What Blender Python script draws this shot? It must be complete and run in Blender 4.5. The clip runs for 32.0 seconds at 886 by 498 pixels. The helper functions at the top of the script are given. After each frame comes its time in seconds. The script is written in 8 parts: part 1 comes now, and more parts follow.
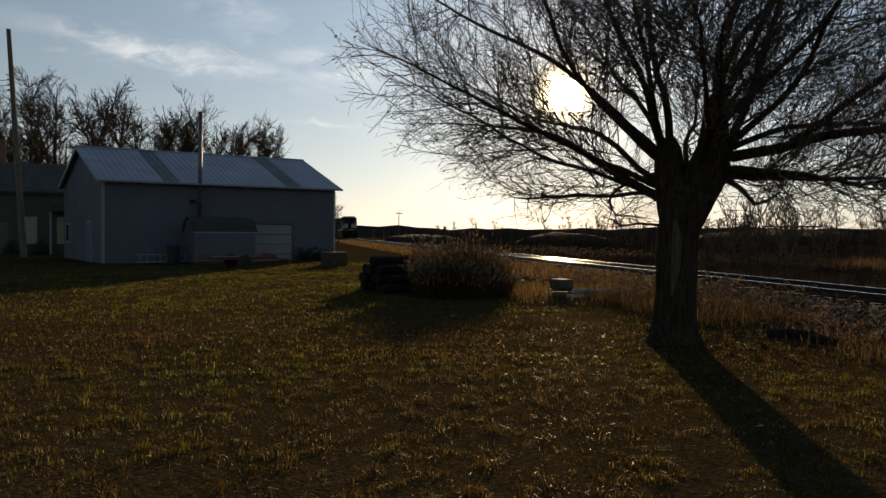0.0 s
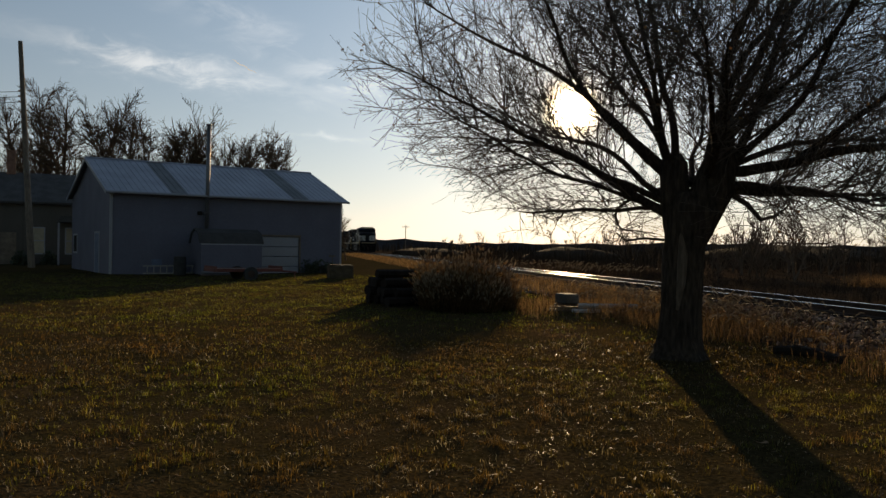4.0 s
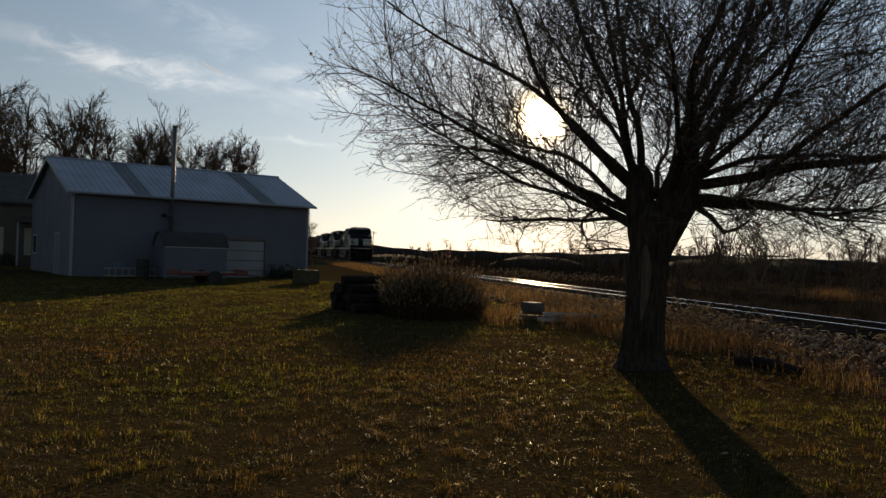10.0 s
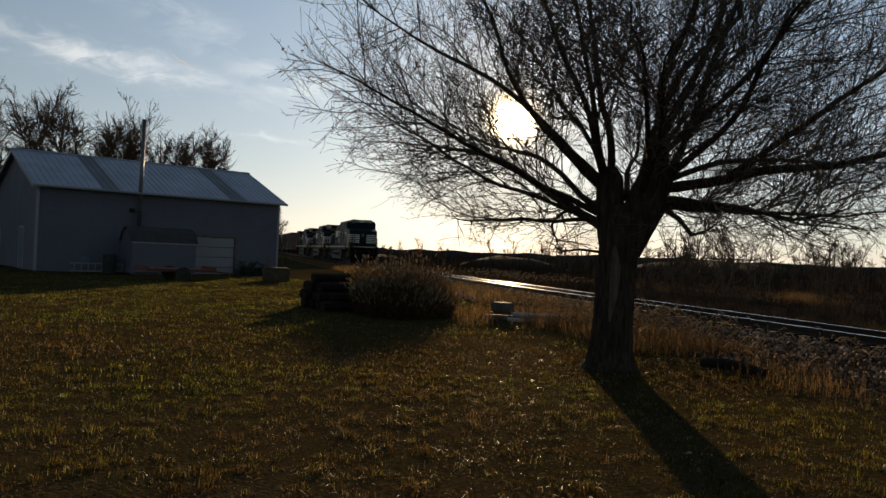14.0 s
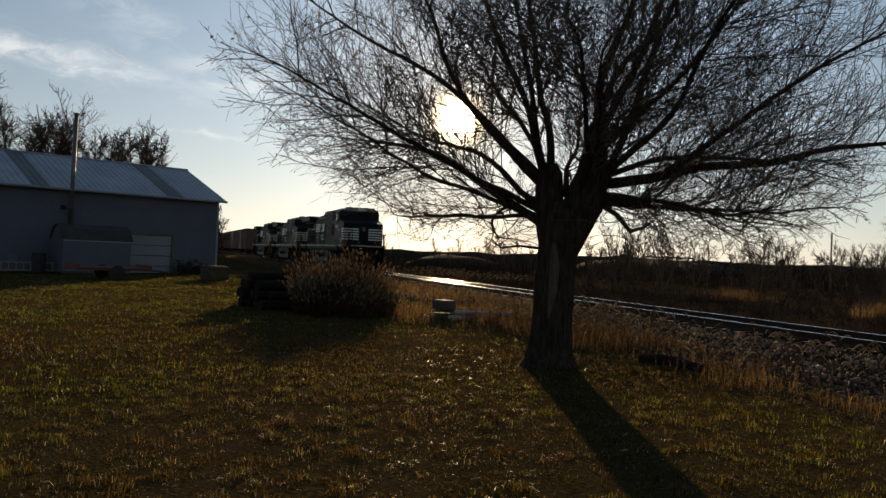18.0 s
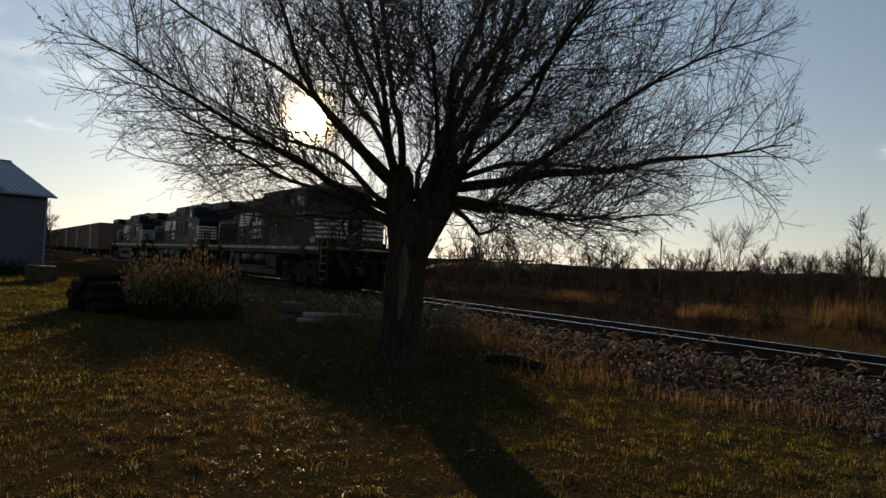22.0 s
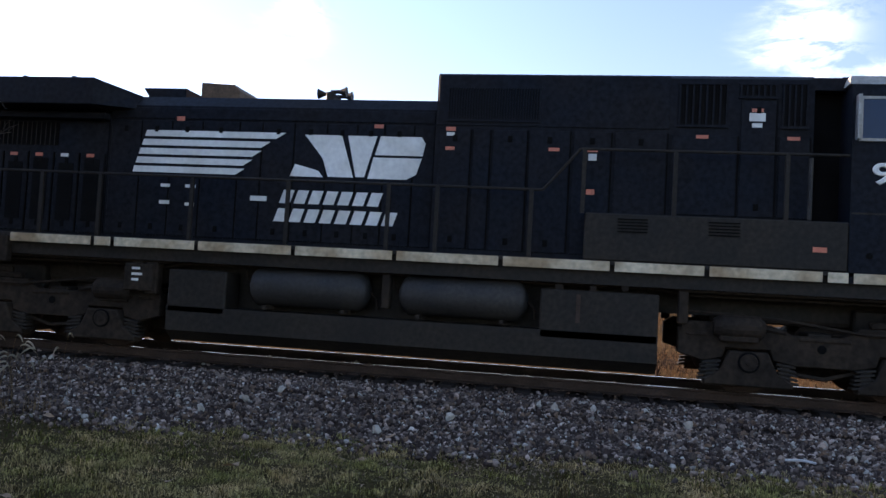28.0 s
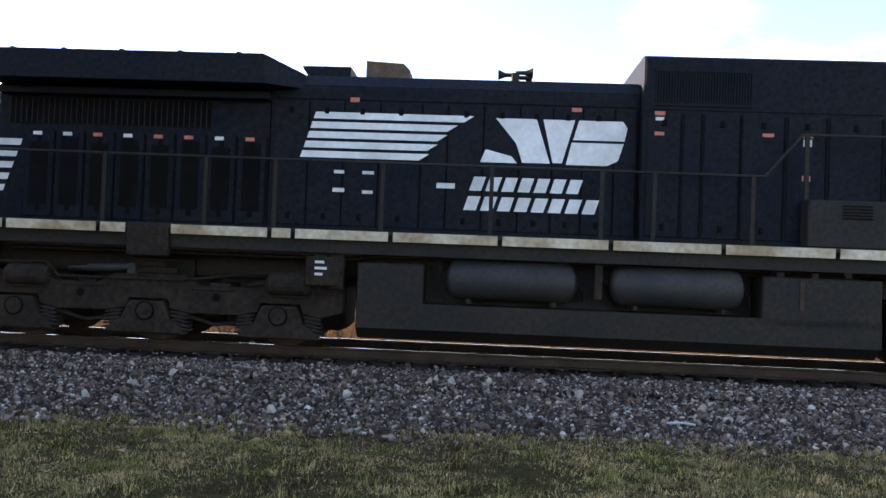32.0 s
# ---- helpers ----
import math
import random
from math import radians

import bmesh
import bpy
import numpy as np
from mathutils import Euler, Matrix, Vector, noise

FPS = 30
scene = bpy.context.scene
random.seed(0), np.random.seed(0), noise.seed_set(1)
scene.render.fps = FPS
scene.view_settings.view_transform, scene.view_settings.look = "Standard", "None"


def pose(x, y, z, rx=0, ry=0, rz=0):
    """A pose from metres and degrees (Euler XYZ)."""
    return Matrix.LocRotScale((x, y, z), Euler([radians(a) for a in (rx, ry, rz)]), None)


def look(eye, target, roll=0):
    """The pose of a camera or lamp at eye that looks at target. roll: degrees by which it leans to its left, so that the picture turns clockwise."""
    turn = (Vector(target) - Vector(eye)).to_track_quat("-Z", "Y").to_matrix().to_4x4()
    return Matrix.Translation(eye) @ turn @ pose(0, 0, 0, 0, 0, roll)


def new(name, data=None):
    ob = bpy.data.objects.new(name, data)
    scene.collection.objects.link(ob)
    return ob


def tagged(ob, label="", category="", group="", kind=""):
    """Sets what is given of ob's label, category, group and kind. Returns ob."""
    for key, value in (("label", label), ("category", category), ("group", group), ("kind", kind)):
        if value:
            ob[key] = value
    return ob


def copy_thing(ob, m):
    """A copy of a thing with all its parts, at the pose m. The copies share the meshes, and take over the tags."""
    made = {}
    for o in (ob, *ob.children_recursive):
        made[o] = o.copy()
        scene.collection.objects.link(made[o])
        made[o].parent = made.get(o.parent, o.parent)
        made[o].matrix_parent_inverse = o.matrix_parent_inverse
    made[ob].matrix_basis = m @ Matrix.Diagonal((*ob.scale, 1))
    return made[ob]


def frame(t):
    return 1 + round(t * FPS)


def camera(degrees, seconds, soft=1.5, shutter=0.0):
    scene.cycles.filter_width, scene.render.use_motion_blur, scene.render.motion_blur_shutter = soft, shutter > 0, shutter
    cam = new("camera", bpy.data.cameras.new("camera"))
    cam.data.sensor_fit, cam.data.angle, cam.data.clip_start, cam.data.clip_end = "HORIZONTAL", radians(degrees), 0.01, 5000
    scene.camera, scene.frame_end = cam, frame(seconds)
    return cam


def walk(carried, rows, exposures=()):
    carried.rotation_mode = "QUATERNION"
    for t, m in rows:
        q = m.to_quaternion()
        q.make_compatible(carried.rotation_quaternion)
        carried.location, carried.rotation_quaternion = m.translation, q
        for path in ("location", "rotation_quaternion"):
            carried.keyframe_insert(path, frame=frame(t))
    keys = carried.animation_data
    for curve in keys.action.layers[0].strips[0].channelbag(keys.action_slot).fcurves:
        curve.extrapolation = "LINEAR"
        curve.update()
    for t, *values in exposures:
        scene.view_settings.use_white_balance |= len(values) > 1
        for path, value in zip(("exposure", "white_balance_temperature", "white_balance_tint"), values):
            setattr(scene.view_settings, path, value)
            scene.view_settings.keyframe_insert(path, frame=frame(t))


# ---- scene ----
cam = camera(57.83, 32.0, shutter=0.0)
PATH = [  # seconds, x, y, z, yaw, pitch, roll
    (0, 0.001, 0.001, 1.588, 78.64, -1.19, -0.37),
    (0.5, 0.001, 0.008, 1.587, 78.71, -0.93, -0.24),
    (1, 0.002, 0.015, 1.586, 78.80, -0.81, -0.35),
    (1.5, 0.002, 0.019, 1.585, 78.86, -0.62, -0.23),
    (2, 0.002, 0.023, 1.583, 78.89, -0.56, -0.37),
    (2.5, 0.000, 0.024, 1.581, 79.20, -0.31, -0.59),
    (3, -0.001, 0.025, 1.579, 79.24, -0.18, -0.74),
    (3.5, -0.001, 0.027, 1.578, 79.23, -0.19, -0.84),
    (5.5, 0.001, 0.032, 1.577, 78.56, -0.03, -0.84),
    (6, 0.001, 0.034, 1.577, 78.52, 0.22, -1.10),
    (6.5, -0.004, 0.036, 1.580, 78.55, 0.44, -1.18),
    (7, -0.009, 0.039, 1.583, 78.47, 0.49, -1.08),
    (7.5, -0.014, 0.041, 1.583, 78.10, 0.61, -1.19),
    (8, -0.019, 0.042, 1.584, 77.48, 0.68, -1.27),
    (8.5, -0.022, 0.045, 1.583, 77.19, 0.57, -1.38),
    (9, -0.025, 0.047, 1.581, 77.11, 0.44, -1.61),
    (9.5, -0.027, 0.050, 1.582, 77.02, 0.29, -1.67),
    (10, -0.029, 0.052, 1.582, 76.80, 0.35, -1.78),
    (10.5, -0.029, 0.054, 1.581, 77.12, 0.28, -1.70),
    (11, -0.028, 0.057, 1.580, 76.75, -0.39, -1.94),
    (11.5, -0.029, 0.057, 1.579, 76.79, -0.26, -1.63),
    (12, -0.029, 0.058, 1.578, 76.29, -0.23, -1.86),
    (12.5, -0.030, 0.060, 1.577, 75.92, -0.12, -2.30),
    (13, -0.030, 0.062, 1.576, 75.67, 0.09, -2.63),
    (13.5, -0.031, 0.065, 1.575, 75.16, 0.37, -2.58),
    (14, -0.032, 0.069, 1.574, 74.77, 0.39, -2.53),
    (14.5, -0.061, 0.095, 1.569, 74.52, 0.37, -2.41),
    (16.5, -0.180, 0.201, 1.548, 73.27, 0.97, -1.54),
    (17, -0.209, 0.227, 1.543, 72.50, 0.75, -1.85),
    (17.5, -0.207, 0.229, 1.544, 71.84, 0.43, -2.31),
    (18, -0.204, 0.231, 1.545, 70.86, 0.47, -2.47),
    (18.5, -0.201, 0.234, 1.544, 69.96, 0.83, -2.63),
    (19, -0.198, 0.236, 1.542, 69.06, 1.00, -2.62),
    (19.5, -0.202, 0.232, 1.542, 68.68, 0.75, -2.89),
    (20, -0.205, 0.229, 1.542, 66.51, 1.03, -2.68),
    (20.5, -0.211, 0.222, 1.542, 65.42, 1.11, -3.09),
    (21, -0.217, 0.215, 1.541, 63.53, 1.10, -3.22),
    (21.5, -0.251, 0.231, 1.544, 61.67, 1.10, -3.26),
    (22, -0.269, 0.259, 1.546, 60.19, 1.09, -2.91),
    (22.5, -0.282, 0.298, 1.545, 61.08, 1.12, -3.80),
    (23, -0.305, 0.317, 1.534, 59.83, 1.06, -4.52),
    (23.5, -0.333, 0.322, 1.531, 56.14, 1.44, -3.73),
    (24, -0.358, 0.328, 1.536, 51.98, 1.59, -3.55),
    (24.5, -0.369, 0.335, 1.545, 47.41, 1.69, -3.58),
    (25, -0.359, 0.340, 1.556, 42.42, 1.75, -3.26),
    (25.5, -0.337, 0.346, 1.558, 36.68, 1.35, -3.06),
    (27.5, 0.211, 0.944, 1.546, 13.22, 2.23, -3.62),
    (28, 0.285, 0.947, 1.566, 10.11, 2.58, -3.23),
    (28.5, 0.339, 0.947, 1.575, 8.18, 2.28, -2.45),
    (29, 0.387, 0.948, 1.577, 6.32, 2.17, -1.93),
    (29.5, 0.363, 0.957, 1.573, 4.59, 1.99, -2.30),
    (30, 0.267, 0.965, 1.572, 3.65, 1.51, -2.04),
    (30.5, 0.368, 0.976, 1.576, 4.14, 1.41, -2.64),
    (31, 0.410, 0.960, 1.574, 3.98, 1.39, -2.52),
    (31.5, 0.397, 0.961, 1.566, 3.53, 1.41, -2.40),
    (32, 0.356, 0.957, 1.561, 3.08, 1.28, -2.27),
]
walk(cam, [(t, pose(x, y, z, 90 + p, r, w)) for t, x, y, z, w, p, r in PATH],
     exposures=[(0, -0.36, 8000, 12), (22, -0.26, 8000, 12), (24.5, 0.05, 7600, 18), (25.5, 0.48, 7400, 22), (27.5, 1.95, 6700, 26),
                (28.5, 1.95, 6700, 26), (29.2, 2.0, 6700, 26), (30, 1.52, 6550, 25), (31, 1.75, 6500, 25), (31.6, 2.4, 6900, 25), (32, 2.6, 7000, 25)])

# ---- sky and sun ----
SUN_YAW, SUN_UP = 70.2, 9.7          # heading from +y towards -x, and height, in degrees
SUN_DIR = Vector((-math.sin(radians(SUN_YAW)) * math.cos(radians(SUN_UP)),
                  math.cos(radians(SUN_YAW)) * math.cos(radians(SUN_UP)), math.sin(radians(SUN_UP))))


WISPS_WEST = [(98, 11.7, 7.0, 0.8, -8, 0.9), (85.2, 11.4, 3.2, 0.8, -6, 0.8), (92.6, 14.6, 6.0, 1.3, -25, 0.35), (87.6, 7.4, 3.5, 0.3, -2, 0.4), (104, 6.0, 5.0, 0.4, 2, 0.25)]
WISPS_EAST = [(21.3, 17.1, 1.4, 1.5, 0, 0.9), (26, 12.8, 0.5, 0.3, 0, 0.7), (20, 10.9, 3.0, 1.0, 12, 0.4), (30.4, 8.2, 0.9, 0.35, 0, 0.9), (20, 5.9, 4.5, 0.7, -4, 0.8), (11.5, 4.2, 2.2, 0.6, -4, 0.7),
              (-13.8, 17.0, 2.4, 1.9, 30, 1.1), (-18.5, 14.2, 2.6, 0.8, -10, 0.9), (-24.0, 12.6, 2.8, 1.4, 20, 1.1), (-1, 8.4, 1.9, 0.8, 10, 1.0), (-1.5, 4.4, 1.6, 0.9, 0, 0.9)]


def build_world():
    world = bpy.data.worlds.new("sky")
    scene.world = world
    world.use_nodes = True
    nt = world.node_tree
    nt.nodes.clear()
    N, K = nt.nodes.new, nt.links.new
    out, bg = N("ShaderNodeOutputWorld"), N("ShaderNodeBackground")
    sky = N("ShaderNodeTexSky")
    sky.sky_type, sky.sun_disc = "NISHITA", False
    sky.sun_elevation, sky.sun_rotation = radians(SUN_UP), radians(-SUN_YAW)
    sky.air_density, sky.dust_density, sky.ozone_density = 1.0, 0.1, 2.5
    co = N("ShaderNodeTexCoord")
    # wisps and puffs of thin cloud: heading, height, half length, half height, slant, strength
    sep = N("ShaderNodeSeparateXYZ")
    K(co.outputs["Generated"], sep.inputs[0])
    n1 = N("ShaderNodeTexNoise")
    n1.inputs["Scale"].default_value, n1.inputs["Detail"].default_value = 16.0, 8
    n1.inputs["Roughness"].default_value, n1.inputs["Distortion"].default_value = 0.62, 0.5
    mp = N("ShaderNodeMapping")
    mp.inputs["Scale"].default_value = (1.0, 1.0, 2.6)
    K(co.outputs["Generated"], mp.inputs[0]); K(mp.outputs[0], n1.inputs["Vector"])
    warp = N("ShaderNodeVectorMath"); warp.operation = "MULTIPLY_ADD"
    warp.inputs[1].default_value, warp.inputs[2].default_value = (0.06, 0.06, 0.05), (-0.03, -0.03, -0.025)
    K(n1.outputs["Color"], warp.inputs[0])
    moved = N("ShaderNodeVectorMath"); moved.operation = "ADD"
    K(co.outputs["Generated"], moved.inputs[0]); K(warp.outputs[0], moved.inputs[1])

    def wisp(heading, up, length, height, slant, strength):
        h, u = radians(heading), radians(up)
        side = Vector((math.cos(h), math.sin(h), 0))
        top = Vector((math.sin(u) * math.sin(h), -math.sin(u) * math.cos(h), math.cos(u)))
        mid = Vector((-math.sin(h) * math.cos(u), math.cos(h) * math.cos(u), math.sin(u)))
        c, s_ = math.cos(radians(slant)), math.sin(radians(slant))
        last = None
        for axis, half in ((side * c + top * s_, length), (top * c - side * s_, height), (mid, 30)):
            d = N("ShaderNodeVectorMath"); d.operation = "DOT_PRODUCT"
            d.inputs[1].default_value = axis / math.sin(radians(half))
            K(moved.outputs[0], d.inputs[0])
            q = N("ShaderNodeMath"); q.operation = "MULTIPLY_ADD" if axis is not mid else "LESS_THAN"
            K(d.outputs["Value"], q.inputs[0])
            if axis is mid:
                q.inputs[1].default_value = 0.5
                far_ = N("ShaderNodeMath"); far_.operation = "MULTIPLY_ADD"; far_.inputs[1].default_value = 50.0
                K(q.outputs[0], far_.inputs[0]); K(last, far_.inputs[2])
                last = far_.outputs[0]
                continue
            K(d.outputs["Value"], q.inputs[1])
            if last is None:
                q.inputs[2].default_value = 0.0
            else:
                K(last, q.inputs[2])
            last = q.outputs[0]
        neg = N("ShaderNodeMath"); neg.operation = "MULTIPLY"; neg.inputs[1].default_value = -1.0
        K(last, neg.inputs[0])
        e = N("ShaderNodeMath"); e.operation = "EXPONENT"; K(neg.outputs[0], e.inputs[0])
        g = N("ShaderNodeMath"); g.operation = "MULTIPLY"; g.inputs[1].default_value = strength
        K(e.outputs[0], g.inputs[0])
        return g.outputs[0]
    mass = None
    for row in WISPS_EAST + WISPS_WEST:
        w = wisp(*row)
        if mass is None:
            mass = w
        else:
            p = N("ShaderNodeMath"); p.operation = "ADD"
            K(mass, p.inputs[0]); K(w, p.inputs[1])
            mass = p.outputs[0]
    ragged = N("ShaderNodeMapRange")
    ragged.inputs[1].default_value, ragged.inputs[2].default_value, ragged.inputs[3].default_value, ragged.inputs[4].default_value = 0.40, 0.64, 0.03, 1.25
    K(n1.outputs["Fac"], ragged.inputs[0])
    ramp = N("ShaderNodeMath"); ramp.operation = "MULTIPLY"
    K(mass, ramp.inputs[0]); K(ragged.outputs[0], ramp.inputs[1])
    # clear air around the sun: a wide soft aureole and the sun's own blinding core
    dot = N("ShaderNodeVectorMath"); dot.operation = "DOT_PRODUCT"
    dot.inputs[1].default_value = SUN_DIR
    nrm = N("ShaderNodeVectorMath"); nrm.operation = "NORMALIZE"
    K(co.outputs["Generated"], nrm.inputs[0]); K(nrm.outputs[0], dot.inputs[0])
    ang = N("ShaderNodeMath"); ang.operation = "ARCCOSINE"
    K(dot.outputs["Value"], ang.inputs[0])

    def falloff(width, power, gain):
        d = N("ShaderNodeMath"); d.operation = "DIVIDE"; d.inputs[1].default_value = radians(width)
        K(ang.outputs[0], d.inputs[0])
        p = N("ShaderNodeMath"); p.operation = "POWER"; p.inputs[1].default_value = power
        K(d.outputs[0], p.inputs[0])
        m = N("ShaderNodeMath"); m.operation = "MULTIPLY"; m.inputs[1].default_value = -1
        K(p.outputs[0], m.inputs[0])
        e = N("ShaderNodeMath"); e.operation = "EXPONENT"
        K(m.outputs[0], e.inputs[0])
        g = N("ShaderNodeMath"); g.operation = "MULTIPLY"; g.inputs[1].default_value = gain
        K(e.outputs[0], g.inputs[0])
        return g
    core, halo = falloff(0.29, 1.0, 16000.0), falloff(5.0, 1.0, 15.0)
    wide = falloff(46.0, 1.0, 12.0)
    blue = N("ShaderNodeVectorMath"); blue.operation = "SCALE"
    blue.inputs[0].default_value = (0.34, 0.60, 1.0)
    K(wide.outputs[0], blue.inputs["Scale"])
    add = N("ShaderNodeMath"); add.operation = "ADD"
    K(core.outputs[0], add.inputs[0]); K(halo.outputs[0], add.inputs[1])
    tint = N("ShaderNodeVectorMath"); tint.operation = "SCALE"
    tint.inputs[0].default_value = (1.0, 0.80, 0.50)
    K(add.outputs[0], tint.inputs["Scale"])
    cloud = N("ShaderNodeMix"); cloud.data_type = "RGBA"; cloud.blend_type = "ADD"
    amount = N("ShaderNodeMath"); amount.operation = "MULTIPLY"; amount.inputs[1].default_value = 1.0
    amount.use_clamp = True
    K(ramp.outputs[0], amount.inputs[0])
    K(amount.outputs[0], cloud.inputs["Factor"])
    # darkest a quarter turn from the sun; raised opposite it to fill shaded sides
    anti = N("ShaderNodeMapRange")
    anti.inputs[1].default_value, anti.inputs[2].default_value, anti.inputs[3].default_value, anti.inputs[4].default_value = 0.35, -0.9, 0.64, 1.25
    K(dot.outputs["Value"], anti.inputs[0])
    air = N("ShaderNodeVectorMath"); air.operation = "SCALE"
    K(sky.outputs[0], air.inputs[0]); K(anti.outputs[0], air.inputs["Scale"])
    K(air.outputs[0], cloud.inputs["A"])
    cloud.inputs["B"].default_value = (6.5, 6.2, 5.9, 1)
    tot = N("ShaderNodeVectorMath"); tot.operation = "ADD"
    K(cloud.outputs["Result"], tot.inputs[0]); K(tint.outputs[0], tot.inputs[1])
    glow = N("ShaderNodeVectorMath"); glow.operation = "ADD"
    K(tot.outputs[0], glow.inputs[0]); K(blue.outputs[0], glow.inputs[1])
    # milky air low over the horizon, brightest towards the sun
    up_ = N("ShaderNodeMath"); up_.operation = "ABSOLUTE"
    K(sep.outputs["Z"], up_.inputs[0])
    low = N("ShaderNodeMath"); low.operation = "MULTIPLY"; low.inputs[1].default_value = -6.5
    K(up_.outputs[0], low.inputs[0])
    ex = N("ShaderNodeMath"); ex.operation = "EXPONENT"
    K(low.outputs[0], ex.inputs[0])
    amt = N("ShaderNodeMath"); amt.operation = "MULTIPLY"
    K(ex.outputs[0], amt.inputs[0]); K(falloff(55.0, 1.0, 10.5).outputs[0], amt.inputs[1])
    milk = N("ShaderNodeVectorMath"); milk.operation = "SCALE"
    milk.inputs[0].default_value = (1.0, 0.90, 0.72)
    K(amt.outputs[0], milk.inputs["Scale"])
    all_ = N("ShaderNodeVectorMath"); all_.operation = "ADD"
    K(glow.outputs[0], all_.inputs[0]); K(milk.outputs[0], all_.inputs[1])
    bg.inputs["Strength"].default_value = 0.07
    K(all_.outputs[0], bg.inputs["Color"])
    K(bg.outputs[0], out.inputs["Surface"])
    lamp = bpy.data.lights.new("sun", "SUN")
    lamp.energy, lamp.angle, lamp.color = 5.0, radians(0.6), (1.0, 0.78, 0.50)
    ob = new("sun", lamp)
    ob.matrix_world = look(SUN_DIR * 500, (0, 0, 0))


build_world()

# ---- materials ----
def material(name, colour, rough=0.8, metal=0.0, vary=0.25, scale=3.0, bump=0.0, fine=40.0, second=None, island=0.0, random_ob=0.0,
             spec=0.5, stretch=(1, 1, 1)):
    """A surface with large stains, fine grain and relief; sizes are in metres."""
    m = bpy.data.materials.new(name)
    m.use_nodes = True
    nt = m.node_tree
    N, K = nt.nodes.new, nt.links.new
    b = nt.nodes["Principled BSDF"]
    b.inputs["Roughness"].default_value, b.inputs["Metallic"].default_value = rough, metal
    b.inputs["Specular IOR Level"].default_value = spec
    co = N("ShaderNodeTexCoord")
    mp = N("ShaderNodeMapping"); mp.inputs["Scale"].default_value = stretch
    K(co.outputs["Object"], mp.inputs[0])
    big, small = N("ShaderNodeTexNoise"), N("ShaderNodeTexNoise")
    big.inputs["Scale"].default_value, big.inputs["Detail"].default_value = scale, 4
    small.inputs["Scale"].default_value, small.inputs["Detail"].default_value = fine, 3
    K(mp.outputs[0], big.inputs["Vector"]); K(mp.outputs[0], small.inputs["Vector"])
    c2 = second or tuple(c * (1 - vary) for c in colour)
    r = N("ShaderNodeMapRange"); r.inputs[1].default_value, r.inputs[2].default_value = 0.35, 0.65
    K(big.outputs["Fac"], r.inputs[0])
    mix = N("ShaderNodeMix"); mix.data_type = "RGBA"
    mix.inputs["A"].default_value, mix.inputs["B"].default_value = (*colour, 1), (*c2, 1)
    K(r.outputs[0], mix.inputs["Factor"])
    val = N("ShaderNodeMapRange")
    val.inputs[1].default_value, val.inputs[2].default_value = 0.3, 0.7
    val.inputs[3].default_value, val.inputs[4].default_value = 1 - vary * 0.8, 1 + vary * 0.8
    K(small.outputs["Fac"], val.inputs[0])
    hsv = N("ShaderNodeHueSaturation")
    K(mix.outputs["Result"], hsv.inputs["Color"])
    last = val.outputs[0]
    for use, node, socket in ((island, "ShaderNodeNewGeometry", "Random Per Island"), (random_ob, "ShaderNodeObjectInfo", "Random")):
        if use:
            g, v, mul = N(node), N("ShaderNodeMapRange"), N("ShaderNodeMath")
            v.inputs[3].default_value, v.inputs[4].default_value = 1 - use, 1 + use
            K(g.outputs[socket], v.inputs[0])
            mul.operation = "MULTIPLY"
            K(last, mul.inputs[0]); K(v.outputs[0], mul.inputs[1])
            last = mul.outputs[0]
    K(last, hsv.inputs["Value"])
    K(hsv.outputs[0], b.inputs["Base Color"])
    if rough < 0.95:
        rr = N("ShaderNodeMapRange")
        rr.inputs[3].default_value, rr.inputs[4].default_value = max(rough - 0.12, 0.02), min(rough + 0.12, 1)
        K(big.outputs["Fac"], rr.inputs[0]); K(rr.outputs[0], b.inputs["Roughness"])
    if bump:
        bp = N("ShaderNodeBump")
        bp.inputs["Strength"].default_value, bp.inputs["Distance"].default_value = 0.6, bump
        K(small.outputs["Fac"], bp.inputs["Height"]); K(bp.outputs[0], b.inputs["Normal"])
    return m


def thin(m, amount, gain):
    """Lets light through a thin dry leaf or blade: its own colour times gain, which is higher than the colour of its face."""
    nt = m.node_tree
    b, out = nt.nodes["Principled BSDF"], nt.nodes["Material Output"]
    tr, mix = nt.nodes.new("ShaderNodeBsdfTranslucent"), nt.nodes.new("ShaderNodeMixShader")
    mul = nt.nodes.new("ShaderNodeVectorMath"); mul.operation = "MULTIPLY"
    mul.inputs[1].default_value = gain
    nt.links.new(b.inputs["Base Color"].links[0].from_socket, mul.inputs[0])
    nt.links.new(mul.outputs[0], tr.inputs["Color"])
    mix.inputs[0].default_value = amount
    nt.links.new(b.outputs[0], mix.inputs[1]); nt.links.new(tr.outputs[0], mix.inputs[2])
    nt.links.new(mix.outputs[0], out.inputs["Surface"])
    return m


def glass(name, colour=(0.6, 0.7, 0.75), rough=0.02):
    m = bpy.data.materials.new(name)
    m.use_nodes = True
    b = m.node_tree.nodes["Principled BSDF"]
    b.inputs["Base Color"].default_value, b.inputs["Roughness"].default_value = (*colour, 1), rough
    b.inputs["Transmission Weight"].default_value, b.inputs["IOR"].default_value = 0.85, 1.45
    return m


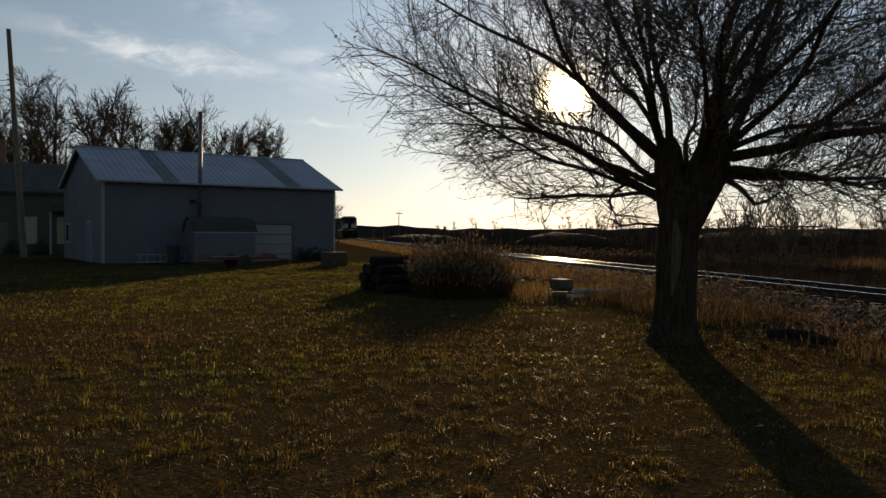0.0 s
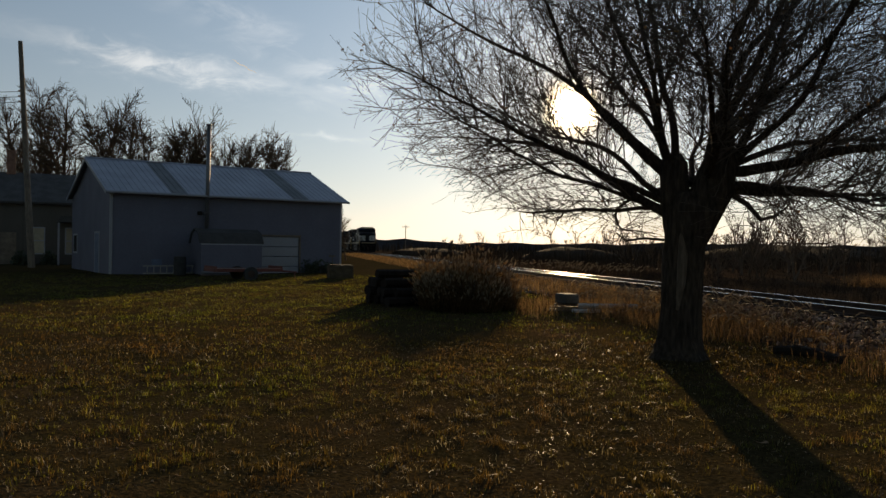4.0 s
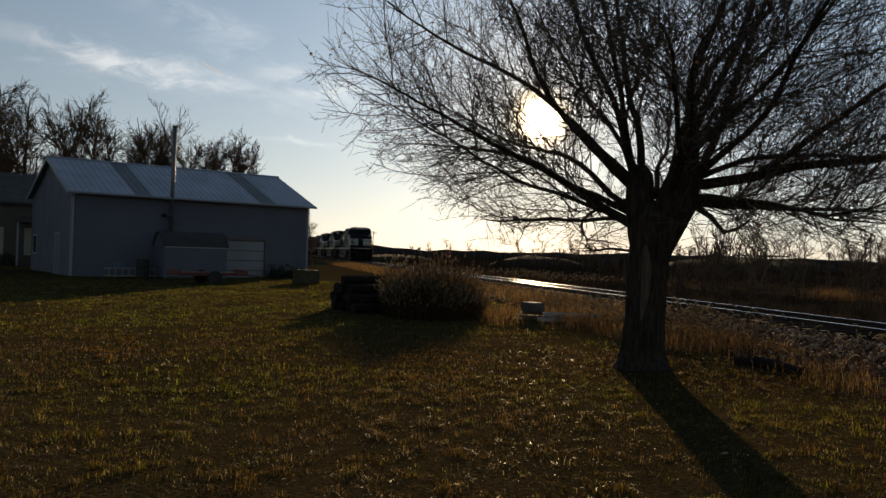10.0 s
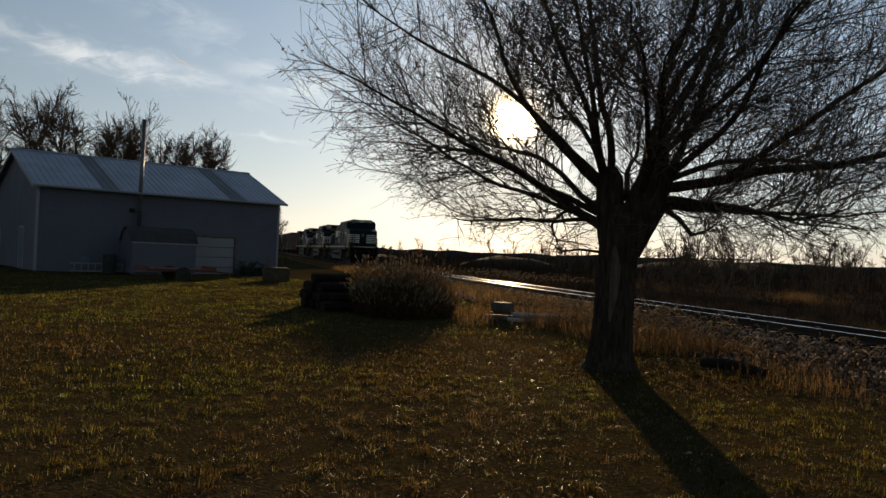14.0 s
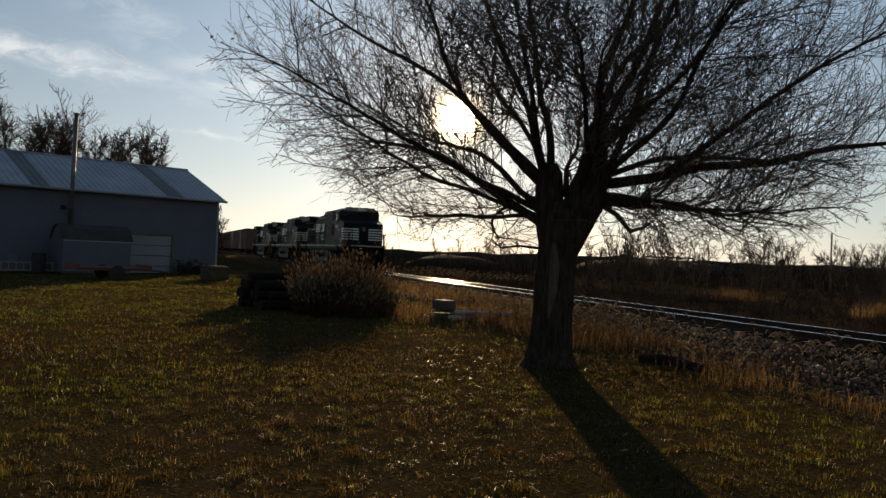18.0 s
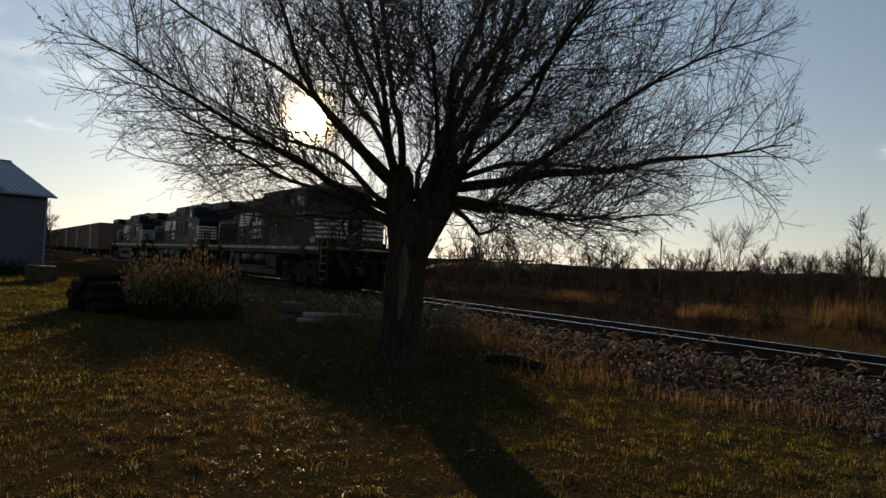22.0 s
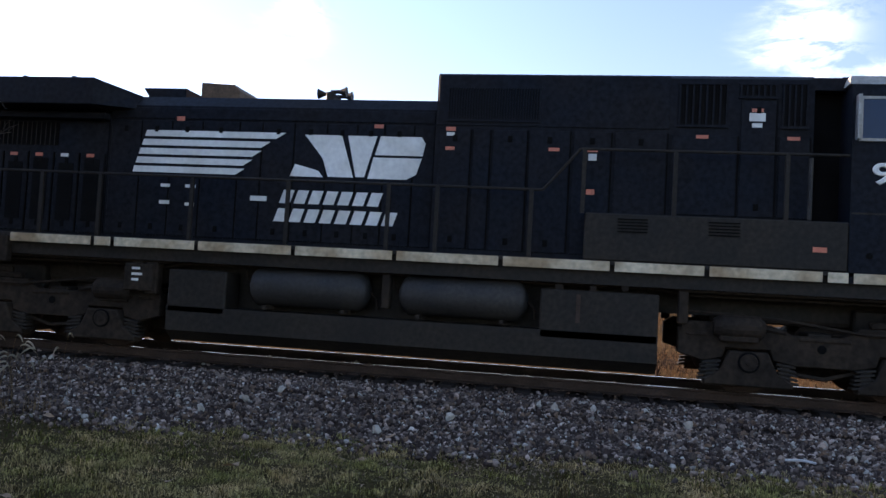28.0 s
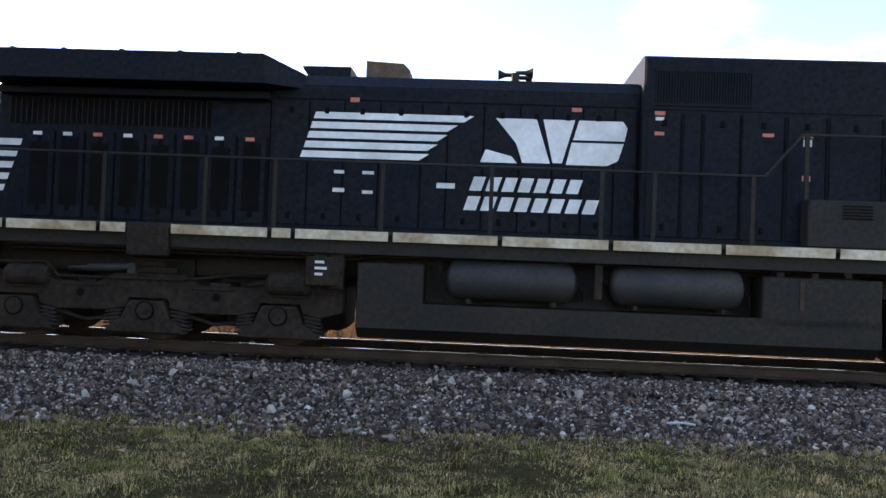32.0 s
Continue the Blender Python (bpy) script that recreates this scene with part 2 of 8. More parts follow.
def sky_glow(name, colour):
    """An ice wisp far up; sunlight put in as emission, bright as the sky's clouds."""
    m = bpy.data.materials.new(name)
    m.use_nodes = True
    nt = m.node_tree
    nt.nodes.remove(nt.nodes["Principled BSDF"])
    e = nt.nodes.new("ShaderNodeEmission")
    e.inputs["Color"].default_value, e.inputs["Strength"].default_value = (*colour, 1), 0.75
    nt.links.new(e.outputs[0], nt.nodes["Material Output"].inputs["Surface"])
    return m


def mixed_stone(name):
    """Crushed stone of mixed kinds: every piece picks its own colour, from purple-black slate to tan and pale grey."""
    m = material(name, (0.138, 0.104, 0.084), 0.85, vary=0.35, scale=9, fine=60, bump=0.004, spec=0.02)
    nt = m.node_tree
    geo, ramp, mul = nt.nodes.new("ShaderNodeNewGeometry"), nt.nodes.new("ShaderNodeValToRGB"), nt.nodes.new("ShaderNodeMix")
    info, tot, wrap = nt.nodes.new("ShaderNodeObjectInfo"), nt.nodes.new("ShaderNodeMath"), nt.nodes.new("ShaderNodeMath")
    tot.operation, wrap.operation, wrap.inputs[1].default_value = "ADD", "FRACT", 0.0
    nt.links.new(geo.outputs["Random Per Island"], tot.inputs[0]); nt.links.new(info.outputs["Random"], tot.inputs[1])
    nt.links.new(tot.outputs[0], wrap.inputs[0])
    cr = ramp.color_ramp
    cr.interpolation = "CONSTANT"
    cr.elements[0].position, cr.elements[0].color = 0.0, (0.42, 0.38, 0.40, 1)
    cr.elements[1].position, cr.elements[1].color = 0.30, (0.80, 0.78, 0.80, 1)
    for p, c in ((0.52, (1.25, 1.15, 1.12)), (0.68, (1.45, 1.2, 1.0)), (0.80, (2.1, 2.05, 2.05)), (0.92, (3.6, 3.5, 3.5))):
        cr.elements.new(p).color = (*c, 1)
    mul.data_type, mul.blend_type = "RGBA", "MULTIPLY"
    mul.inputs["Factor"].default_value = 1.0
    b = nt.nodes["Principled BSDF"]
    nt.links.new(b.inputs["Base Color"].links[0].from_socket, mul.inputs["A"])
    nt.links.new(wrap.outputs[0], ramp.inputs[0]); nt.links.new(ramp.outputs[0], mul.inputs["B"])
    nt.links.new(mul.outputs["Result"], b.inputs["Base Color"])
    return m


M = {
    "lawn": material("lawn_thatch", (0.046, 0.035, 0.015), 1.0, vary=0.55, scale=0.9, fine=26, bump=0.05, second=(0.060, 0.041, 0.020), spec=0.0),
    "blade": thin(material("grass_blade", (0.031, 0.025, 0.007), 0.55, vary=0.5, scale=0.7, fine=3, second=(0.048, 0.029, 0.012), island=0.9, spec=0.25), 0.5, (2.4, 2.2, 1.4)),
    # pale, translucent blades stand in for sunlit glints in the lawn
    "strawblade": thin(material("straw_blade", (0.15, 0.125, 0.07), 0.5, vary=0.4, scale=2, fine=5, second=(0.20, 0.165, 0.10), island=0.8, spec=0.4), 0.4, (1.5, 1.4, 1.1)),
    "greenblade": thin(material("green_grass_blade", (0.040, 0.046, 0.009), 0.5, vary=0.4, scale=0.6, fine=3, second=(0.056, 0.048, 0.012), island=0.85, spec=0.2), 0.55, (2.6, 2.5, 1.5)),
    "palegrass": thin(material("pale_winter_grass", (0.215, 0.19, 0.065), 0.7, vary=0.45, scale=1.9, fine=5, second=(0.43, 0.29, 0.14), island=0.8, spec=0.0), 0.08, (1.0, 1.0, 0.9)),
    "dry": thin(material("dry_grass", (0.115, 0.082, 0.048), 0.8, vary=0.35, scale=0.5, fine=4, second=(0.090, 0.060, 0.036), island=0.7, spec=0.02), 0.42, (2.0, 1.75, 1.3)),
    "fielddry": thin(material("field_grass", (0.125, 0.072, 0.038), 0.9, vary=0.35, scale=0.25, fine=3, second=(0.050, 0.031, 0.020), island=0.6, spec=0.0), 0.20, (1.1, 1.0, 0.9)),
    "scrub": material("scrub_stem", (0.068, 0.047, 0.034), 1.0, vary=0.35, scale=0.4, fine=4, second=(0.038, 0.026, 0.021), island=0.5, spec=0.05),
    "litter": material("leaf_litter", (0.28, 0.185, 0.12), 1.0, vary=0.45, scale=3, fine=30, second=(0.17, 0.115, 0.08), island=0.7, spec=0.05),
    "seed": thin(material("seed_head", (0.31, 0.265, 0.20), 0.9, vary=0.2, scale=2, fine=9, island=0.4, spec=0.1), 0.45, (1.5, 1.4, 1.25)),
    "marsh": material("marsh_soil", (0.048, 0.032, 0.021), 1.0, vary=0.4, scale=0.08, fine=2.5, second=(0.075, 0.047, 0.027), spec=0.0),
    "marshgrass": material("dead_marsh_grass", (0.076, 0.050, 0.032), 1.0, vary=0.4, scale=0.25, fine=3, second=(0.048, 0.033, 0.023), island=0.6, spec=0.0),
    "field": material("field_soil", (0.090, 0.056, 0.028), 1.0, vary=0.35, scale=0.06, fine=2.5, second=(0.095, 0.055, 0.024), spec=0.0),
    "ballast": material("ballast_bed", (0.050, 0.038, 0.031), 0.95, vary=0.4, scale=2.5, fine=18, bump=0.03, spec=0.0),
    "stone": mixed_stone("ballast_stone"),
    "palestone": material("pale_limestone", (0.42, 0.37, 0.31), 0.85, vary=0.3, scale=8, fine=45, bump=0.004, island=0.5, second=(0.30, 0.26, 0.215), spec=0.2),
    "palegrey": material("grey_concrete", (0.12, 0.117, 0.11), 0.9, vary=0.25, scale=6, fine=40, bump=0.004, spec=0.15),
    "rust": material("rusty_steel", (0.058, 0.033, 0.022), 0.8, 0.2, vary=0.35, scale=3, fine=30),
    "railhead": material("polished_rail", (0.55, 0.52, 0.48), 0.22, 1.0, vary=0.1, scale=1, fine=20),
    "tie": material("creosoted_wood", (0.026, 0.020, 0.017), 0.9, vary=0.35, scale=2, fine=16, bump=0.01, stretch=(1, 6, 1), spec=0.12),
    "bark": material("bark", (0.062, 0.047, 0.036), 1.0, vary=0.6, scale=7, fine=22, bump=0.12, second=(0.035, 0.027, 0.022), stretch=(1, 1, 0.22), spec=0.1),
    "barewood": material("weathered_bare_wood", (0.17, 0.13, 0.10), 0.9, vary=0.35, scale=6, fine=30, bump=0.01, second=(0.09, 0.07, 0.055), stretch=(1, 1, 0.2), spec=0.1),
    "twig": material("twig_bark", (0.10, 0.075, 0.06), 0.85, vary=0.3, scale=4, fine=20),
    "fartwig": material("far_twig_bark", (0.13, 0.092, 0.066), 1.0, vary=0.3, scale=1, fine=6, spec=0.1),
    "deadleaf": thin(material("dead_leaf", (0.20, 0.12, 0.06), 0.8, vary=0.3, scale=3, fine=30, island=0.3), 0.3, (1.5, 1.3, 1.0)),
    "oakleaf": material("dry_oak_leaf", (0.34, 0.20, 0.11), 0.8, vary=0.3, scale=9, fine=40, island=0.3),
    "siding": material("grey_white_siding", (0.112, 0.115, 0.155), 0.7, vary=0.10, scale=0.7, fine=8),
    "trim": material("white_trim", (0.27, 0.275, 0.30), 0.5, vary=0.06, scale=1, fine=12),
    "metalroof": material("galvanised_roof", (0.27, 0.28, 0.32), 0.5, 0.6, vary=0.12, scale=0.8, fine=12),
    "oldpanel": material("clear_roof_panel", (0.10, 0.105, 0.11), 0.6, 0.0, vary=0.15, scale=1, fine=10),
    "steelpipe": material("galvanised_pipe", (0.17, 0.17, 0.18), 0.5, 0.6, vary=0.12, scale=3, fine=20),
    "shingle": material("asphalt_shingle", (0.055, 0.052, 0.05), 0.9, vary=0.3, scale=2, fine=25, random_ob=0.2),
    "wood": material("weathered_wood", (0.16, 0.125, 0.095), 0.85, vary=0.35, scale=3, fine=25, bump=0.004, random_ob=0.25),
    "pole": material("pole_wood", (0.20, 0.16, 0.125), 0.9, vary=0.35, scale=2, fine=18, bump=0.006, stretch=(1, 1, 0.2)),
    "darkglass": material("dark_window_glass", (0.010, 0.014, 0.020), 0.06, vary=0.1, scale=1, fine=4, spec=0.4),
    "black": material("black_paint", (0.0085, 0.0112, 0.0170), 0.48, vary=0.45, scale=0.9, fine=14, second=(0.0140, 0.0138, 0.0160), spec=0.06),
    "blackdirty": material("grimy_black_paint", (0.0165, 0.0140, 0.0120), 0.6, vary=0.4, scale=1.2, fine=14, second=(0.027, 0.021, 0.016), spec=0.2),
    "grime": material("oily_grime", (0.021, 0.0155, 0.0120), 0.8, vary=0.45, scale=1.6, fine=12, bump=0.003, second=(0.035, 0.025, 0.018), spec=0.12),
    "grille": material("dark_grille", (0.006, 0.0055, 0.0055), 0.8, vary=0.3, scale=3, fine=60, spec=0.08),
    "white": material("white_paint", (0.78, 0.77, 0.74), 0.45, vary=0.10, scale=1.5, fine=14, second=(0.62, 0.60, 0.55)),
    "sill": material("dirty_white_stripe", (0.62, 0.52, 0.37), 0.6, vary=0.3, scale=1.6, fine=12, second=(0.34, 0.235, 0.13)),
    "yellow": material("yellow_rail_paint", (0.38, 0.215, 0.045), 0.5, vary=0.2, scale=4, fine=25),
    "orange": material("red_label", (0.62, 0.17, 0.10), 0.5, vary=0.15, scale=8, fine=40),
    "tank": material("dusty_tank_paint", (0.024, 0.023, 0.023), 0.6, vary=0.35, scale=2, fine=18, second=(0.040, 0.035, 0.031), spec=0.3),
    "chrome": material("bright_steel", (0.6, 0.6, 0.6), 0.25, 1.0, vary=0.1, scale=5, fine=30),
    "alu": material("dull_aluminium", (0.30, 0.29, 0.27), 0.5, 0.6, vary=0.2, scale=5, fine=30),
    "exhaust": material("rusted_exhaust", (0.14, 0.085, 0.05), 0.8, 0.2, vary=0.35, scale=6, fine=30),
    "boxcar": material("brown_boxcar_paint", (0.16, 0.075, 0.05), 0.6, vary=0.3, scale=0.8, fine=9, second=(0.11, 0.06, 0.045)),
    "rubber": material("old_rubber", (0.03, 0.03, 0.03), 0.8, vary=0.3, scale=4, fine=25),
    "pvc": material("white_plastic_pipe", (0.42, 0.41, 0.40), 0.7, vary=0.12, scale=3, fine=20),
    "red": material("faded_red_paint", (0.15, 0.032, 0.022), 0.6, vary=0.25, scale=3, fine=20),
    "bluetarp": material("blue_plastic", (0.10, 0.14, 0.22), 0.5, vary=0.2, scale=3, fine=20),
    "straw": material("straw", (0.085, 0.06, 0.032), 0.9, vary=0.3, scale=4, fine=35, bump=0.01),
    "hedge": material("far_brush", (0.060, 0.041, 0.028), 1.0, vary=0.35, scale=0.5, fine=5, island=0.35, spec=0.02),
    "hill": material("far_hill", (0.045, 0.045, 0.05), 1.0, vary=0.2, scale=0.02, fine=0.3, spec=0.0),
    "brick": material("chimney_brick", (0.25, 0.13, 0.09), 0.9, vary=0.3, scale=4, fine=25),
    "beige": material("beige_siding", (0.085, 0.074, 0.062), 0.7, vary=0.12, scale=0.6, fine=9),
    "curtain": material("lit_look_glass", (0.36, 0.31, 0.23), 0.25, vary=0.12, scale=2, fine=8),
    "roofgrey": material("grey_roof_paint", (0.34, 0.32, 0.29), 0.6, vary=0.3, scale=2, fine=16, second=(0.20, 0.18, 0.16)),
    # blue base colour stands in for the sky's reflection in the panes
    "cabglass": material("sky_blue_glass", (0.012, 0.030, 0.075), 0.05, vary=0.1, scale=1, fine=4, spec=0.3),
    "silver": material("silver_plate", (0.46, 0.47, 0.48), 0.5, vary=0.2, scale=6, fine=20),
    "evergreen": material("evergreen_leaf", (0.035, 0.05, 0.022), 0.6, vary=0.3, scale=3, fine=20, island=0.35),
    "cloud": sky_glow("ice_cloud", (1.0, 0.95, 0.9)),
    "wire": material("black_wire", (0.02, 0.02, 0.02), 0.6, vary=0.1),
}


# ---- mesh helpers ----
def mesh_ob(name, bm, mat, parent=None, label="", smooth=False):
    me = bpy.data.meshes.new(name)
    bm.to_mesh(me)
    bm.free()
    for one in (mat if isinstance(mat, (list, tuple)) else [mat]):
        me.materials.append(M[one])
    if smooth:
        me.polygons.foreach_set("use_smooth", [True] * len(me.polygons))
    ob = new(name, me)
    if parent is not None:
        ob.parent = parent
    if label:
        ob["label"] = label
    return ob


def part(name, bm, mat, parent, label="", smooth=False):
    """Links a bmesh as one mesh object under a thing or a part."""
    return mesh_ob(name, bm, mat, parent, label, smooth)


def share(name, ob, parent, m):
    """Another object on the same mesh."""
    o = new(name, ob.data)
    o.parent, o.matrix_basis = parent, m
    return o


def empty(name, m=None, label="", category="", group="", kind=""):
    ob = new(name)
    ob.empty_display_size = 0.3
    if m is not None:
        ob.matrix_basis = m
    return tagged(ob, label, category, group, kind)


def box(bm, x0, x1, y0, y1, z0, z1, bevel=0.0, m=None):
    mm = Matrix.Translation(((x0 + x1) / 2, (y0 + y1) / 2, (z0 + z1) / 2)) @ Matrix.Diagonal((abs(x1 - x0), abs(y1 - y0), abs(z1 - z0), 1))
    r = bmesh.ops.create_cube(bm, size=1, matrix=(m @ mm) if m is not None else mm)
    if bevel:
        es = list({e for v in r["verts"] for e in v.link_edges})
        bmesh.ops.bevel(bm, geom=es, offset=bevel, segments=1, affect="EDGES", clamp_overlap=True)
    return bm


def rod(bm, a, b, r0, r1=None, n=8, caps=True):
    """A straight tapered bar from a to b."""
    a, b = Vector(a), Vector(b)
    d = b - a
    if d.length < 1e-6:
        return bm
    m = Matrix.Translation((a + b) / 2) @ d.to_track_quat("Z", "Y").to_matrix().to_4x4()
    bmesh.ops.create_cone(bm, cap_ends=caps, segments=n, radius1=r0, radius2=r0 if r1 is None else r1, depth=d.length, matrix=m)
    return bm


def bent(bm, pts, r, n=6):
    for a, b in zip(pts, pts[1:]):
        rod(bm, a, b, r, n=n)
    return bm


def prism(bm, outline, y0, y1, m=None):
    """A closed outline in x, z pushed from y0 to y1."""
    va = [bm.verts.new((x, y0, z)) for x, z in outline]
    vb = [bm.verts.new((x, y1, z)) for x, z in outline]
    bm.faces.new(va)
    bm.faces.new(vb[::-1])
    k = len(va)
    for i in range(k):
        bm.faces.new((va[i], vb[i], vb[(i + 1) % k], va[(i + 1) % k]))
    if m is not None:
        bmesh.ops.transform(bm, matrix=m, verts=va + vb)
    bmesh.ops.recalc_face_normals(bm, faces=bm.faces[:])
    return bm


class Soup:
    """Many small pieces gathered into one mesh."""

    def __init__(self):
        self.v, self.f, self.k, self.t = [], [], 0, {}

    def add(self, verts, faces):
        self.v.append(np.asarray(verts, float))
        self.f += [tuple(i + self.k for i in q) for q in faces]
        self.k += len(verts)

    def tube(self, pts, radii, n=3):
        """A round stem along pts; stems of one kind are built together at the end."""
        pts = np.asarray(pts, float)
        self.t.setdefault((len(pts), n), []).append((pts, np.asarray(radii, float)))

    def stems(self):
        for (m, n), many in self.t.items():
            P = np.array([q[0] for q in many])
            r = np.array([q[1] for q in many])
            d = np.gradient(P, axis=1)
            d /= np.maximum(np.linalg.norm(d, axis=2, keepdims=True), 1e-9)
            ref = np.where(np.abs(d[:, :1, 2:3]) < 0.9, np.array([0, 0, 1.0]), np.array([1.0, 0, 0]))
            u = np.cross(d, ref)
            u /= np.maximum(np.linalg.norm(u, axis=2, keepdims=True), 1e-9)
            w = np.cross(d, u)
            a = np.arange(n) * 2 * math.pi / n
            V = P[:, :, None] + r[:, :, None, None] * (np.cos(a)[:, None] * u[:, :, None] + np.sin(a)[:, None] * w[:, :, None])
            face = np.array([(i * n + j, i * n + (j + 1) % n, (i + 1) * n + (j + 1) % n, (i + 1) * n + j) for i in range(m - 1) for j in range(n)])
            F = (np.arange(len(many))[:, None, None] * (m * n) + face[None]).reshape(-1, 4) + self.k
            self.v.append(V.reshape(-1, 3))
            self.k += len(many) * m * n
            yield F
        self.t = {}

    def ob(self, name, mat, parent=None, label="", smooth=False):
        quads = list(self.stems())
        Q = np.concatenate(quads) if quads else np.zeros((0, 4), int)
        V = np.concatenate(self.v) if self.v else np.zeros((0, 3))
        sizes = np.array([4] * len(Q) + [len(q) for q in self.f], int)
        loops = np.concatenate([Q.ravel(), np.array([i for q in self.f for i in q], int)]).astype(int)
        me = bpy.data.meshes.new(name)
        me.vertices.add(len(V)); me.vertices.foreach_set("co", V.ravel())
        me.loops.add(len(loops)); me.loops.foreach_set("vertex_index", loops)
        me.polygons.add(len(sizes))
        me.polygons.foreach_set("loop_start", np.concatenate([[0], np.cumsum(sizes)[:-1]]).astype(int) if len(sizes) else [])
        me.update(calc_edges=True)
        me.materials.append(M[mat])
        me.polygons.foreach_set("use_smooth", [smooth] * len(me.polygons))
        o = new(name, me)
        if parent is not None:
            o.parent = parent
        if label:
            o["label"] = label
        return o

# ---- the ground and the track ----
TRACK_Y, RAIL_Z = 14.15, 0.242       # track centre and top of rail
rng = np.random.default_rng(7)


def smooth01(a, b, x):
    t = np.clip((x - a) / (b - a), 0, 1)
    return t * t * (3 - 2 * t)


def ground_z(x, y):
    """Height of the ground sheet."""
    x, y = np.asarray(x, float), np.asarray(y, float)
    z = 0.03 * np.sin(x * 0.31 + 1) * np.sin(y * 0.27) + 0.02 * np.sin(x * 0.9) * np.cos(y * 0.8 + 1)
    near = smooth01(7.9, 11.6, y) * (1 - smooth01(15.6, 17.6, y))
    z = z * (1 - near) + near * (RAIL_Z - 0.24)
    z = z - 0.60 * smooth01(15.7, 18.2, y) * (1 - smooth01(60, 140, y)) - 0.25 * smooth01(60, 140, y)
    return z


def build_ground():
    xs = np.concatenate([[-3000, -1500, -800, -450, -300], np.arange(-220, -60, 8), np.arange(-60, 22, 1.0), np.arange(22, 90, 8), [120, 200, 350, 700, 1500, 3000]])
    ys = np.concatenate([[-3000, -1200, -500, -200, -90, -50], np.arange(-30, -6, 3), np.arange(-6, 24, 0.5), np.arange(24, 60, 4), [70, 85, 110, 150, 220, 400, 800, 1500, 3000]])
    X, Y = np.meshgrid(xs, ys)
    Z = ground_z(X, Y)
    n = len(xs)
    s = Soup()
    s.add(np.stack([X.ravel(), Y.ravel(), Z.ravel()], 1), [(j * n + i, j * n + i + 1, (j + 1) * n + i + 1, (j + 1) * n + i) for j in range(len(ys) - 1) for i in range(n - 1)])
    g = s.ob("ground", "lawn", smooth=True)
    g.data.materials.append(M["field"]); g.data.materials.append(M["marsh"])
    for p in g.data.polygons:
        if p.center.y > 17.5:
            p.material_index = 2 if p.center.x + 0.75 * p.center.y < -2 and p.center.y < 140 else 1
    tagged(g, "mown brownish green lawn and rough field of dry soil", "ground", kind="structure")


build_ground()


def build_track():
    # ballast shoulder, one long sheet over the ground
    prof = [(-6.3, 0.012), (-5.4, 0.02), (-3.2, -0.19), (-2.4, -0.215), (-1.5, -0.235), (1.5, -0.145), (1.9, -0.20), (3.4, -0.60), (4.6, -0.80)]
    xs = np.concatenate([np.arange(-420, -40, 10), np.arange(-40, 25, 1.0), np.arange(25, 150, 10)])
    v, f = [], []
    for x in xs:
        for dy, dz in prof:
            gz = float(ground_z(x, TRACK_Y + dy))
            z = max(RAIL_Z + dz, gz + 0.015) if abs(dy) < 3 else gz + (-0.03 if dy == prof[0][0] or dy == prof[-1][0] else 0.012)
            v.append((x, TRACK_Y + dy + (0.12 * math.sin(x * 1.7) + 0.1 * math.sin(x * 0.61) if abs(dy) > 5 else 0), z))
    k = len(prof)
    for i in range(len(xs) - 1):
        for j in range(k - 1):
            f.append((i * k + j, (i + 1) * k + j, (i + 1) * k + j + 1, i * k + j + 1))
    s = Soup(); s.add(v, f)
    bed = s.ob("ballast_bed", "ballast", smooth=True)
    tagged(bed, "grey crushed stone ballast bed under the railway track", "ballast", kind="structure")
    track = empty("railway_track", pose(0, TRACK_Y, RAIL_Z), "single railway track with rusty rails on dark wooden ties", "track", kind="structure")
    for side in (-1, 1):
        y = side * 0.7525
        bm = bmesh.new()
        o = [(-0.07, -0.17), (0.07, -0.17), (0.07, -0.158), (0.012, -0.14), (0.012, -0.045), (0.034, -0.036), (0.034, -0.004), (0.026, 0), (-0.026, 0), (-0.034, -0.004), (-0.034, -0.036), (-0.012, -0.045), (-0.012, -0.14), (-0.07, -0.158)]
        prism(bm, o, -420, 150, Matrix.Rotation(radians(-90), 4, "Z") @ pose(0, 0, 0))
        bmesh.ops.translate(bm, vec=(0, y, 0), verts=bm.verts[:])
        r = part("rail", bm, ["rust", "railhead"], track, "rusty steel rail with a polished head")
        for p in r.data.polygons:
            if p.normal.z > 0.5 and p.center.z > -0.01:
                p.material_index = 1
    bm = bmesh.new()
    box(bm, -0.115, 0.115, -1.3, 1.3, -0.32, -0.162, 0.012)
    tie = part("tie", bm, "tie", track)
    tie.matrix_basis = pose(-22.0, 0, 0)
    x, i = -22.0, 0
    far = Soup()
    r2 = random.Random(3)
    while x < 110:
        x += 0.535
        if x < 22:
            share("tie", tie, track, pose(x + r2.uniform(-.03, .03), r2.uniform(-.06, .06), r2.uniform(-.015, .01), 0, 0, r2.uniform(-1.5, 1.5)))
    me = np.array([v.co for v in tie.data.vertices]); fc = [tuple(p.vertices) for p in tie.data.polygons]
    for x in np.concatenate([np.arange(-300, -22.3, 0.535), np.arange(22.5, 100, 0.535)]):
        far.add(me + (x, 0, 0), fc)
    o = far.ob("far_ties", "tie", track)
    o["kind"] = "stuff"
    bm = bmesh.new()
    box(bm, -0.09, 0.09, -0.17, 0.17, -0.166, -0.15)
    for sx in (-1, 1):
        rod(bm, (sx * 0.05, 0.1, -0.152), (sx * 0.05, 0.1, -0.125), 0.014, n=5)
        rod(bm, (sx * 0.05, -0.1, -0.152), (sx * 0.05, -0.1, -0.125), 0.014, n=5)
    plate = part("tie_plate", bm, "rust", track)
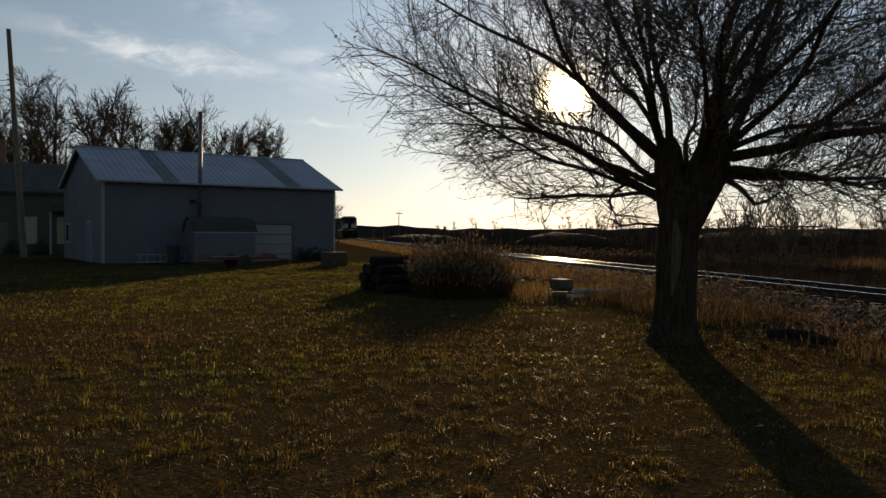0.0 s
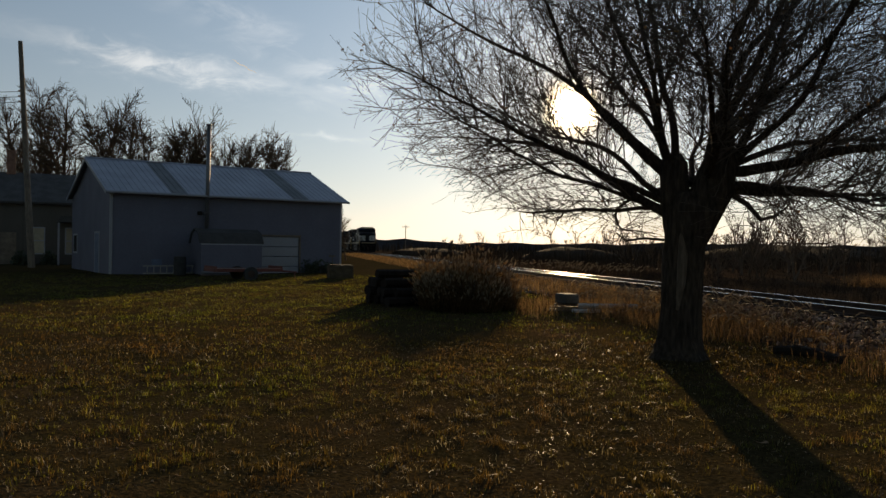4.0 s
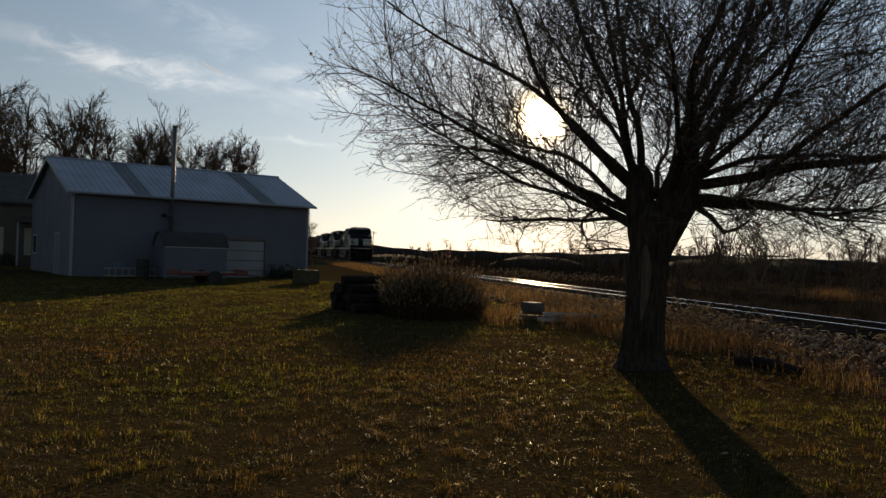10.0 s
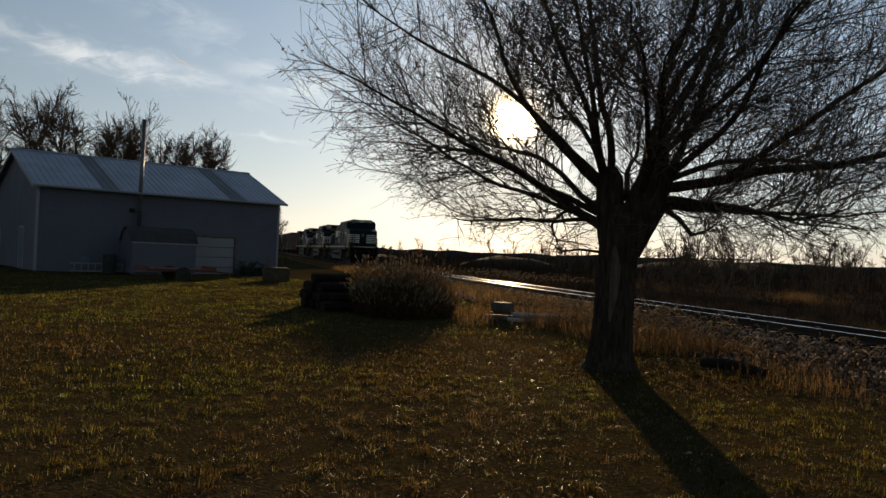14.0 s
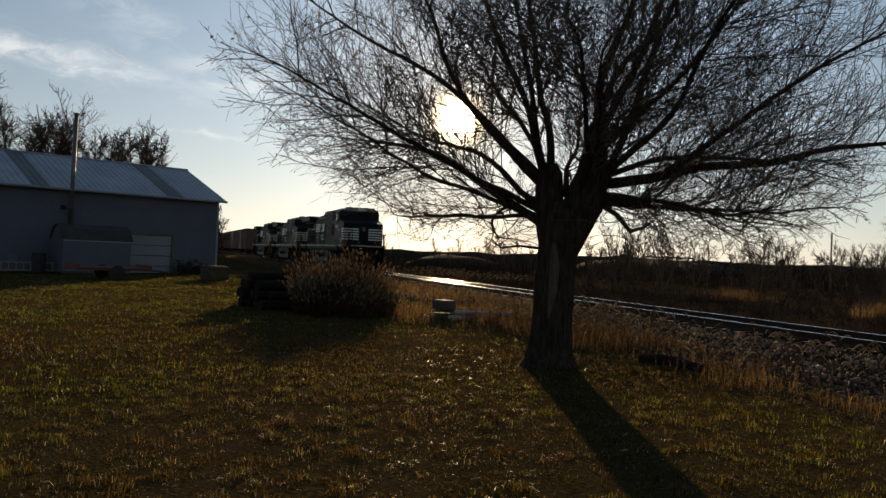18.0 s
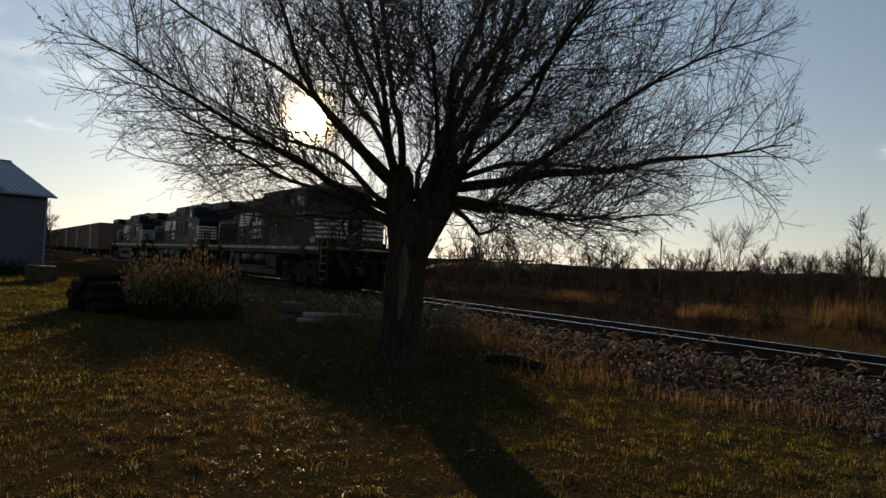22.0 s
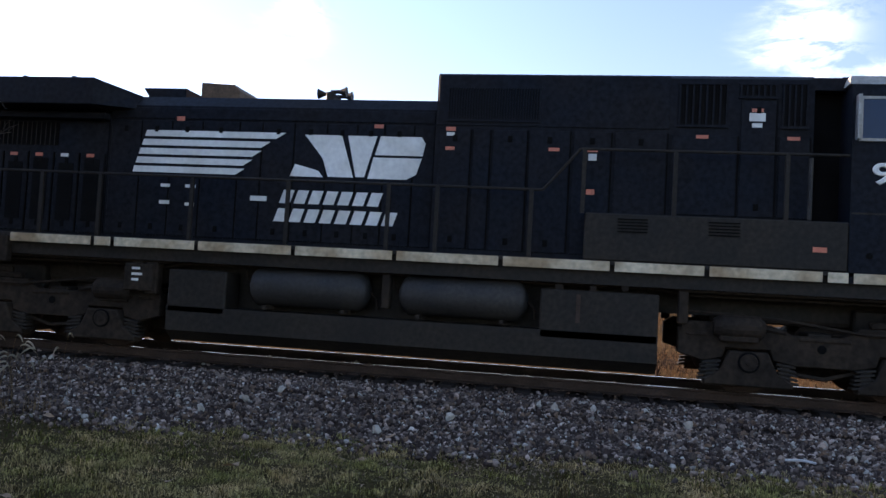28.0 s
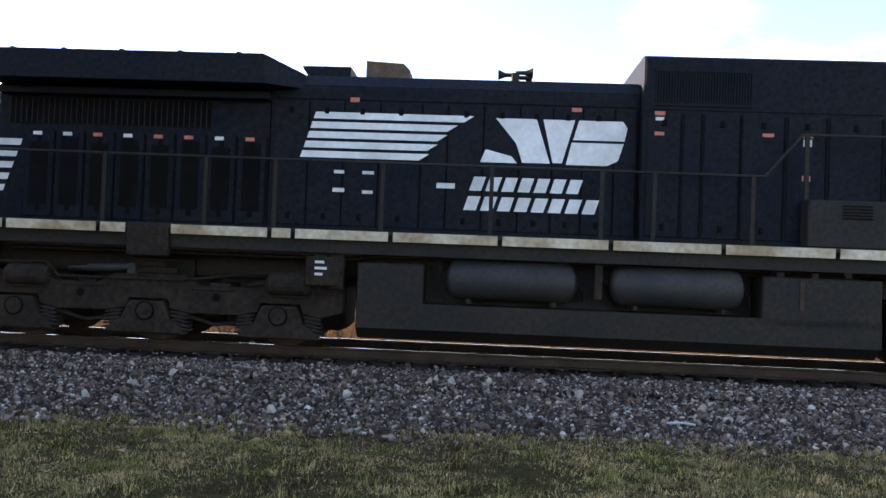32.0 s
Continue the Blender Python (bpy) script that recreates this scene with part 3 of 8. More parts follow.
    plate.matrix_basis = pose(-11.3, -0.7525, 0)
    for i in range(1, 30):
        share("tie_plate", plate, track, pose(-11.3 + i * 0.535, -0.7525, 0))


build_track()

# ---- trees ----
def curve_pts(p, d, length, n, rnd, wander, lift, droop):
    """A wandering branch line from p along d; lift bends it up along its way, droop bends its outer end down."""
    d = np.array(d, float) / math.sqrt(d[0] * d[0] + d[1] * d[1] + d[2] * d[2])
    f = np.arange(n - 1) / (n - 1)
    k = rnd.normal(0, wander, (n - 1, 3))
    k[:, 2] += lift * (1 - f) - droop * f
    way = d + np.cumsum(k, axis=0)
    way /= np.linalg.norm(way, axis=1, keepdims=True)
    out = np.empty((n, 3))
    out[0] = p
    out[1:] = out[0] + np.cumsum(way, axis=0) * (length / (n - 1))
    return out


def side_way(d, rnd, spread):
    """A direction that leaves d by about spread degrees."""
    d = d / np.linalg.norm(d)
    r = rnd.normal(0, 1, 3)
    r -= d * (r @ d)
    r /= np.linalg.norm(r)
    a = radians(spread) * rnd.uniform(0.7, 1.25)
    return d * math.cos(a) + r * math.sin(a)


# the crown's limbs: start (right, height), heading (right, away, up), bend upwards, length, radius at the base
LOW_LIMBS = [(-0.24, 2.10, -1.0, 0.05, 0.42, 0.00, 5.4, 0.088), (-0.22, 2.35, -0.95, 0.40, 0.55, 0.05, 5.2, 0.060), (-0.22, 2.30, -0.85, -0.55, 0.50, 0.05, 5.0, 0.058), (-0.20, 2.20, -1.0, 0.25, 0.26, 0.08, 3.4, 0.042),
             (0.80, 2.45, 1.0, 0.10, 0.08, 0.12, 4.4, 0.055), (0.75, 2.50, 0.85, -0.55, 0.10, 0.12, 4.4, 0.050), (0.75, 2.55, 0.80, 0.65, 0.12, 0.12, 4.4, 0.050), (-0.22, 2.20, -0.95, -0.3, 0.24, 0.08, 4.6, 0.044)]
HIGH_LIMBS = [(-0.10, 2.85, -0.10, 0.10, 1.0, 0.0, 5.2, 0.075), (-0.16, 2.80, -0.45, -0.25, 1.0, -0.1, 5.0, 0.066), (-0.20, 2.75, -0.85, 0.25, 1.0, -0.15, 5.2, 0.066), (-0.20, 2.65, -1.0, -0.25, 0.80, -0.1, 5.2, 0.060), (-0.14, 2.85, -0.60, 0.70, 0.9, 0.0, 5.0, 0.058),
              (0.55, 3.45, -0.12, 0.05, 1.0, 0.05, 5.0, 0.085), (0.62, 3.45, 0.32, -0.15, 1.0, 0.0, 4.8, 0.080), (0.55, 3.40, 0.10, 0.50, 1.0, 0.0, 4.8, 0.070)]
RIGHT_LIMBS = [(0.72, 2.75, 1.0, 0.0, 0.20, 0.28, 5.6, 0.100), (1.70, 3.00, 0.90, 0.10, 0.75, -0.20, 4.4, 0.062), (0.72, 2.90, 0.48, 0.10, 1.0, -0.10, 5.0, 0.075), (0.72, 2.85, 0.80, -0.35, 0.75, 0.0, 5.2, 0.066), (0.70, 2.80, 0.85, 0.50, 0.60, 0.0, 5.2, 0.060)]
DEEP_LIMBS = [(0.30, 2.60, 0.15, -1.0, 0.55, 0.05, 4.8, 0.060), (0.10, 2.60, -0.20, 1.0, 0.55, 0.05, 4.8, 0.060), (-0.10, 2.70, -0.55, -0.85, 0.75, 0.0, 4.8, 0.058), (0.50, 3.00, 0.60, 0.85, 0.70, 0.0, 4.8, 0.058), (0.50, 3.00, 0.55, -0.80, 0.85, 0.0, 4.8, 0.058),
              (0.30, 2.50, 0.35, 0.95, 0.25, 0.1, 4.4, 0.045), (0.30, 2.55, 0.40, -0.95, 0.28, 0.1, 4.0, 0.042), (-0.10, 2.50, -0.45, 0.90, 0.28, 0.1, 4.4, 0.045)]


def yard_tree():
    rnd = np.random.default_rng(11)
    x0, y0 = -10.98, 5.70
    tree = empty("yard_tree", pose(x0, y0, 0), "bare spreading tree with a thick forked trunk on the lawn", "tree")
    right, away = np.array([0.46, 0.888, 0]), np.array([-0.888, 0.46, 0])
    up = np.array([0, 0, 1.0])
    # trunk: an oval, fluted, flared and knotted column
    prof = [(-0.15, 0.50), (0.0, 0.40), (0.10, 0.335), (0.3, 0.295), (0.8, 0.272), (1.3, 0.276), (1.7, 0.292), (2.0, 0.325), (2.2, 0.33), (2.42, 0.24)]
    bm = bmesh.new()
    rings, n = [], 36
    for z, r in prof:
        ring = []
        for i in range(n):
            a = 2 * math.pi * i / n
            flute = 1 + 0.05 * math.sin(3 * a + z * 0.7) + 0.04 * math.sin(7 * a + z * 2) + 0.02 * math.sin(13 * a + z * 3) + (0.16 * max(0, math.sin(4 * a + 0.6)) if z < 0.15 else 0)
            k = noise.noise(Vector((math.cos(a) * 1.5, math.sin(a) * 1.5, z * 1.2))) * 0.05
            ring.append(bm.verts.new((math.cos(a) * r * flute + k + 0.03 * z, math.sin(a) * r * flute + k + 0.035 * z, z)))
        rings.append(ring)
    for a, b in zip(rings, rings[1:]):
        for i in range(n):
            bm.faces.new((a[i], a[(i + 1) % n], b[(i + 1) % n], b[i]))
    bm.faces.new(rings[-1])
    part("trunk", bm, "bark", tree, "grey furrowed trunk", True)
    s = Soup()
    scar = [right * 0.02 - away * 0.262 + up * 1.85, right * 0.05 - away * 0.27 + up * 1.5, right * 0.03 - away * 0.262 + up * 1.1, right * -0.02 - away * 0.258 + up * 0.7]
    s.tube(np.array(scar), [0.03, 0.075, 0.065, 0.02], 12)
    s.ob("bark_scar", "barewood", tree, "pale strip of bare wood", smooth=True)
    twigs, leaves = Soup(), Soup()
    # branches left out along sight lines to the sun, so its glare shows through
    SUN_GAP = [(np.array([-0.6, -1.5, 3.65]), np.array([-0.927, 0.334, 0.169])), (np.array([-0.75, -1.33, 3.63]), np.array([-0.927, 0.334, 0.169])), (np.array([-0.68, -1.42, 3.64]), np.array([-0.927, 0.334, 0.169]))]

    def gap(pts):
        """How near a line of points comes to a cleared sight line to the sun."""
        return min(np.linalg.norm((pts - c) - np.outer((pts - c) @ d, d), axis=1).min() for c, d in SUN_GAP)

    def envelope(p):
        """1 at the crown's rim."""
        q = np.array([p @ right - 0.35, p @ away, p[2] - 3.2])
        return math.sqrt((q[0] / 5.0) ** 2 + (q[1] / 4.7) ** 2 + (q[2] / (5.8 if q[2] > 0 else 1.75)) ** 2)

    def grow(p, d, length, radius, level, soup, pts=None):
        if pts is None:
            n = max(5, int(length / (0.24 if level < 3 else 0.13)))
            pts = curve_pts(p, d, length, n, rnd, (0, 0.10, 0.12, 0.15, 0.17)[level], 0.03, (0, 0.02, 0.02, 0.02, 0.02)[level])
        n = len(pts)
        keep = n
        for i, q in enumerate(pts):
            if envelope(q) > 1.0 + 0.13 * math.sin(q[0] * 2.3 + q[1] * 1.7) + (0.12 if length > 1.1 and level > 1 else 0) or q[2] < 1.75:
                keep = i
                break
        pts = pts[:max(keep, 3)]
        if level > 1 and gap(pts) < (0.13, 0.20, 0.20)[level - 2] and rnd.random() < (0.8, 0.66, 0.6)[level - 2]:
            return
        f = np.linspace(0, 1, len(pts))
        tip = (0, 0.007, 0.0045, 0.0034, 0.0027)[level]
        rad = tip + (radius - tip) * (1 - f) ** 0.9
        soup.tube(pts, rad, (9, 9, 5, 3, 3)[level])
        if level == 4:
            if rnd.random() < 0.10:
                c = pts[-1]
                a, b = rnd.normal(0, 1, 3), rnd.normal(0, 1, 3)
                a, b = a / np.linalg.norm(a) * 0.026, b / np.linalg.norm(b) * 0.020
                leaves.add([c - a * 0.2, c + a + b, c + a * 1.7, c + a - b], [(0, 1, 2, 3)])
            return
        total = length * len(pts) / n
        count = max(3, int(total * (0, 4.4, 7.4, 6.8)[level] * rnd.uniform(0.85, 1.15)))
        for i in range(count):
            u = (0.14 if level == 1 else 0.10) + (0.86 if level == 1 else 0.90) * (i + rnd.random()) / count
            j = min(int(u * (len(pts) - 1)), len(pts) - 2)
            q = pts[j] + (pts[j + 1] - pts[j]) * rnd.random()
            dd = side_way(pts[j + 1] - pts[j], rnd, (0, 44, 42, 40)[level])
            dd[2] += 0.16
            ln = (0, rnd.uniform(0.9, 2.3), rnd.uniform(0.45, 1.25), rnd.uniform(0.22, 0.65))[level] * (1.18 - 0.5 * u)
            grow(q, dd, ln, min(rad[j] * 0.62, (0, 0.0115, 0.0062, 0.0040)[level]), level + 1, twigs)

    for sr, sz, r, a, z, bend, ln, rad in LOW_LIMBS + HIGH_LIMBS + RIGHT_LIMBS + DEEP_LIMBS:
        p = right * sr + up * sz
        d = right * r + away * a + up * z
        d /= np.linalg.norm(d)
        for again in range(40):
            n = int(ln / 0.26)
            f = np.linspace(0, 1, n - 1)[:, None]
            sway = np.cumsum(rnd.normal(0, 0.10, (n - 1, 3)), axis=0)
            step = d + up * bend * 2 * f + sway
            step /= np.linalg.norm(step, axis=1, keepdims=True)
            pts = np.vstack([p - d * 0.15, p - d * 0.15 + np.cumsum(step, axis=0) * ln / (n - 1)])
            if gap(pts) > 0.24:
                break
        soup = Soup()
        grow(p, d, ln, rad * 0.86, 1, soup, pts=pts)
        soup.ob("limb", "bark", tree, smooth=True)
    # a low crooked stub on one side and a hooked branch on the other
    for pts, rad in (((right * -0.12 + up * 1.71, right * -0.50 + up * 1.74, right * -0.78 + up * 1.70, right * -0.92 + up * 1.82), (0.024, 0.019, 0.016, 0.009)),
                     ((right * 0.62 + up * 2.45, right * 0.92 + up * 2.25, right * 1.12 + up * 2.02, right * 1.30 + up * 2.08, right * 1.46 + up * 2.20), (0.045, 0.038, 0.032, 0.026, 0.012))):
        soup = Soup()
        pts = np.array(pts)
        soup.tube(pts, rad, 8)
        for _ in range(9):
            j = rnd.integers(1, len(pts) - 1)
            grow(pts[j], side_way(pts[j + 1] - pts[j], rnd, 55), rnd.uniform(0.25, 0.6), 0.008, 3, twigs)
        soup.ob("limb", "bark", tree, smooth=True)
    # two thick leaders where the trunk forks
    for pts, rad in (((right * 0.04 + up * 1.6, right * -0.02 + up * 2.0, right * -0.08 + up * 2.4, right * -0.10 + up * 2.85, right * -0.09 + up * 3.0), (0.22, 0.235, 0.215, 0.20, 0.09)),
                     ((right * 0.14 + up * 1.65, right * 0.34 + up * 2.2, right * 0.46 + up * 2.5, right * 0.54 + up * 2.85, right * 0.56 + up * 3.2, right * 0.58 + up * 3.6), (0.22, 0.28, 0.31, 0.24, 0.185, 0.11))):
        soup = Soup()
        soup.tube(np.array(pts), rad, 18)
        soup.ob("leader", "bark", tree, smooth=True)
    tw = twigs.ob("twig_crown", "twig", tree)
    tw["kind"] = "stuff"
    lv = leaves.ob("last_leaves", "deadleaf", tree)
    lv["kind"] = "stuff"
    return tree


yard_tree()


def bare_tree(name, x, y, z, height, seed, width=0.5, mat="fartwig", stems=1, label="bare leafless tree", group="", detail=1.0, thick=1.0, least=0.008):
    """A smaller, farther leafless tree: tapered stems, rising limbs and many thin twigs; least is the thinnest twig."""
    rnd = np.random.default_rng(seed)
    t = empty(name, pose(x, y, z), label, "tree", group)
    trunk, twigs = Soup(), Soup()
    tr = height * 0.013 * thick
    for s in range(stems):
        lean = rnd.normal(0, 0.06 if stems == 1 else 0.24, 2)
        hs = height * rnd.uniform(0.85, 1.0)
        pts = curve_pts((rnd.normal(0, 0.12) * (stems > 1), rnd.normal(0, 0.12) * (stems > 1), -0.1), (lean[0], lean[1], 1), hs, 14, rnd, 0.06, 0.02, 0)
        rad = tr * (1 - 0.94 * np.linspace(0, 1, 14)) * rnd.uniform(0.75, 1) + least
        trunk.tube(pts, rad, 7)
        for i in range(int(22 * detail)):
            u = 0.15 + 0.8 * rnd.random() ** 0.85
            j = int(u * 12.9)
            d = side_way(pts[j + 1] - pts[j], rnd, 46)
            d[2] = abs(d[2]) * 0.6 + 0.25
            ln = hs * width * (1.0 - 0.62 * u) * rnd.uniform(0.55, 1.15)
            p2 = curve_pts(pts[j], d, ln, 9, rnd, 0.13, 0.11, 0.0)
            r2 = rad[j] * 0.5 * (1 - 0.85 * np.linspace(0, 1, 9)) + least * 0.9
            twigs.tube(p2, r2, 4)
            for k in range(int(8 * detail)):
                v = rnd.uniform(0.12, 0.97)
                jj = int(v * 7.9)
                d3 = side_way(p2[jj + 1] - p2[jj], rnd, 42)
                l3 = ln * 0.55 * (1.15 - 0.7 * v) * rnd.uniform(0.5, 1.2) + 0.12
                p3 = curve_pts(p2[jj], d3, l3, 5, rnd, 0.16, 0.09, 0.0)
                twigs.tube(p3, np.linspace(max(r2[jj] * 0.6, least), least * 0.7, 5), 3)
                for kk in range(int(3.5 * detail)):
                    q = rnd.integers(0, 4)
                    d4 = side_way(p3[q + 1] - p3[q], rnd, 38)
                    p4 = curve_pts(p3[q], d4, l3 * rnd.uniform(0.35, 0.75), 4, rnd, 0.16, 0.07, 0.0)
                    twigs.tube(p4, np.linspace(least * 0.8, least * 0.5, 4), 3)
    trunk.ob("trunk", mat, t, smooth=True)
    c = twigs.ob("crown", mat, t)
    c["kind"] = "stuff"
    return t

# ---- grass, weeds and brush ----
def blades(name, xy, height, width, mat, seed, lean=0.5, parent=None, base=None, clumps=0.0):
    """Many single curved blades in one mesh; clumps: how uneven their height is from tuft to tuft."""
    r = np.random.default_rng(seed)
    n = len(xy)
    h = height * r.uniform(0.5, 1.25, n)
    if clumps:
        q = patchy(xy[:, 0], xy[:, 1], 9.0, 1.0) * 0.5 + patchy(xy[:, 0] + 3 * xy[:, 1], xy[:, 1] - xy[:, 0], 4.1, 3.0) * 0.5
        h = h * (1 - clumps + clumps * 4.0 * q ** 2)
    a = r.uniform(0, 2 * math.pi, n)
    l = r.normal(0, lean, n)
    b = r.uniform(0, 2 * math.pi, n)
    z = ground_z(xy[:, 0], xy[:, 1]) if base is None else np.full(n, base)
    w = width * r.uniform(0.6, 1.3, n)
    bx, by = np.cos(a) * w, np.sin(a) * w
    tipx, tipy = xy[:, 0] + np.cos(b) * l * h, xy[:, 1] + np.sin(b) * l * h
    mx, my = xy[:, 0] + np.cos(b) * l * h * 0.3, xy[:, 1] + np.sin(b) * l * h * 0.3
    z = z - 0.01
    v = np.stack([np.stack([xy[:, 0] - bx, xy[:, 1] - by, z], 1), np.stack([xy[:, 0] + bx, xy[:, 1] + by, z], 1),
                  np.stack([mx + bx * .8, my + by * .8, z + h * 0.6], 1), np.stack([mx - bx * .8, my - by * .8, z + h * 0.6], 1),
                  np.stack([tipx, tipy, z + h * (1 - 0.35 * np.abs(l)).clip(0.35, 1)], 1)], 1).reshape(-1, 3)
    me = bpy.data.meshes.new(name)
    f = np.arange(n)[:, None] * 5
    quads = (f + np.array([0, 1, 2, 3])).ravel()
    tris = (f + np.array([3, 2, 4])).ravel()
    me.vertices.add(len(v)); me.vertices.foreach_set("co", v.ravel())
    me.loops.add(n * 7); me.loops.foreach_set("vertex_index", np.concatenate([quads, tris]))
    me.polygons.add(n * 2)
    me.polygons.foreach_set("loop_start", np.concatenate([np.arange(n) * 4, n * 4 + np.arange(n) * 3]))
    me.update(calc_edges=True)
    me.materials.append(M[mat])
    ob = new(name, me)
    if parent is not None:
        ob.parent = parent
    return ob


def scatter(n, x0, x1, y0, y1, seed, keep=None):
    r = np.random.default_rng(seed)
    p = np.stack([r.uniform(x0, x1, n), r.uniform(y0, y1, n)], 1)
    if keep is not None:
        p = p[r.random(len(p)) < keep(p[:, 0], p[:, 1])]
    return p


def patchy(x, y, s=0.5, seed=0.0):
    return 0.5 + 0.5 * np.sin(x * s * 1.3 + seed + 1.7 * np.sin(y * s)) * np.sin(y * s * 1.1 + 2 * seed + 1.3 * np.sin(x * s * 0.7))


def build_lawn():
    def tufts(p, k, spread, seed):
        r = np.random.default_rng(seed)
        q = np.repeat(p, r.integers(k // 2, k + k // 2, len(p)), axis=0)
        return q + r.normal(0, spread, q.shape)

    edge = lambda x, y: np.clip((8.9 + 0.3 * np.sin(x * 1.3) - y) * 1.5, 0, 1)
    green = lambda x, y: np.clip(0.25 + 0.9 * (patchy(x, y, 0.45, 1.0) - 0.45) + 0.035 * np.maximum(-x - 12, 0) + 0.20 * np.clip((y - 2.5) / 3, 0, 1) * (x > -10), 0.03, 0.95)
    for shade, mat, text, seed in ((0, "blade", "short worn lawn grass, dry brown and trodden", 21), (1, "greenblade", "short green lawn grass in patches", 121)):
        pick = (lambda x, y: 1 - green(x, y)) if shade == 0 else green
        near = scatter(46000, -11, 4.0, -6.5, 9.0, seed, lambda x, y: pick(x, y) * np.clip(1.1 - np.hypot(x, y) / 16, 0.12, 1) * np.clip(1.9 * patchy(x, y, 2.3, 0.6), 0.25, 1) * edge(x, y))
        far = scatter(23000, -42, -9, -13, 9.0, seed + 1, lambda x, y: pick(x, y) * np.clip(1.2 - np.hypot(x + 9, y) / 40, 0.25, 1) * np.clip(1.5 * patchy(x, y, 0.8), 0.55, 1) * np.clip((8.6 - y) * 1.2, 0, 1) * (np.hypot(x + 10.95, y - 5.8) > 0.55))
        tagged(blades("lawn_grass", tufts(near, 13, 0.05, seed + 5), 0.040, 0.0028, mat, seed + 7, 0.75, clumps=0.8), text, "grass", kind="stuff")
        tagged(blades("lawn_grass", tufts(far, 12, 0.10, seed + 6), 0.05, 0.0070, mat, seed + 8, 0.75, clumps=0.4), text, "grass", kind="stuff")
    p = scatter(130000, -13, 4.0, -6.5, 8.8, 29, lambda x, y: np.clip(1.1 - np.hypot(x, y) / 17, 0.15, 1) * np.clip(1.7 * patchy(x, y, 3.1, 0.9) * patchy(x, y, 0.5, 2.2), 0.05, 1) * edge(x, y))
    tagged(blades("straw_blades", p, 0.034, 0.0030, "strawblade", 30, 0.9, clumps=0.6), "single dry straw blades in the lawn", "grass", kind="stuff")
    # dead leaf crumbs strewn over the lawn, some of them catching the light
    d = blades("leaf_crumbs", scatter(9000, -13, 4, -6.5, 8.6, 27, lambda x, y: 0.2 + 0.8 * patchy(x, y, 0.9, 2.5)), 0.03, 0.010, "litter", 28, 1.6)
    tagged(d, "crumbs of dead leaves strewn over the lawn", "leaves", kind="stuff")
    # pale dry blades, their colour lifted to make up for the train's shade
    c = blades("dry_lawn_grass", tufts(scatter(22000, -7, 6, 5.0, 9.3, 23, lambda x, y: np.clip((y - 5.0) / 1.5, 0, 1) * np.clip(1.6 * patchy(x, y, 1.6, 2), 0.12, 1) * np.clip((8.9 - y) * 1.2, 0, 1) * np.clip((x + 4.8) / 1.5, 0, 1)), 15, 0.04, 7), 0.042, 0.0030, "palegrass", 3, 0.85, clumps=0.55)
    tagged(c, "pale green winter grass along the ballast edge", "grass", kind="stuff")
    # flat crumbs of dead leaves and thatch where the lawn meets the stones
    d = blades("leaf_litter", scatter(90000, -12, 6, 6.6, 10.2, 24, lambda x, y: np.exp(-((y - 8.55 - 0.3 * np.sin(x * 1.1)) / 0.8) ** 2) * (0.3 + 0.7 * patchy(x, y, 1.7, 4))), 0.035, 0.007, "litter", 8, 1.6)
    tagged(d, "brown litter of dead leaves at the ballast edge", "leaves", kind="stuff")
    d = blades("dry_stalks", scatter(1500, -6, 6, 7.7, 9.5, 25, lambda x, y: patchy(x, y, 1.3, 6) ** 2), 0.13, 0.0016, "dry", 9, 0.35)
    tagged(d, "thin dry stalks at the ballast edge", "grass", kind="stuff")


build_lawn()


def foxtail(soup, heads, x, y, z, h, rnd, curl=1.0):
    """A stem with a nodding, curled bristly seed head."""
    a = rnd.uniform(0, 2 * math.pi)
    dx, dy = math.cos(a), math.sin(a)
    pts = []
    for i in range(6):
        f = i / 5
        bend = f ** 2 * 0.18 * h
        pts.append((x + dx * bend, y + dy * bend, z + h * f))
    soup.tube(pts, [0.0035, 0.003, 0.003, 0.0025, 0.002, 0.002], 3)
    p = np.array(pts[-1])
    hd = []
    L = rnd.uniform(0.10, 0.17) * 1.2
    for i in range(6):
        f = i / 5
        hd.append(p + np.array([dx * L * f * (0.6 + 0.4 * f), dy * L * f * (0.6 + 0.4 * f), L * (0.75 * f - 1.15 * curl * f * f)]))
    heads.tube(hd, np.array([0.004, 0.009, 0.012, 0.012, 0.009, 0.003]), 5)
    for k in range(2):
        b = rnd.uniform(0, 2 * math.pi)
        q = np.array(pts[rnd.integers(1, 4)])
        l = rnd.uniform(0.10, 0.22)
        e = q + np.array([math.cos(b) * l * .7, math.sin(b) * l * .7, l * 0.35])
        w = np.array([-math.sin(b), math.cos(b), 0]) * 0.005
        soup.add([q - w, q + w, e], [(0, 1, 2)])


def weed_bed(name, points, hmin, hmax, seed, label, head=0.8):
    rnd = np.random.default_rng(seed)
    s, hd = Soup(), Soup()
    for x, y in points:
        h = rnd.uniform(hmin, hmax)
        z = float(ground_z(x, y))
        if rnd.random() < head:
            foxtail(s, hd, x, y, z, h, rnd)
        else:
            p = curve_pts((x, y, z), (rnd.normal(0, .25), rnd.normal(0, .25), 1), h, 5, rnd, 0.1, 0, 0.02)
            s.tube(p, (0.004, 0.0035, 0.003, 0.0025, 0.002), 3)
    w = s.ob(name, "dry")
    tagged(w, label, "weeds", kind="stuff")
    if hd.t:
        q = hd.ob("seed_heads", "seed")
        tagged(q, "pale curled foxtail seed heads lit by the sun", "weeds", kind="stuff")


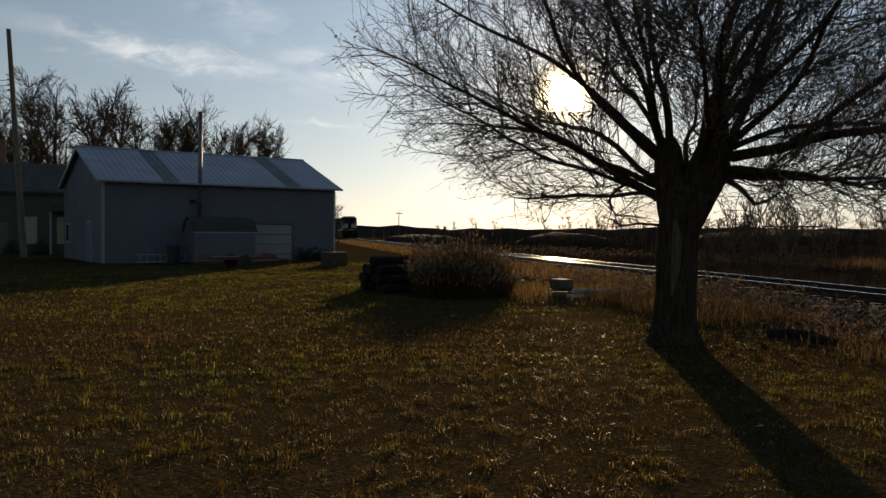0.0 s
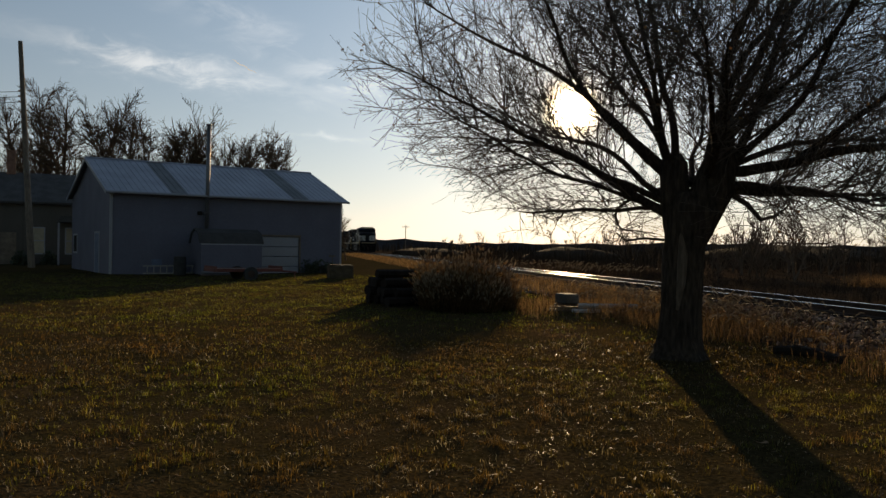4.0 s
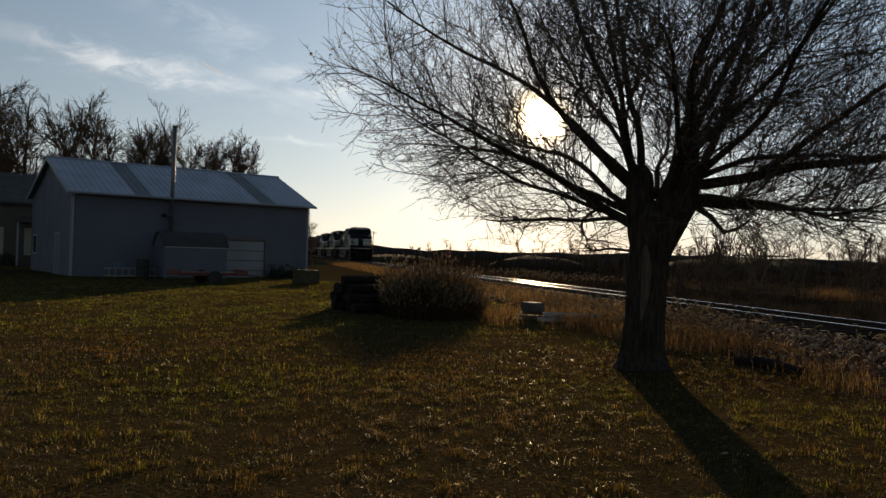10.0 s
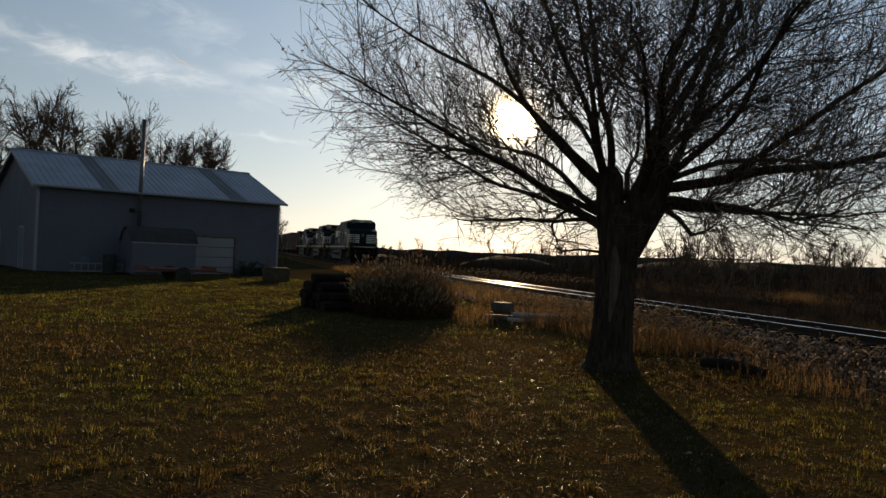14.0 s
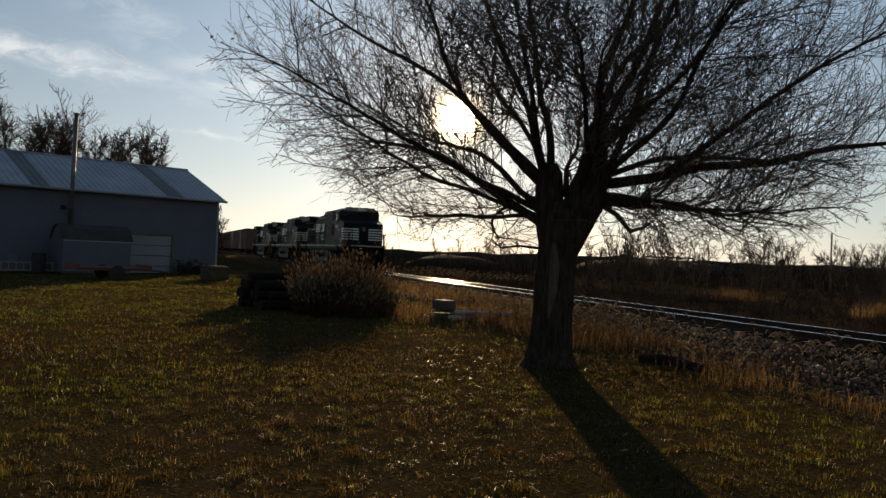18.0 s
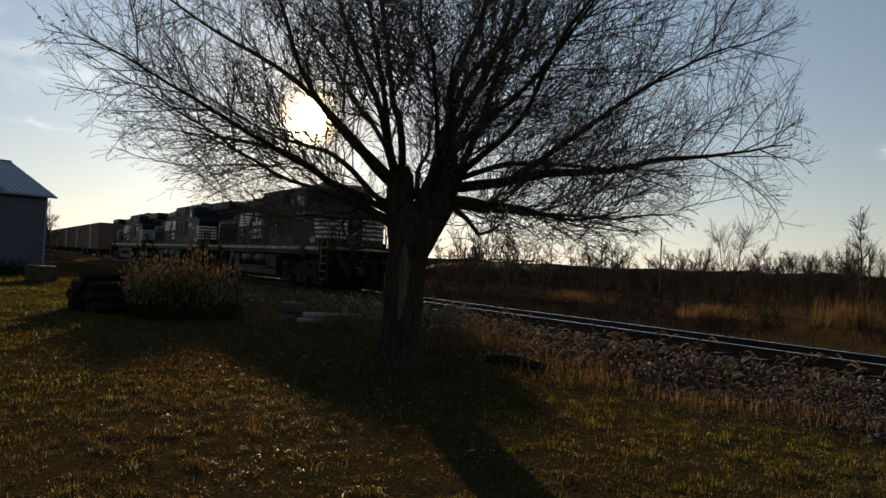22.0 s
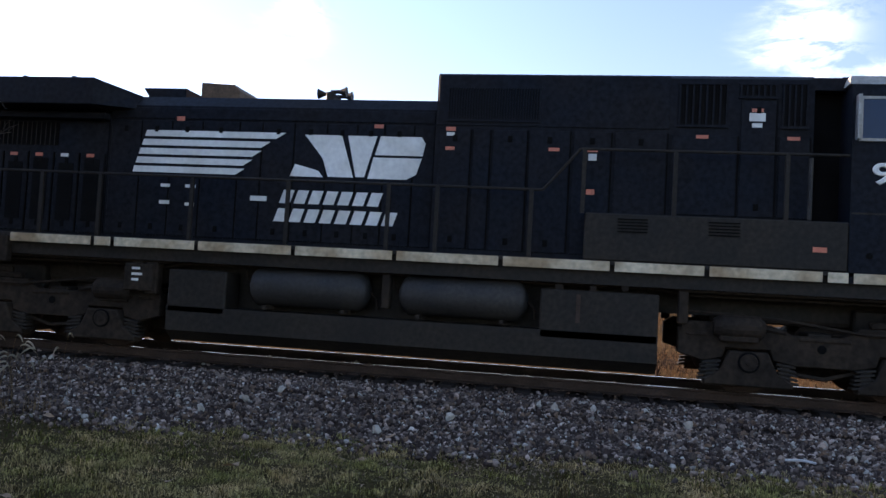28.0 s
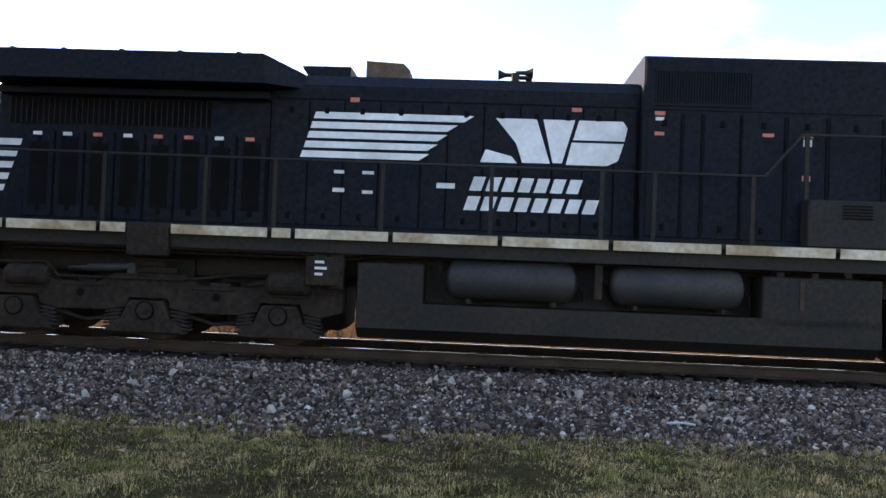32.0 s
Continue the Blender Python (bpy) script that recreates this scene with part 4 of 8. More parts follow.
def build_weeds():
    # tall dry weeds between lawn and ballast
    def edge(x, y):
        return np.exp(-((y - (9.1 + 0.4 * np.sin(x * 0.6))) / 0.9) ** 2) * (0.25 + 0.75 * patchy(x, y, 0.7, 1))
    weed_bed("foxtail_weeds", scatter(1300, -17.5, -5.7, 7.0, 11.4, 31, lambda x, y: edge(x, y) * np.clip((-4.2 - x) / 2.0, 0.1, 1)), 0.30, 0.62, 31, "dry foxtail weeds at the ballast edge")
    g = blades("dry_tussocks", scatter(10000, -19.5, -5.2, 7.2, 9.9, 32, lambda x, y: np.exp(-((y - (8.3 + 0.4 * np.sin(x * 0.9))) / 0.75) ** 2) * (patchy(x, y, 1.2, 3) > 0.5)), 0.22, 0.0036, "dry", 33, 0.35)
    tagged(g, "clumps of dry golden grass beside the track", "grass", kind="stuff")
    g = blades("dry_tussocks", scatter(5000, -21, -16.6, 5.2, 9.4, 34, lambda x, y: patchy(x, y, 1.0, 5)), 0.33, 0.005, "dry", 35, 0.4)
    tagged(g, "clumps of dry golden grass beside the track", "grass", kind="stuff")
    g = blades("dry_tussocks", scatter(26000, -140, -21, 8.2, 11.6, 134, lambda x, y: 0.25 + 0.75 * patchy(x, y, 0.8, 5)), 0.36, 0.010, "dry", 135, 0.45)
    tagged(g, "long band of dry weeds beside the far track", "grass", kind="stuff")
    weed_bed("foxtail_weeds", scatter(800, -19.6, -12.6, 7.0, 9.8, 136, lambda x, y: 0.35 + 0.65 * patchy(x, y, 1.0, 2)), 0.32, 0.72, 137, "tall dry weeds round the old boards")
    g = blades("dry_tussocks", scatter(8000, -20, -12.4, 7.0, 9.6, 138, lambda x, y: 0.3 + 0.7 * patchy(x, y, 1.5, 1)), 0.30, 0.0042, "dry", 139, 0.5)
    tagged(g, "golden dry grass standing round the old boards", "grass", kind="stuff")
    # low scraggly weeds on the ballast edge near the end of the walk
    rnd = np.random.default_rng(37)
    s = Soup()
    spots = [(-2.5, 9.9, 0.42), (-2.1, 10.1, 0.34), (-3.0, 9.3, 0.26), (0.75, 9.4, 0.34), (0.95, 9.6, 0.28), (-1.2, 7.95, 0.14), (-1.0, 7.9, 0.12)] + [(x, y, rnd.uniform(0.06, 0.2)) for x, y in scatter(70, -5.5, 5.0, 8.3, 10.6, 36)]
    for x, y, h in spots:
        z = float(ground_z(x, y))
        for i in range(5):
            p = curve_pts((x + rnd.normal(0, 0.05), y + rnd.normal(0, 0.05), z), (rnd.normal(0, 0.35), rnd.normal(0, 0.35), 1), h * rnd.uniform(0.6, 1.1), 6, rnd, 0.12, 0, 0.03)
            s.tube(p, np.linspace(0.0032, 0.0016, 6), 3)
            for j in range(5):
                q = rnd.integers(1, 5)
                s.tube(curve_pts(p[q], side_way(p[q] - p[q - 1], rnd, 50), h * rnd.uniform(0.12, 0.3), 4, rnd, 0.15, 0.05, 0), np.linspace(0.002, 0.0012, 4), 3)
    tagged(s.ob("dead_weeds", "scrub"), "thin brown dead weeds standing in the ballast", "weeds", kind="stuff")
    # verge beyond the track
    wet = lambda x, y: np.clip((-x - 0.75 * y - 2) / 6, 0, 1)
    for mat, pick, text, seed in (("fielddry", lambda x, y: 1 - wet(x, y), "tall dry orange-brown field grass beyond the track", 38), ("marshgrass", wet, "dark dead marsh grass beyond the track", 138)):
        g = blades("verge_grass", scatter(80000, -80, 30, 19.0, 32, seed, lambda x, y: pick(x, y) * (0.3 + 0.7 * patchy(x, y, 0.5, 2))), 0.28, 0.006, mat, 39, 0.75)
        tagged(g, text, "grass", kind="stuff")
        g = blades("field_grass", scatter(90000, -150, 45, 29, 90, seed + 2, lambda x, y: pick(x, y) * (0.15 + 0.85 * patchy(x, y, 0.25, 1)) * (patchy(x, y, 0.6, 3) > 0.3)), 0.40, 0.013, mat, 41, 0.75)
        tagged(g, text, "grass", kind="stuff")
    for k, (x, y, w, h) in enumerate(((-24.4, 37.2, 1.5, 1.35), (-18.7, 40.0, 1.6, 1.25), (-21.6, 39.5, 1.0, 0.9), (-30.0, 34.0, 1.6, 0.8), (-44.0, 36.0, 2.0, 0.8))):
        rr = np.random.default_rng(500 + k)
        p = np.stack([rr.normal(x, w * 0.5, 900), rr.normal(y, w * 0.5, 900)], 1)
        g = blades("grass_tussock", p, h, 0.007, "dry", 510 + k, 0.3)
        tagged(g, "dense tussock of orange-brown dry grass", "grass", "tussocks of the field", kind="stuff")
    # leafless scrub standing in the field
    rnd = np.random.default_rng(47)
    for k, (n, x0, x1, y0, y1, hh) in enumerate(((130, -60, 12, 21, 34, 0.8), (240, -125, 12, 32, 62, 1.15), (150, -150, 20, 60, 95, 1.7))):
        s = Soup()
        for x, y in scatter(n * 2, x0, x1, y0, y1, 90 + k, lambda x, y: np.clip(1.6 * patchy(x, y, 0.16, 2 + k) - 0.3, 0.05, 1)):
            z, h = float(ground_z(x, y)), hh * rnd.uniform(0.5, 1.25)
            for i in range(9):
                d = (rnd.normal(0, 0.45), rnd.normal(0, 0.45), 1)
                p = curve_pts((x + rnd.normal(0, 0.12), y + rnd.normal(0, 0.12), z - 0.05), d, h * rnd.uniform(0.6, 1.05), 5, rnd, 0.13, 0, 0)
                s.tube(p, np.linspace(0.010, 0.005, 5), 3)
                for j in range(5):
                    q = rnd.integers(1, 4)
                    e = side_way(p[q + 1] - p[q], rnd, 42)
                    s.tube(curve_pts(p[q], e, h * rnd.uniform(0.2, 0.45), 4, rnd, 0.16, 0.05, 0), np.linspace(0.006, 0.004, 4), 3)
        tagged(s.ob("field_scrub", "scrub"), "leafless dark brown scrub standing in the dry field", "scrub", kind="stuff")
    # reeds with pale plumes, catching the light
    rnd = np.random.default_rng(44)
    s, hd = Soup(), Soup()
    for x, y in scatter(700, -88, -48, 20, 27, 43, lambda x, y: patchy(x, y, 0.3, 1) > 0.45):
        z = float(ground_z(x, y)); h = rnd.uniform(0.45, 0.9)
        s.tube([(x, y, z), (x + rnd.normal(0, .05), y, z + h)], (0.01, 0.006), 3)
        hd.tube([(x, y, z + h), (x + 0.06, y + .05, z + h + 0.10), (x + 0.14, y + .08, z + h + 0.11)], (0.012, 0.035, 0.008), 4)
    tagged(s.ob("reeds", "dry"), "dry reeds in the wet field", "reeds", kind="stuff")
    tagged(hd.ob("reed_plumes", "seed"), "pale reed plumes lit by the sun", "reeds", kind="stuff")


build_weeds()


def build_thicket():
    """A mound of dry tangled weeds with a dense twiggy heart."""
    rnd = np.random.default_rng(51)
    t = empty("weed_thicket", pose(-19.8, 4.25, 0), "dense mound of dry tangled weeds with pale seed tops", "bush")
    s, hd, lf = Soup(), Soup(), Soup()
    for i in range(2600):
        a, r = rnd.uniform(0, 2 * math.pi), math.sqrt(rnd.random())
        x, y = math.cos(a) * r * 1.6, math.sin(a) * r * (1.2 + 0.25 * math.sin(a))
        top = 1.58 * math.sqrt(max(0.05, 1 - 0.8 * r * r)) * rnd.uniform(0.5, 1.12) * (0.8 + 0.25 * math.sin(x * 3.1 + 1) * math.sin(y * 3.7))
        p = curve_pts((x, y, 0), (x * 0.16 + rnd.normal(0, .16), y * 0.16 + rnd.normal(0, .16), 1), top, 6, rnd, 0.10, 0, 0.05)
        s.tube(p, (0.006, 0.0055, 0.005, 0.004, 0.0035, 0.003), 3)
        for k in range(4):
            q = p[rnd.integers(1, 6)]
            d = rnd.normal(0, 1, 3); d[2] = abs(d[2]) * 0.6
            d /= np.linalg.norm(d)
            e = q + d * rnd.uniform(0.08, 0.22)
            s.tube([q, e], (0.003, 0.002), 3)
            if rnd.random() < 0.55:
                w = rnd.normal(0, 0.018, 3)
                lf.add([e - w, e + d * 0.03, e + w, e - d * 0.02], [(0, 1, 2, 3)])
        if rnd.random() < 0.6:
            e = p[-1]
            d = (p[-1] - p[-2]) / np.linalg.norm(p[-1] - p[-2])
            hd.tube([e, e + d * 0.06, e + d * 0.12 + (0, 0, -0.01)], (0.006, 0.020, 0.004), 4)
    for o in (s.ob("stalk_mass", "dry", t), hd.ob("seed_mass", "seed", t), lf.ob("dry_leaves", "deadleaf", t)):
        o["kind"] = "stuff"


build_thicket()

# ---- the barn and the yard in front of it ----
BARN = pose(-40.85, -8.42, -0.02, 0, 0, math.degrees(math.atan2(0.9132, -0.4074)))   # local x along the front wall, y towards the back
BARN_L, BARN_W, EAVE, RIDGE = 12.45, 9.4, 4.08, 5.92


def build_barn():
    b = empty("barn", BARN, "white sided barn with a galvanised gable roof and flue pipe", "barn")
    h = BARN_W / 2
    gx0, gx1, gz = 7.45, 9.85, 1.98
    # front wall with its garage opening
    bm = bmesh.new()
    for q in ((0, gx0, -0.2, EAVE), (gx1, BARN_L, -0.2, EAVE), (gx0, gx1, gz, EAVE)):
        box(bm, q[0], q[1], 0, 0.14, q[2], q[3])
    bmesh.ops.remove_doubles(bm, verts=bm.verts[:], dist=1e-4)
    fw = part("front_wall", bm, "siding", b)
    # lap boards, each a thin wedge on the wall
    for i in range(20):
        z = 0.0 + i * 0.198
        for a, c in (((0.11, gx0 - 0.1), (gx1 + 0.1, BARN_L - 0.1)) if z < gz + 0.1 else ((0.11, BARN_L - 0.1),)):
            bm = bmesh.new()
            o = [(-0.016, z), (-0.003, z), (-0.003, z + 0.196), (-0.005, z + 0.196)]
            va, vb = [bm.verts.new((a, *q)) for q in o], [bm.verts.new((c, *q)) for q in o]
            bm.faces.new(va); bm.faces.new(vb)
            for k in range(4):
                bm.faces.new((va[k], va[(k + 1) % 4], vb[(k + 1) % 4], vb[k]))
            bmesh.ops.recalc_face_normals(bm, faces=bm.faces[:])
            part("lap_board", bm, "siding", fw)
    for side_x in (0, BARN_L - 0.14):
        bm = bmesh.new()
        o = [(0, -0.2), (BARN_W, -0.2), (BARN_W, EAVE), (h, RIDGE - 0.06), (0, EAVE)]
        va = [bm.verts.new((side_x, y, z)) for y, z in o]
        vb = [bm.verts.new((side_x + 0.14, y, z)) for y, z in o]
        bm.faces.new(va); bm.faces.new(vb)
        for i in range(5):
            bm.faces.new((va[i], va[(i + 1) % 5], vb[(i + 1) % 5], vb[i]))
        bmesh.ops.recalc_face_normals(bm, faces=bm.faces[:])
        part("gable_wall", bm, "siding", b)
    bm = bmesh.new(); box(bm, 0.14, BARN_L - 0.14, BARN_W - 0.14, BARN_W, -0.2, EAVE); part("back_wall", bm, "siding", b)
    # roof slopes, ribbed sheets with two darker strips
    rise = (RIDGE - EAVE) / h
    for s in (0, 1):
        def on(x, d, up):
            """A point on the slope: d from the eave inwards."""
            y = d if s == 0 else BARN_W - d
            return (x, y, EAVE + d * rise + up)
        cuts = [-0.28, 2.8, 3.65, 9.35, 10.3, BARN_L + 0.28]
        for i, (a, c) in enumerate(zip(cuts, cuts[1:])):
            bm = bmesh.new()
            lo = [bm.verts.new(on(*q, 0.03)) for q in ((a, -0.32), (c, -0.32), (c, h), (a, h))]
            hi = [bm.verts.new(on(*q, 0.075)) for q in ((a, -0.32), (c, -0.32), (c, h), (a, h))]
            bm.faces.new(lo); bm.faces.new(hi)
            for k in range(4):
                bm.faces.new((lo[k], lo[(k + 1) % 4], hi[(k + 1) % 4], hi[k]))
            bmesh.ops.recalc_face_normals(bm, faces=bm.faces[:])
            sheet = part("roof_sheet", bm, "oldpanel" if i in (1, 3) else "metalroof", b, "grey weathered strip" if i in (1, 3) else "")
            if s == 0:
                x = a + 0.12
                while x < c - 0.05:
                    bm = bmesh.new()
                    rod(bm, on(x, -0.32, 0.078), on(x, h - 0.05, 0.078), 0.018, n=4)
                    part("roof_rib", bm, "oldpanel" if i in (1, 3) else "metalroof", sheet)
                    x += 0.30
    bm = bmesh.new(); rod(bm, (-0.3, h, RIDGE + 0.06), (BARN_L + 0.3, h, RIDGE + 0.06), 0.075, n=8); part("ridge_cap", bm, "metalroof", b)
    bm = bmesh.new(); box(bm, -0.3, BARN_L + 0.3, -0.44, -0.32, EAVE - 0.17, EAVE - 0.06, 0.02); part("gutter", bm, "trim", b)
    bm = bmesh.new(); box(bm, -0.02, BARN_L + 0.02, -0.32, -0.01, EAVE - 0.12, EAVE - 0.085); part("soffit", bm, "trim", b)
    bm = bmesh.new(); rod(bm, (0.05, -0.06, EAVE - 0.3), (0.05, -0.06, 0.1), 0.05, n=8); rod(bm, (0.05, -0.38, EAVE - 0.14), (0.05, -0.06, EAVE - 0.3), 0.05, n=8); part("downspout", bm, "trim", b)
    for x in (-0.012, BARN_L - 0.1):
        bm = bmesh.new(); box(bm, x, x + 0.112, -0.014, 0.1, -0.1, EAVE - 0.12); part("corner_board", bm, "trim", b)
    for s in (0, 1):
        bm = bmesh.new()
        y0, y1 = (-0.3, h) if s == 0 else (BARN_W + 0.3, h)
        o = [(y0, EAVE - 0.3 * rise - 0.1), (y1, RIDGE - 0.1), (y1, RIDGE + 0.03), (y0, EAVE - 0.3 * rise + 0.03)]
        va, vb = [bm.verts.new((-0.28, *q)) for q in o], [bm.verts.new((-0.24, *q)) for q in o]
        bm.faces.new(va); bm.faces.new(vb)
        for k in range(4):
            bm.faces.new((va[k], va[(k + 1) % 4], vb[(k + 1) % 4], vb[k]))
        bmesh.ops.recalc_face_normals(bm, faces=bm.faces[:])
        part("rake_board", bm, "trim", b)
    # garage door with four panels, frame
    gd = empty("garage_door"); gd.parent = b
    for i in range(4):
        bm = bmesh.new(); box(bm, gx0, gx1, 0.05, 0.09, -0.15 + i * 0.5325, 0.36 + i * 0.5325, 0.012); part("door_panel", bm, "trim", gd)
    bm = bmesh.new()
    for q in ((gx0 - 0.1, gx0, -0.1, gz + 0.1), (gx1, gx1 + 0.1, -0.1, gz + 0.1), (gx0, gx1, gz, gz + 0.1)):
        box(bm, q[0], q[1], -0.02, 0.05, q[2], q[3])
    part("door_frame", bm, "wood", b)
    # side door and window in the gable
    bm = bmesh.new(); box(bm, -0.03, 0.02, 2.3, 3.2, 0.0, 2.0, 0.01); d = part("side_door", bm, "bluetarp", b, "dark blue-grey entry door")
    bm = bmesh.new()
    for q in ((2.2, 2.3, 0, 2.1), (3.2, 3.3, 0, 2.1), (2.3, 3.2, 2.0, 2.1)):
        box(bm, -0.035, 0.0, q[0], q[1], q[2], q[3])
    part("side_door_frame", bm, "trim", b)
    bm = bmesh.new(); box(bm, -0.02, 0.02, 7.85, 8.75, 1.0, 1.9); part("window_pane", bm, "darkglass", b)
    bm = bmesh.new()
    for q in ((7.75, 7.85, 0.9, 2.0), (8.75, 8.85, 0.9, 2.0), (7.85, 8.75, 0.9, 1.0), (7.85, 8.75, 1.9, 2.0)):
        box(bm, -0.035, 0.0, q[0], q[1], q[2], q[3])
    part("window_frame", bm, "trim", b)
    # flue pipe up the front wall
    bm = bmesh.new()
    rod(bm, (4.6, -0.28, 2.0), (4.6, -0.46, 7.55), 0.10, n=14)
    rod(bm, (4.6, -0.46, 7.55), (4.6, -0.46, 7.62), 0.14, n=14)
    fl = part("flue_pipe", bm, "steelpipe", b, "tall galvanised flue pipe", True)
    for z in (3.1, 3.9):
        bm = bmesh.new(); box(bm, 4.42, 4.78, -0.42, 0.0, z, z + 0.05); part("pipe_bracket", bm, "steelpipe", fl)
    bm = bmesh.new(); box(bm, 4.2, 4.42, -0.12, 0.0, 3.0, 3.2, 0.02); part("wall_lamp", bm, "blackdirty", b)
    bm = bmesh.new(); box(bm, 1.95, 2.45, -0.03, 0.0, 0.42, 0.75); part("wall_vent", bm, "bluetarp", b)


build_barn()


def in_barn(x, y, z=0.0, turn=0.0):
    return BARN @ pose(x, y, z, 0, 0, turn)


def build_yard():
    # small gambrel shed
    s = empty("garden_shed", in_barn(3.75, -2.1, 0.0), "small grey wooden shed with a shingled gambrel roof", "shed")
    L, W = 3.1, 1.7
    prof = [(0, 0.05), (W, 0.05), (W, 1.55), (W * 0.8, 2.05), (W / 2, 2.25), (W * 0.2, 2.05), (0, 1.55)]
    bm = bmesh.new()
    va = [bm.verts.new((0, *q)) for q in prof]; vb = [bm.verts.new((L, *q)) for q in prof]
    bm.faces.new(va); bm.faces.new(vb)
    for i in range(7):
        bm.faces.new((va[i], va[(i + 1) % 7], vb[(i + 1) % 7], vb[i]))
    bmesh.ops.recalc_face_normals(bm, faces=bm.faces[:])
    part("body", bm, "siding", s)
    for i in range(2, 6):
        (y0, z0), (y1, z1) = prof[i], prof[i + 1]
        bm = bmesh.new()
        a = [(-0.1, y0, z0 + 0.01), (L + 0.1, y0, z0 + 0.01), (L + 0.1, y1, z1 + 0.01), (-0.1, y1, z1 + 0.01)]
        va, vb = [bm.verts.new(q) for q in a], [bm.verts.new((q[0], q[1], q[2] + 0.04)) for q in a]
        bm.faces.new(va); bm.faces.new(vb)
        for k in range(4):
            bm.faces.new((va[k], va[(k + 1) % 4], vb[(k + 1) % 4], vb[k]))
        bmesh.ops.recalc_face_normals(bm, faces=bm.faces[:])
        part("roof_slope", bm, "shingle", s)
    bm = bmesh.new()
    for y in (0.02, W - 0.08):
        box(bm, 0, L, y, y + 0.06, -0.02, 0.05)
    part("skid", bm, "wood", s)
    bm = bmesh.new(); box(bm, -0.02, L + 0.02, -0.03, 0.0, 1.50, 1.56); part("fascia", bm, "trim", s)
    # aluminium ladder lying against the wall
    l = empty("ladder", in_barn(1.3, -1.0, 0.05, 0), "aluminium ladder lying on its side in the grass", "ladder")
    for z in (0.0, 0.36):
        bm = bmesh.new(); box(bm, 0, 2.6, -0.03, 0.03, z, z + 0.06); part("rail", bm, "alu", l)
    for i in range(8):
        bm = bmesh.new(); rod(bm, (0.2 + i * 0.31, 0, 0.05), (0.2 + i * 0.31, 0, 0.37), 0.022, n=6); part("rung", bm, "alu", l)
    # dark barrel
    bm = bmesh.new()
    for a, c, r0, r1 in ((0, 0.3, .29, .30), (0.3, 0.32, .315, .315), (0.32, 0.6, .30, .30), (0.6, 0.62, .315, .315), (0.62, 0.9, .30, .29)):
        rod(bm, (0, 0, a), (0, 0, c), r0, r1, 20)
    o = mesh_ob("barrel", bm, "rubber"); o.matrix_basis = in_barn(3.0, -1.2, 0); tagged(o, "black steel barrel standing by the barn wall", "barrel")
    # low red trailer
    t = empty("utility_trailer", in_barn(3.9, -7.3, 0), "low flat trailer with a faded red frame", "trailer")
    for q in ((-1.5, 1.5, -0.75, -0.67), (-1.5, 1.5, 0.67, 0.75), (-1.5, -1.42, -0.67, 0.67), (1.42, 1.5, -0.67, 0.67)):
        bm = bmesh.new(); box(bm, q[0], q[1], q[2], q[3], 0.38, 0.52, 0.01); part("frame_rail", bm, "red", t)
    for i in range(6):
        bm = bmesh.new(); box(bm, -1.4, 1.4, -0.66 + i * 0.222, -0.45 + i * 0.222, 0.46, 0.50); part("deck_board", bm, "wood", t)
    for y in (-0.82, 0.82):
        bm = bmesh.new(); rod(bm, (0, y - 0.08, 0.3), (0, y + 0.08, 0.3), 0.30, n=20); w = part("wheel", bm, "rubber", t)
        bm = bmesh.new(); rod(bm, (0, y - 0.085, 0.3), (0, y + 0.085, 0.3), 0.15, n=14); part("rim", bm, "rust", w)
    bm = bmesh.new(); rod(bm, (1.45, 0, 0.42), (2.5, 0, 0.32), 0.04, n=6); rod(bm, (2.4, 0, 0.33), (2.4, 0, 0.0), 0.03, n=6); part("drawbar", bm, "red", t)
    for x in (-1.45, 1.45):
        bm = bmesh.new(); box(bm, x - 0.03, x + 0.03, -0.72, 0.72, 0.52, 0.62); part("end_rail", bm, "red", t)
    # pipes or a silver tarp in front of the shed
    bm = bmesh.new()
    for i in range(4):
        rod(bm, (0, i * 0.12, 0.06), (1.3, i * 0.12 + 0.05, 0.06), 0.055, n=8)
    rod(bm, (0.1, 0.18, 0.16), (1.2, 0.22, 0.16), 0.055, n=8)
    o = mesh_ob("pipe_stack", bm, "steelpipe"); o.matrix_basis = in_barn(3.6, -2.9, 0.1); tagged(o, "short stack of silver metal pipes on the ground", "pipes")
    # straw bale
    bm = bmesh.new(); box(bm, -0.55, 0.55, -0.35, 0.35, 0.0, 0.66, 0.06)
    bmesh.ops.subdivide_edges(bm, edges=bm.edges[:], cuts=3, use_grid_fill=True)
    rr = random.Random(5)
    for v in bm.verts:
        v.co += Vector((rr.uniform(-.02, .02), rr.uniform(-.02, .02), rr.uniform(-.02, .02) if v.co.z > 0.05 else 0))
    o = mesh_ob("straw_bale", bm, "straw"); o.matrix_basis = pose(-36.9, 2.35, 0, 0, 0, 100); tagged(o, "rectangular straw bale on the grass", "bale")
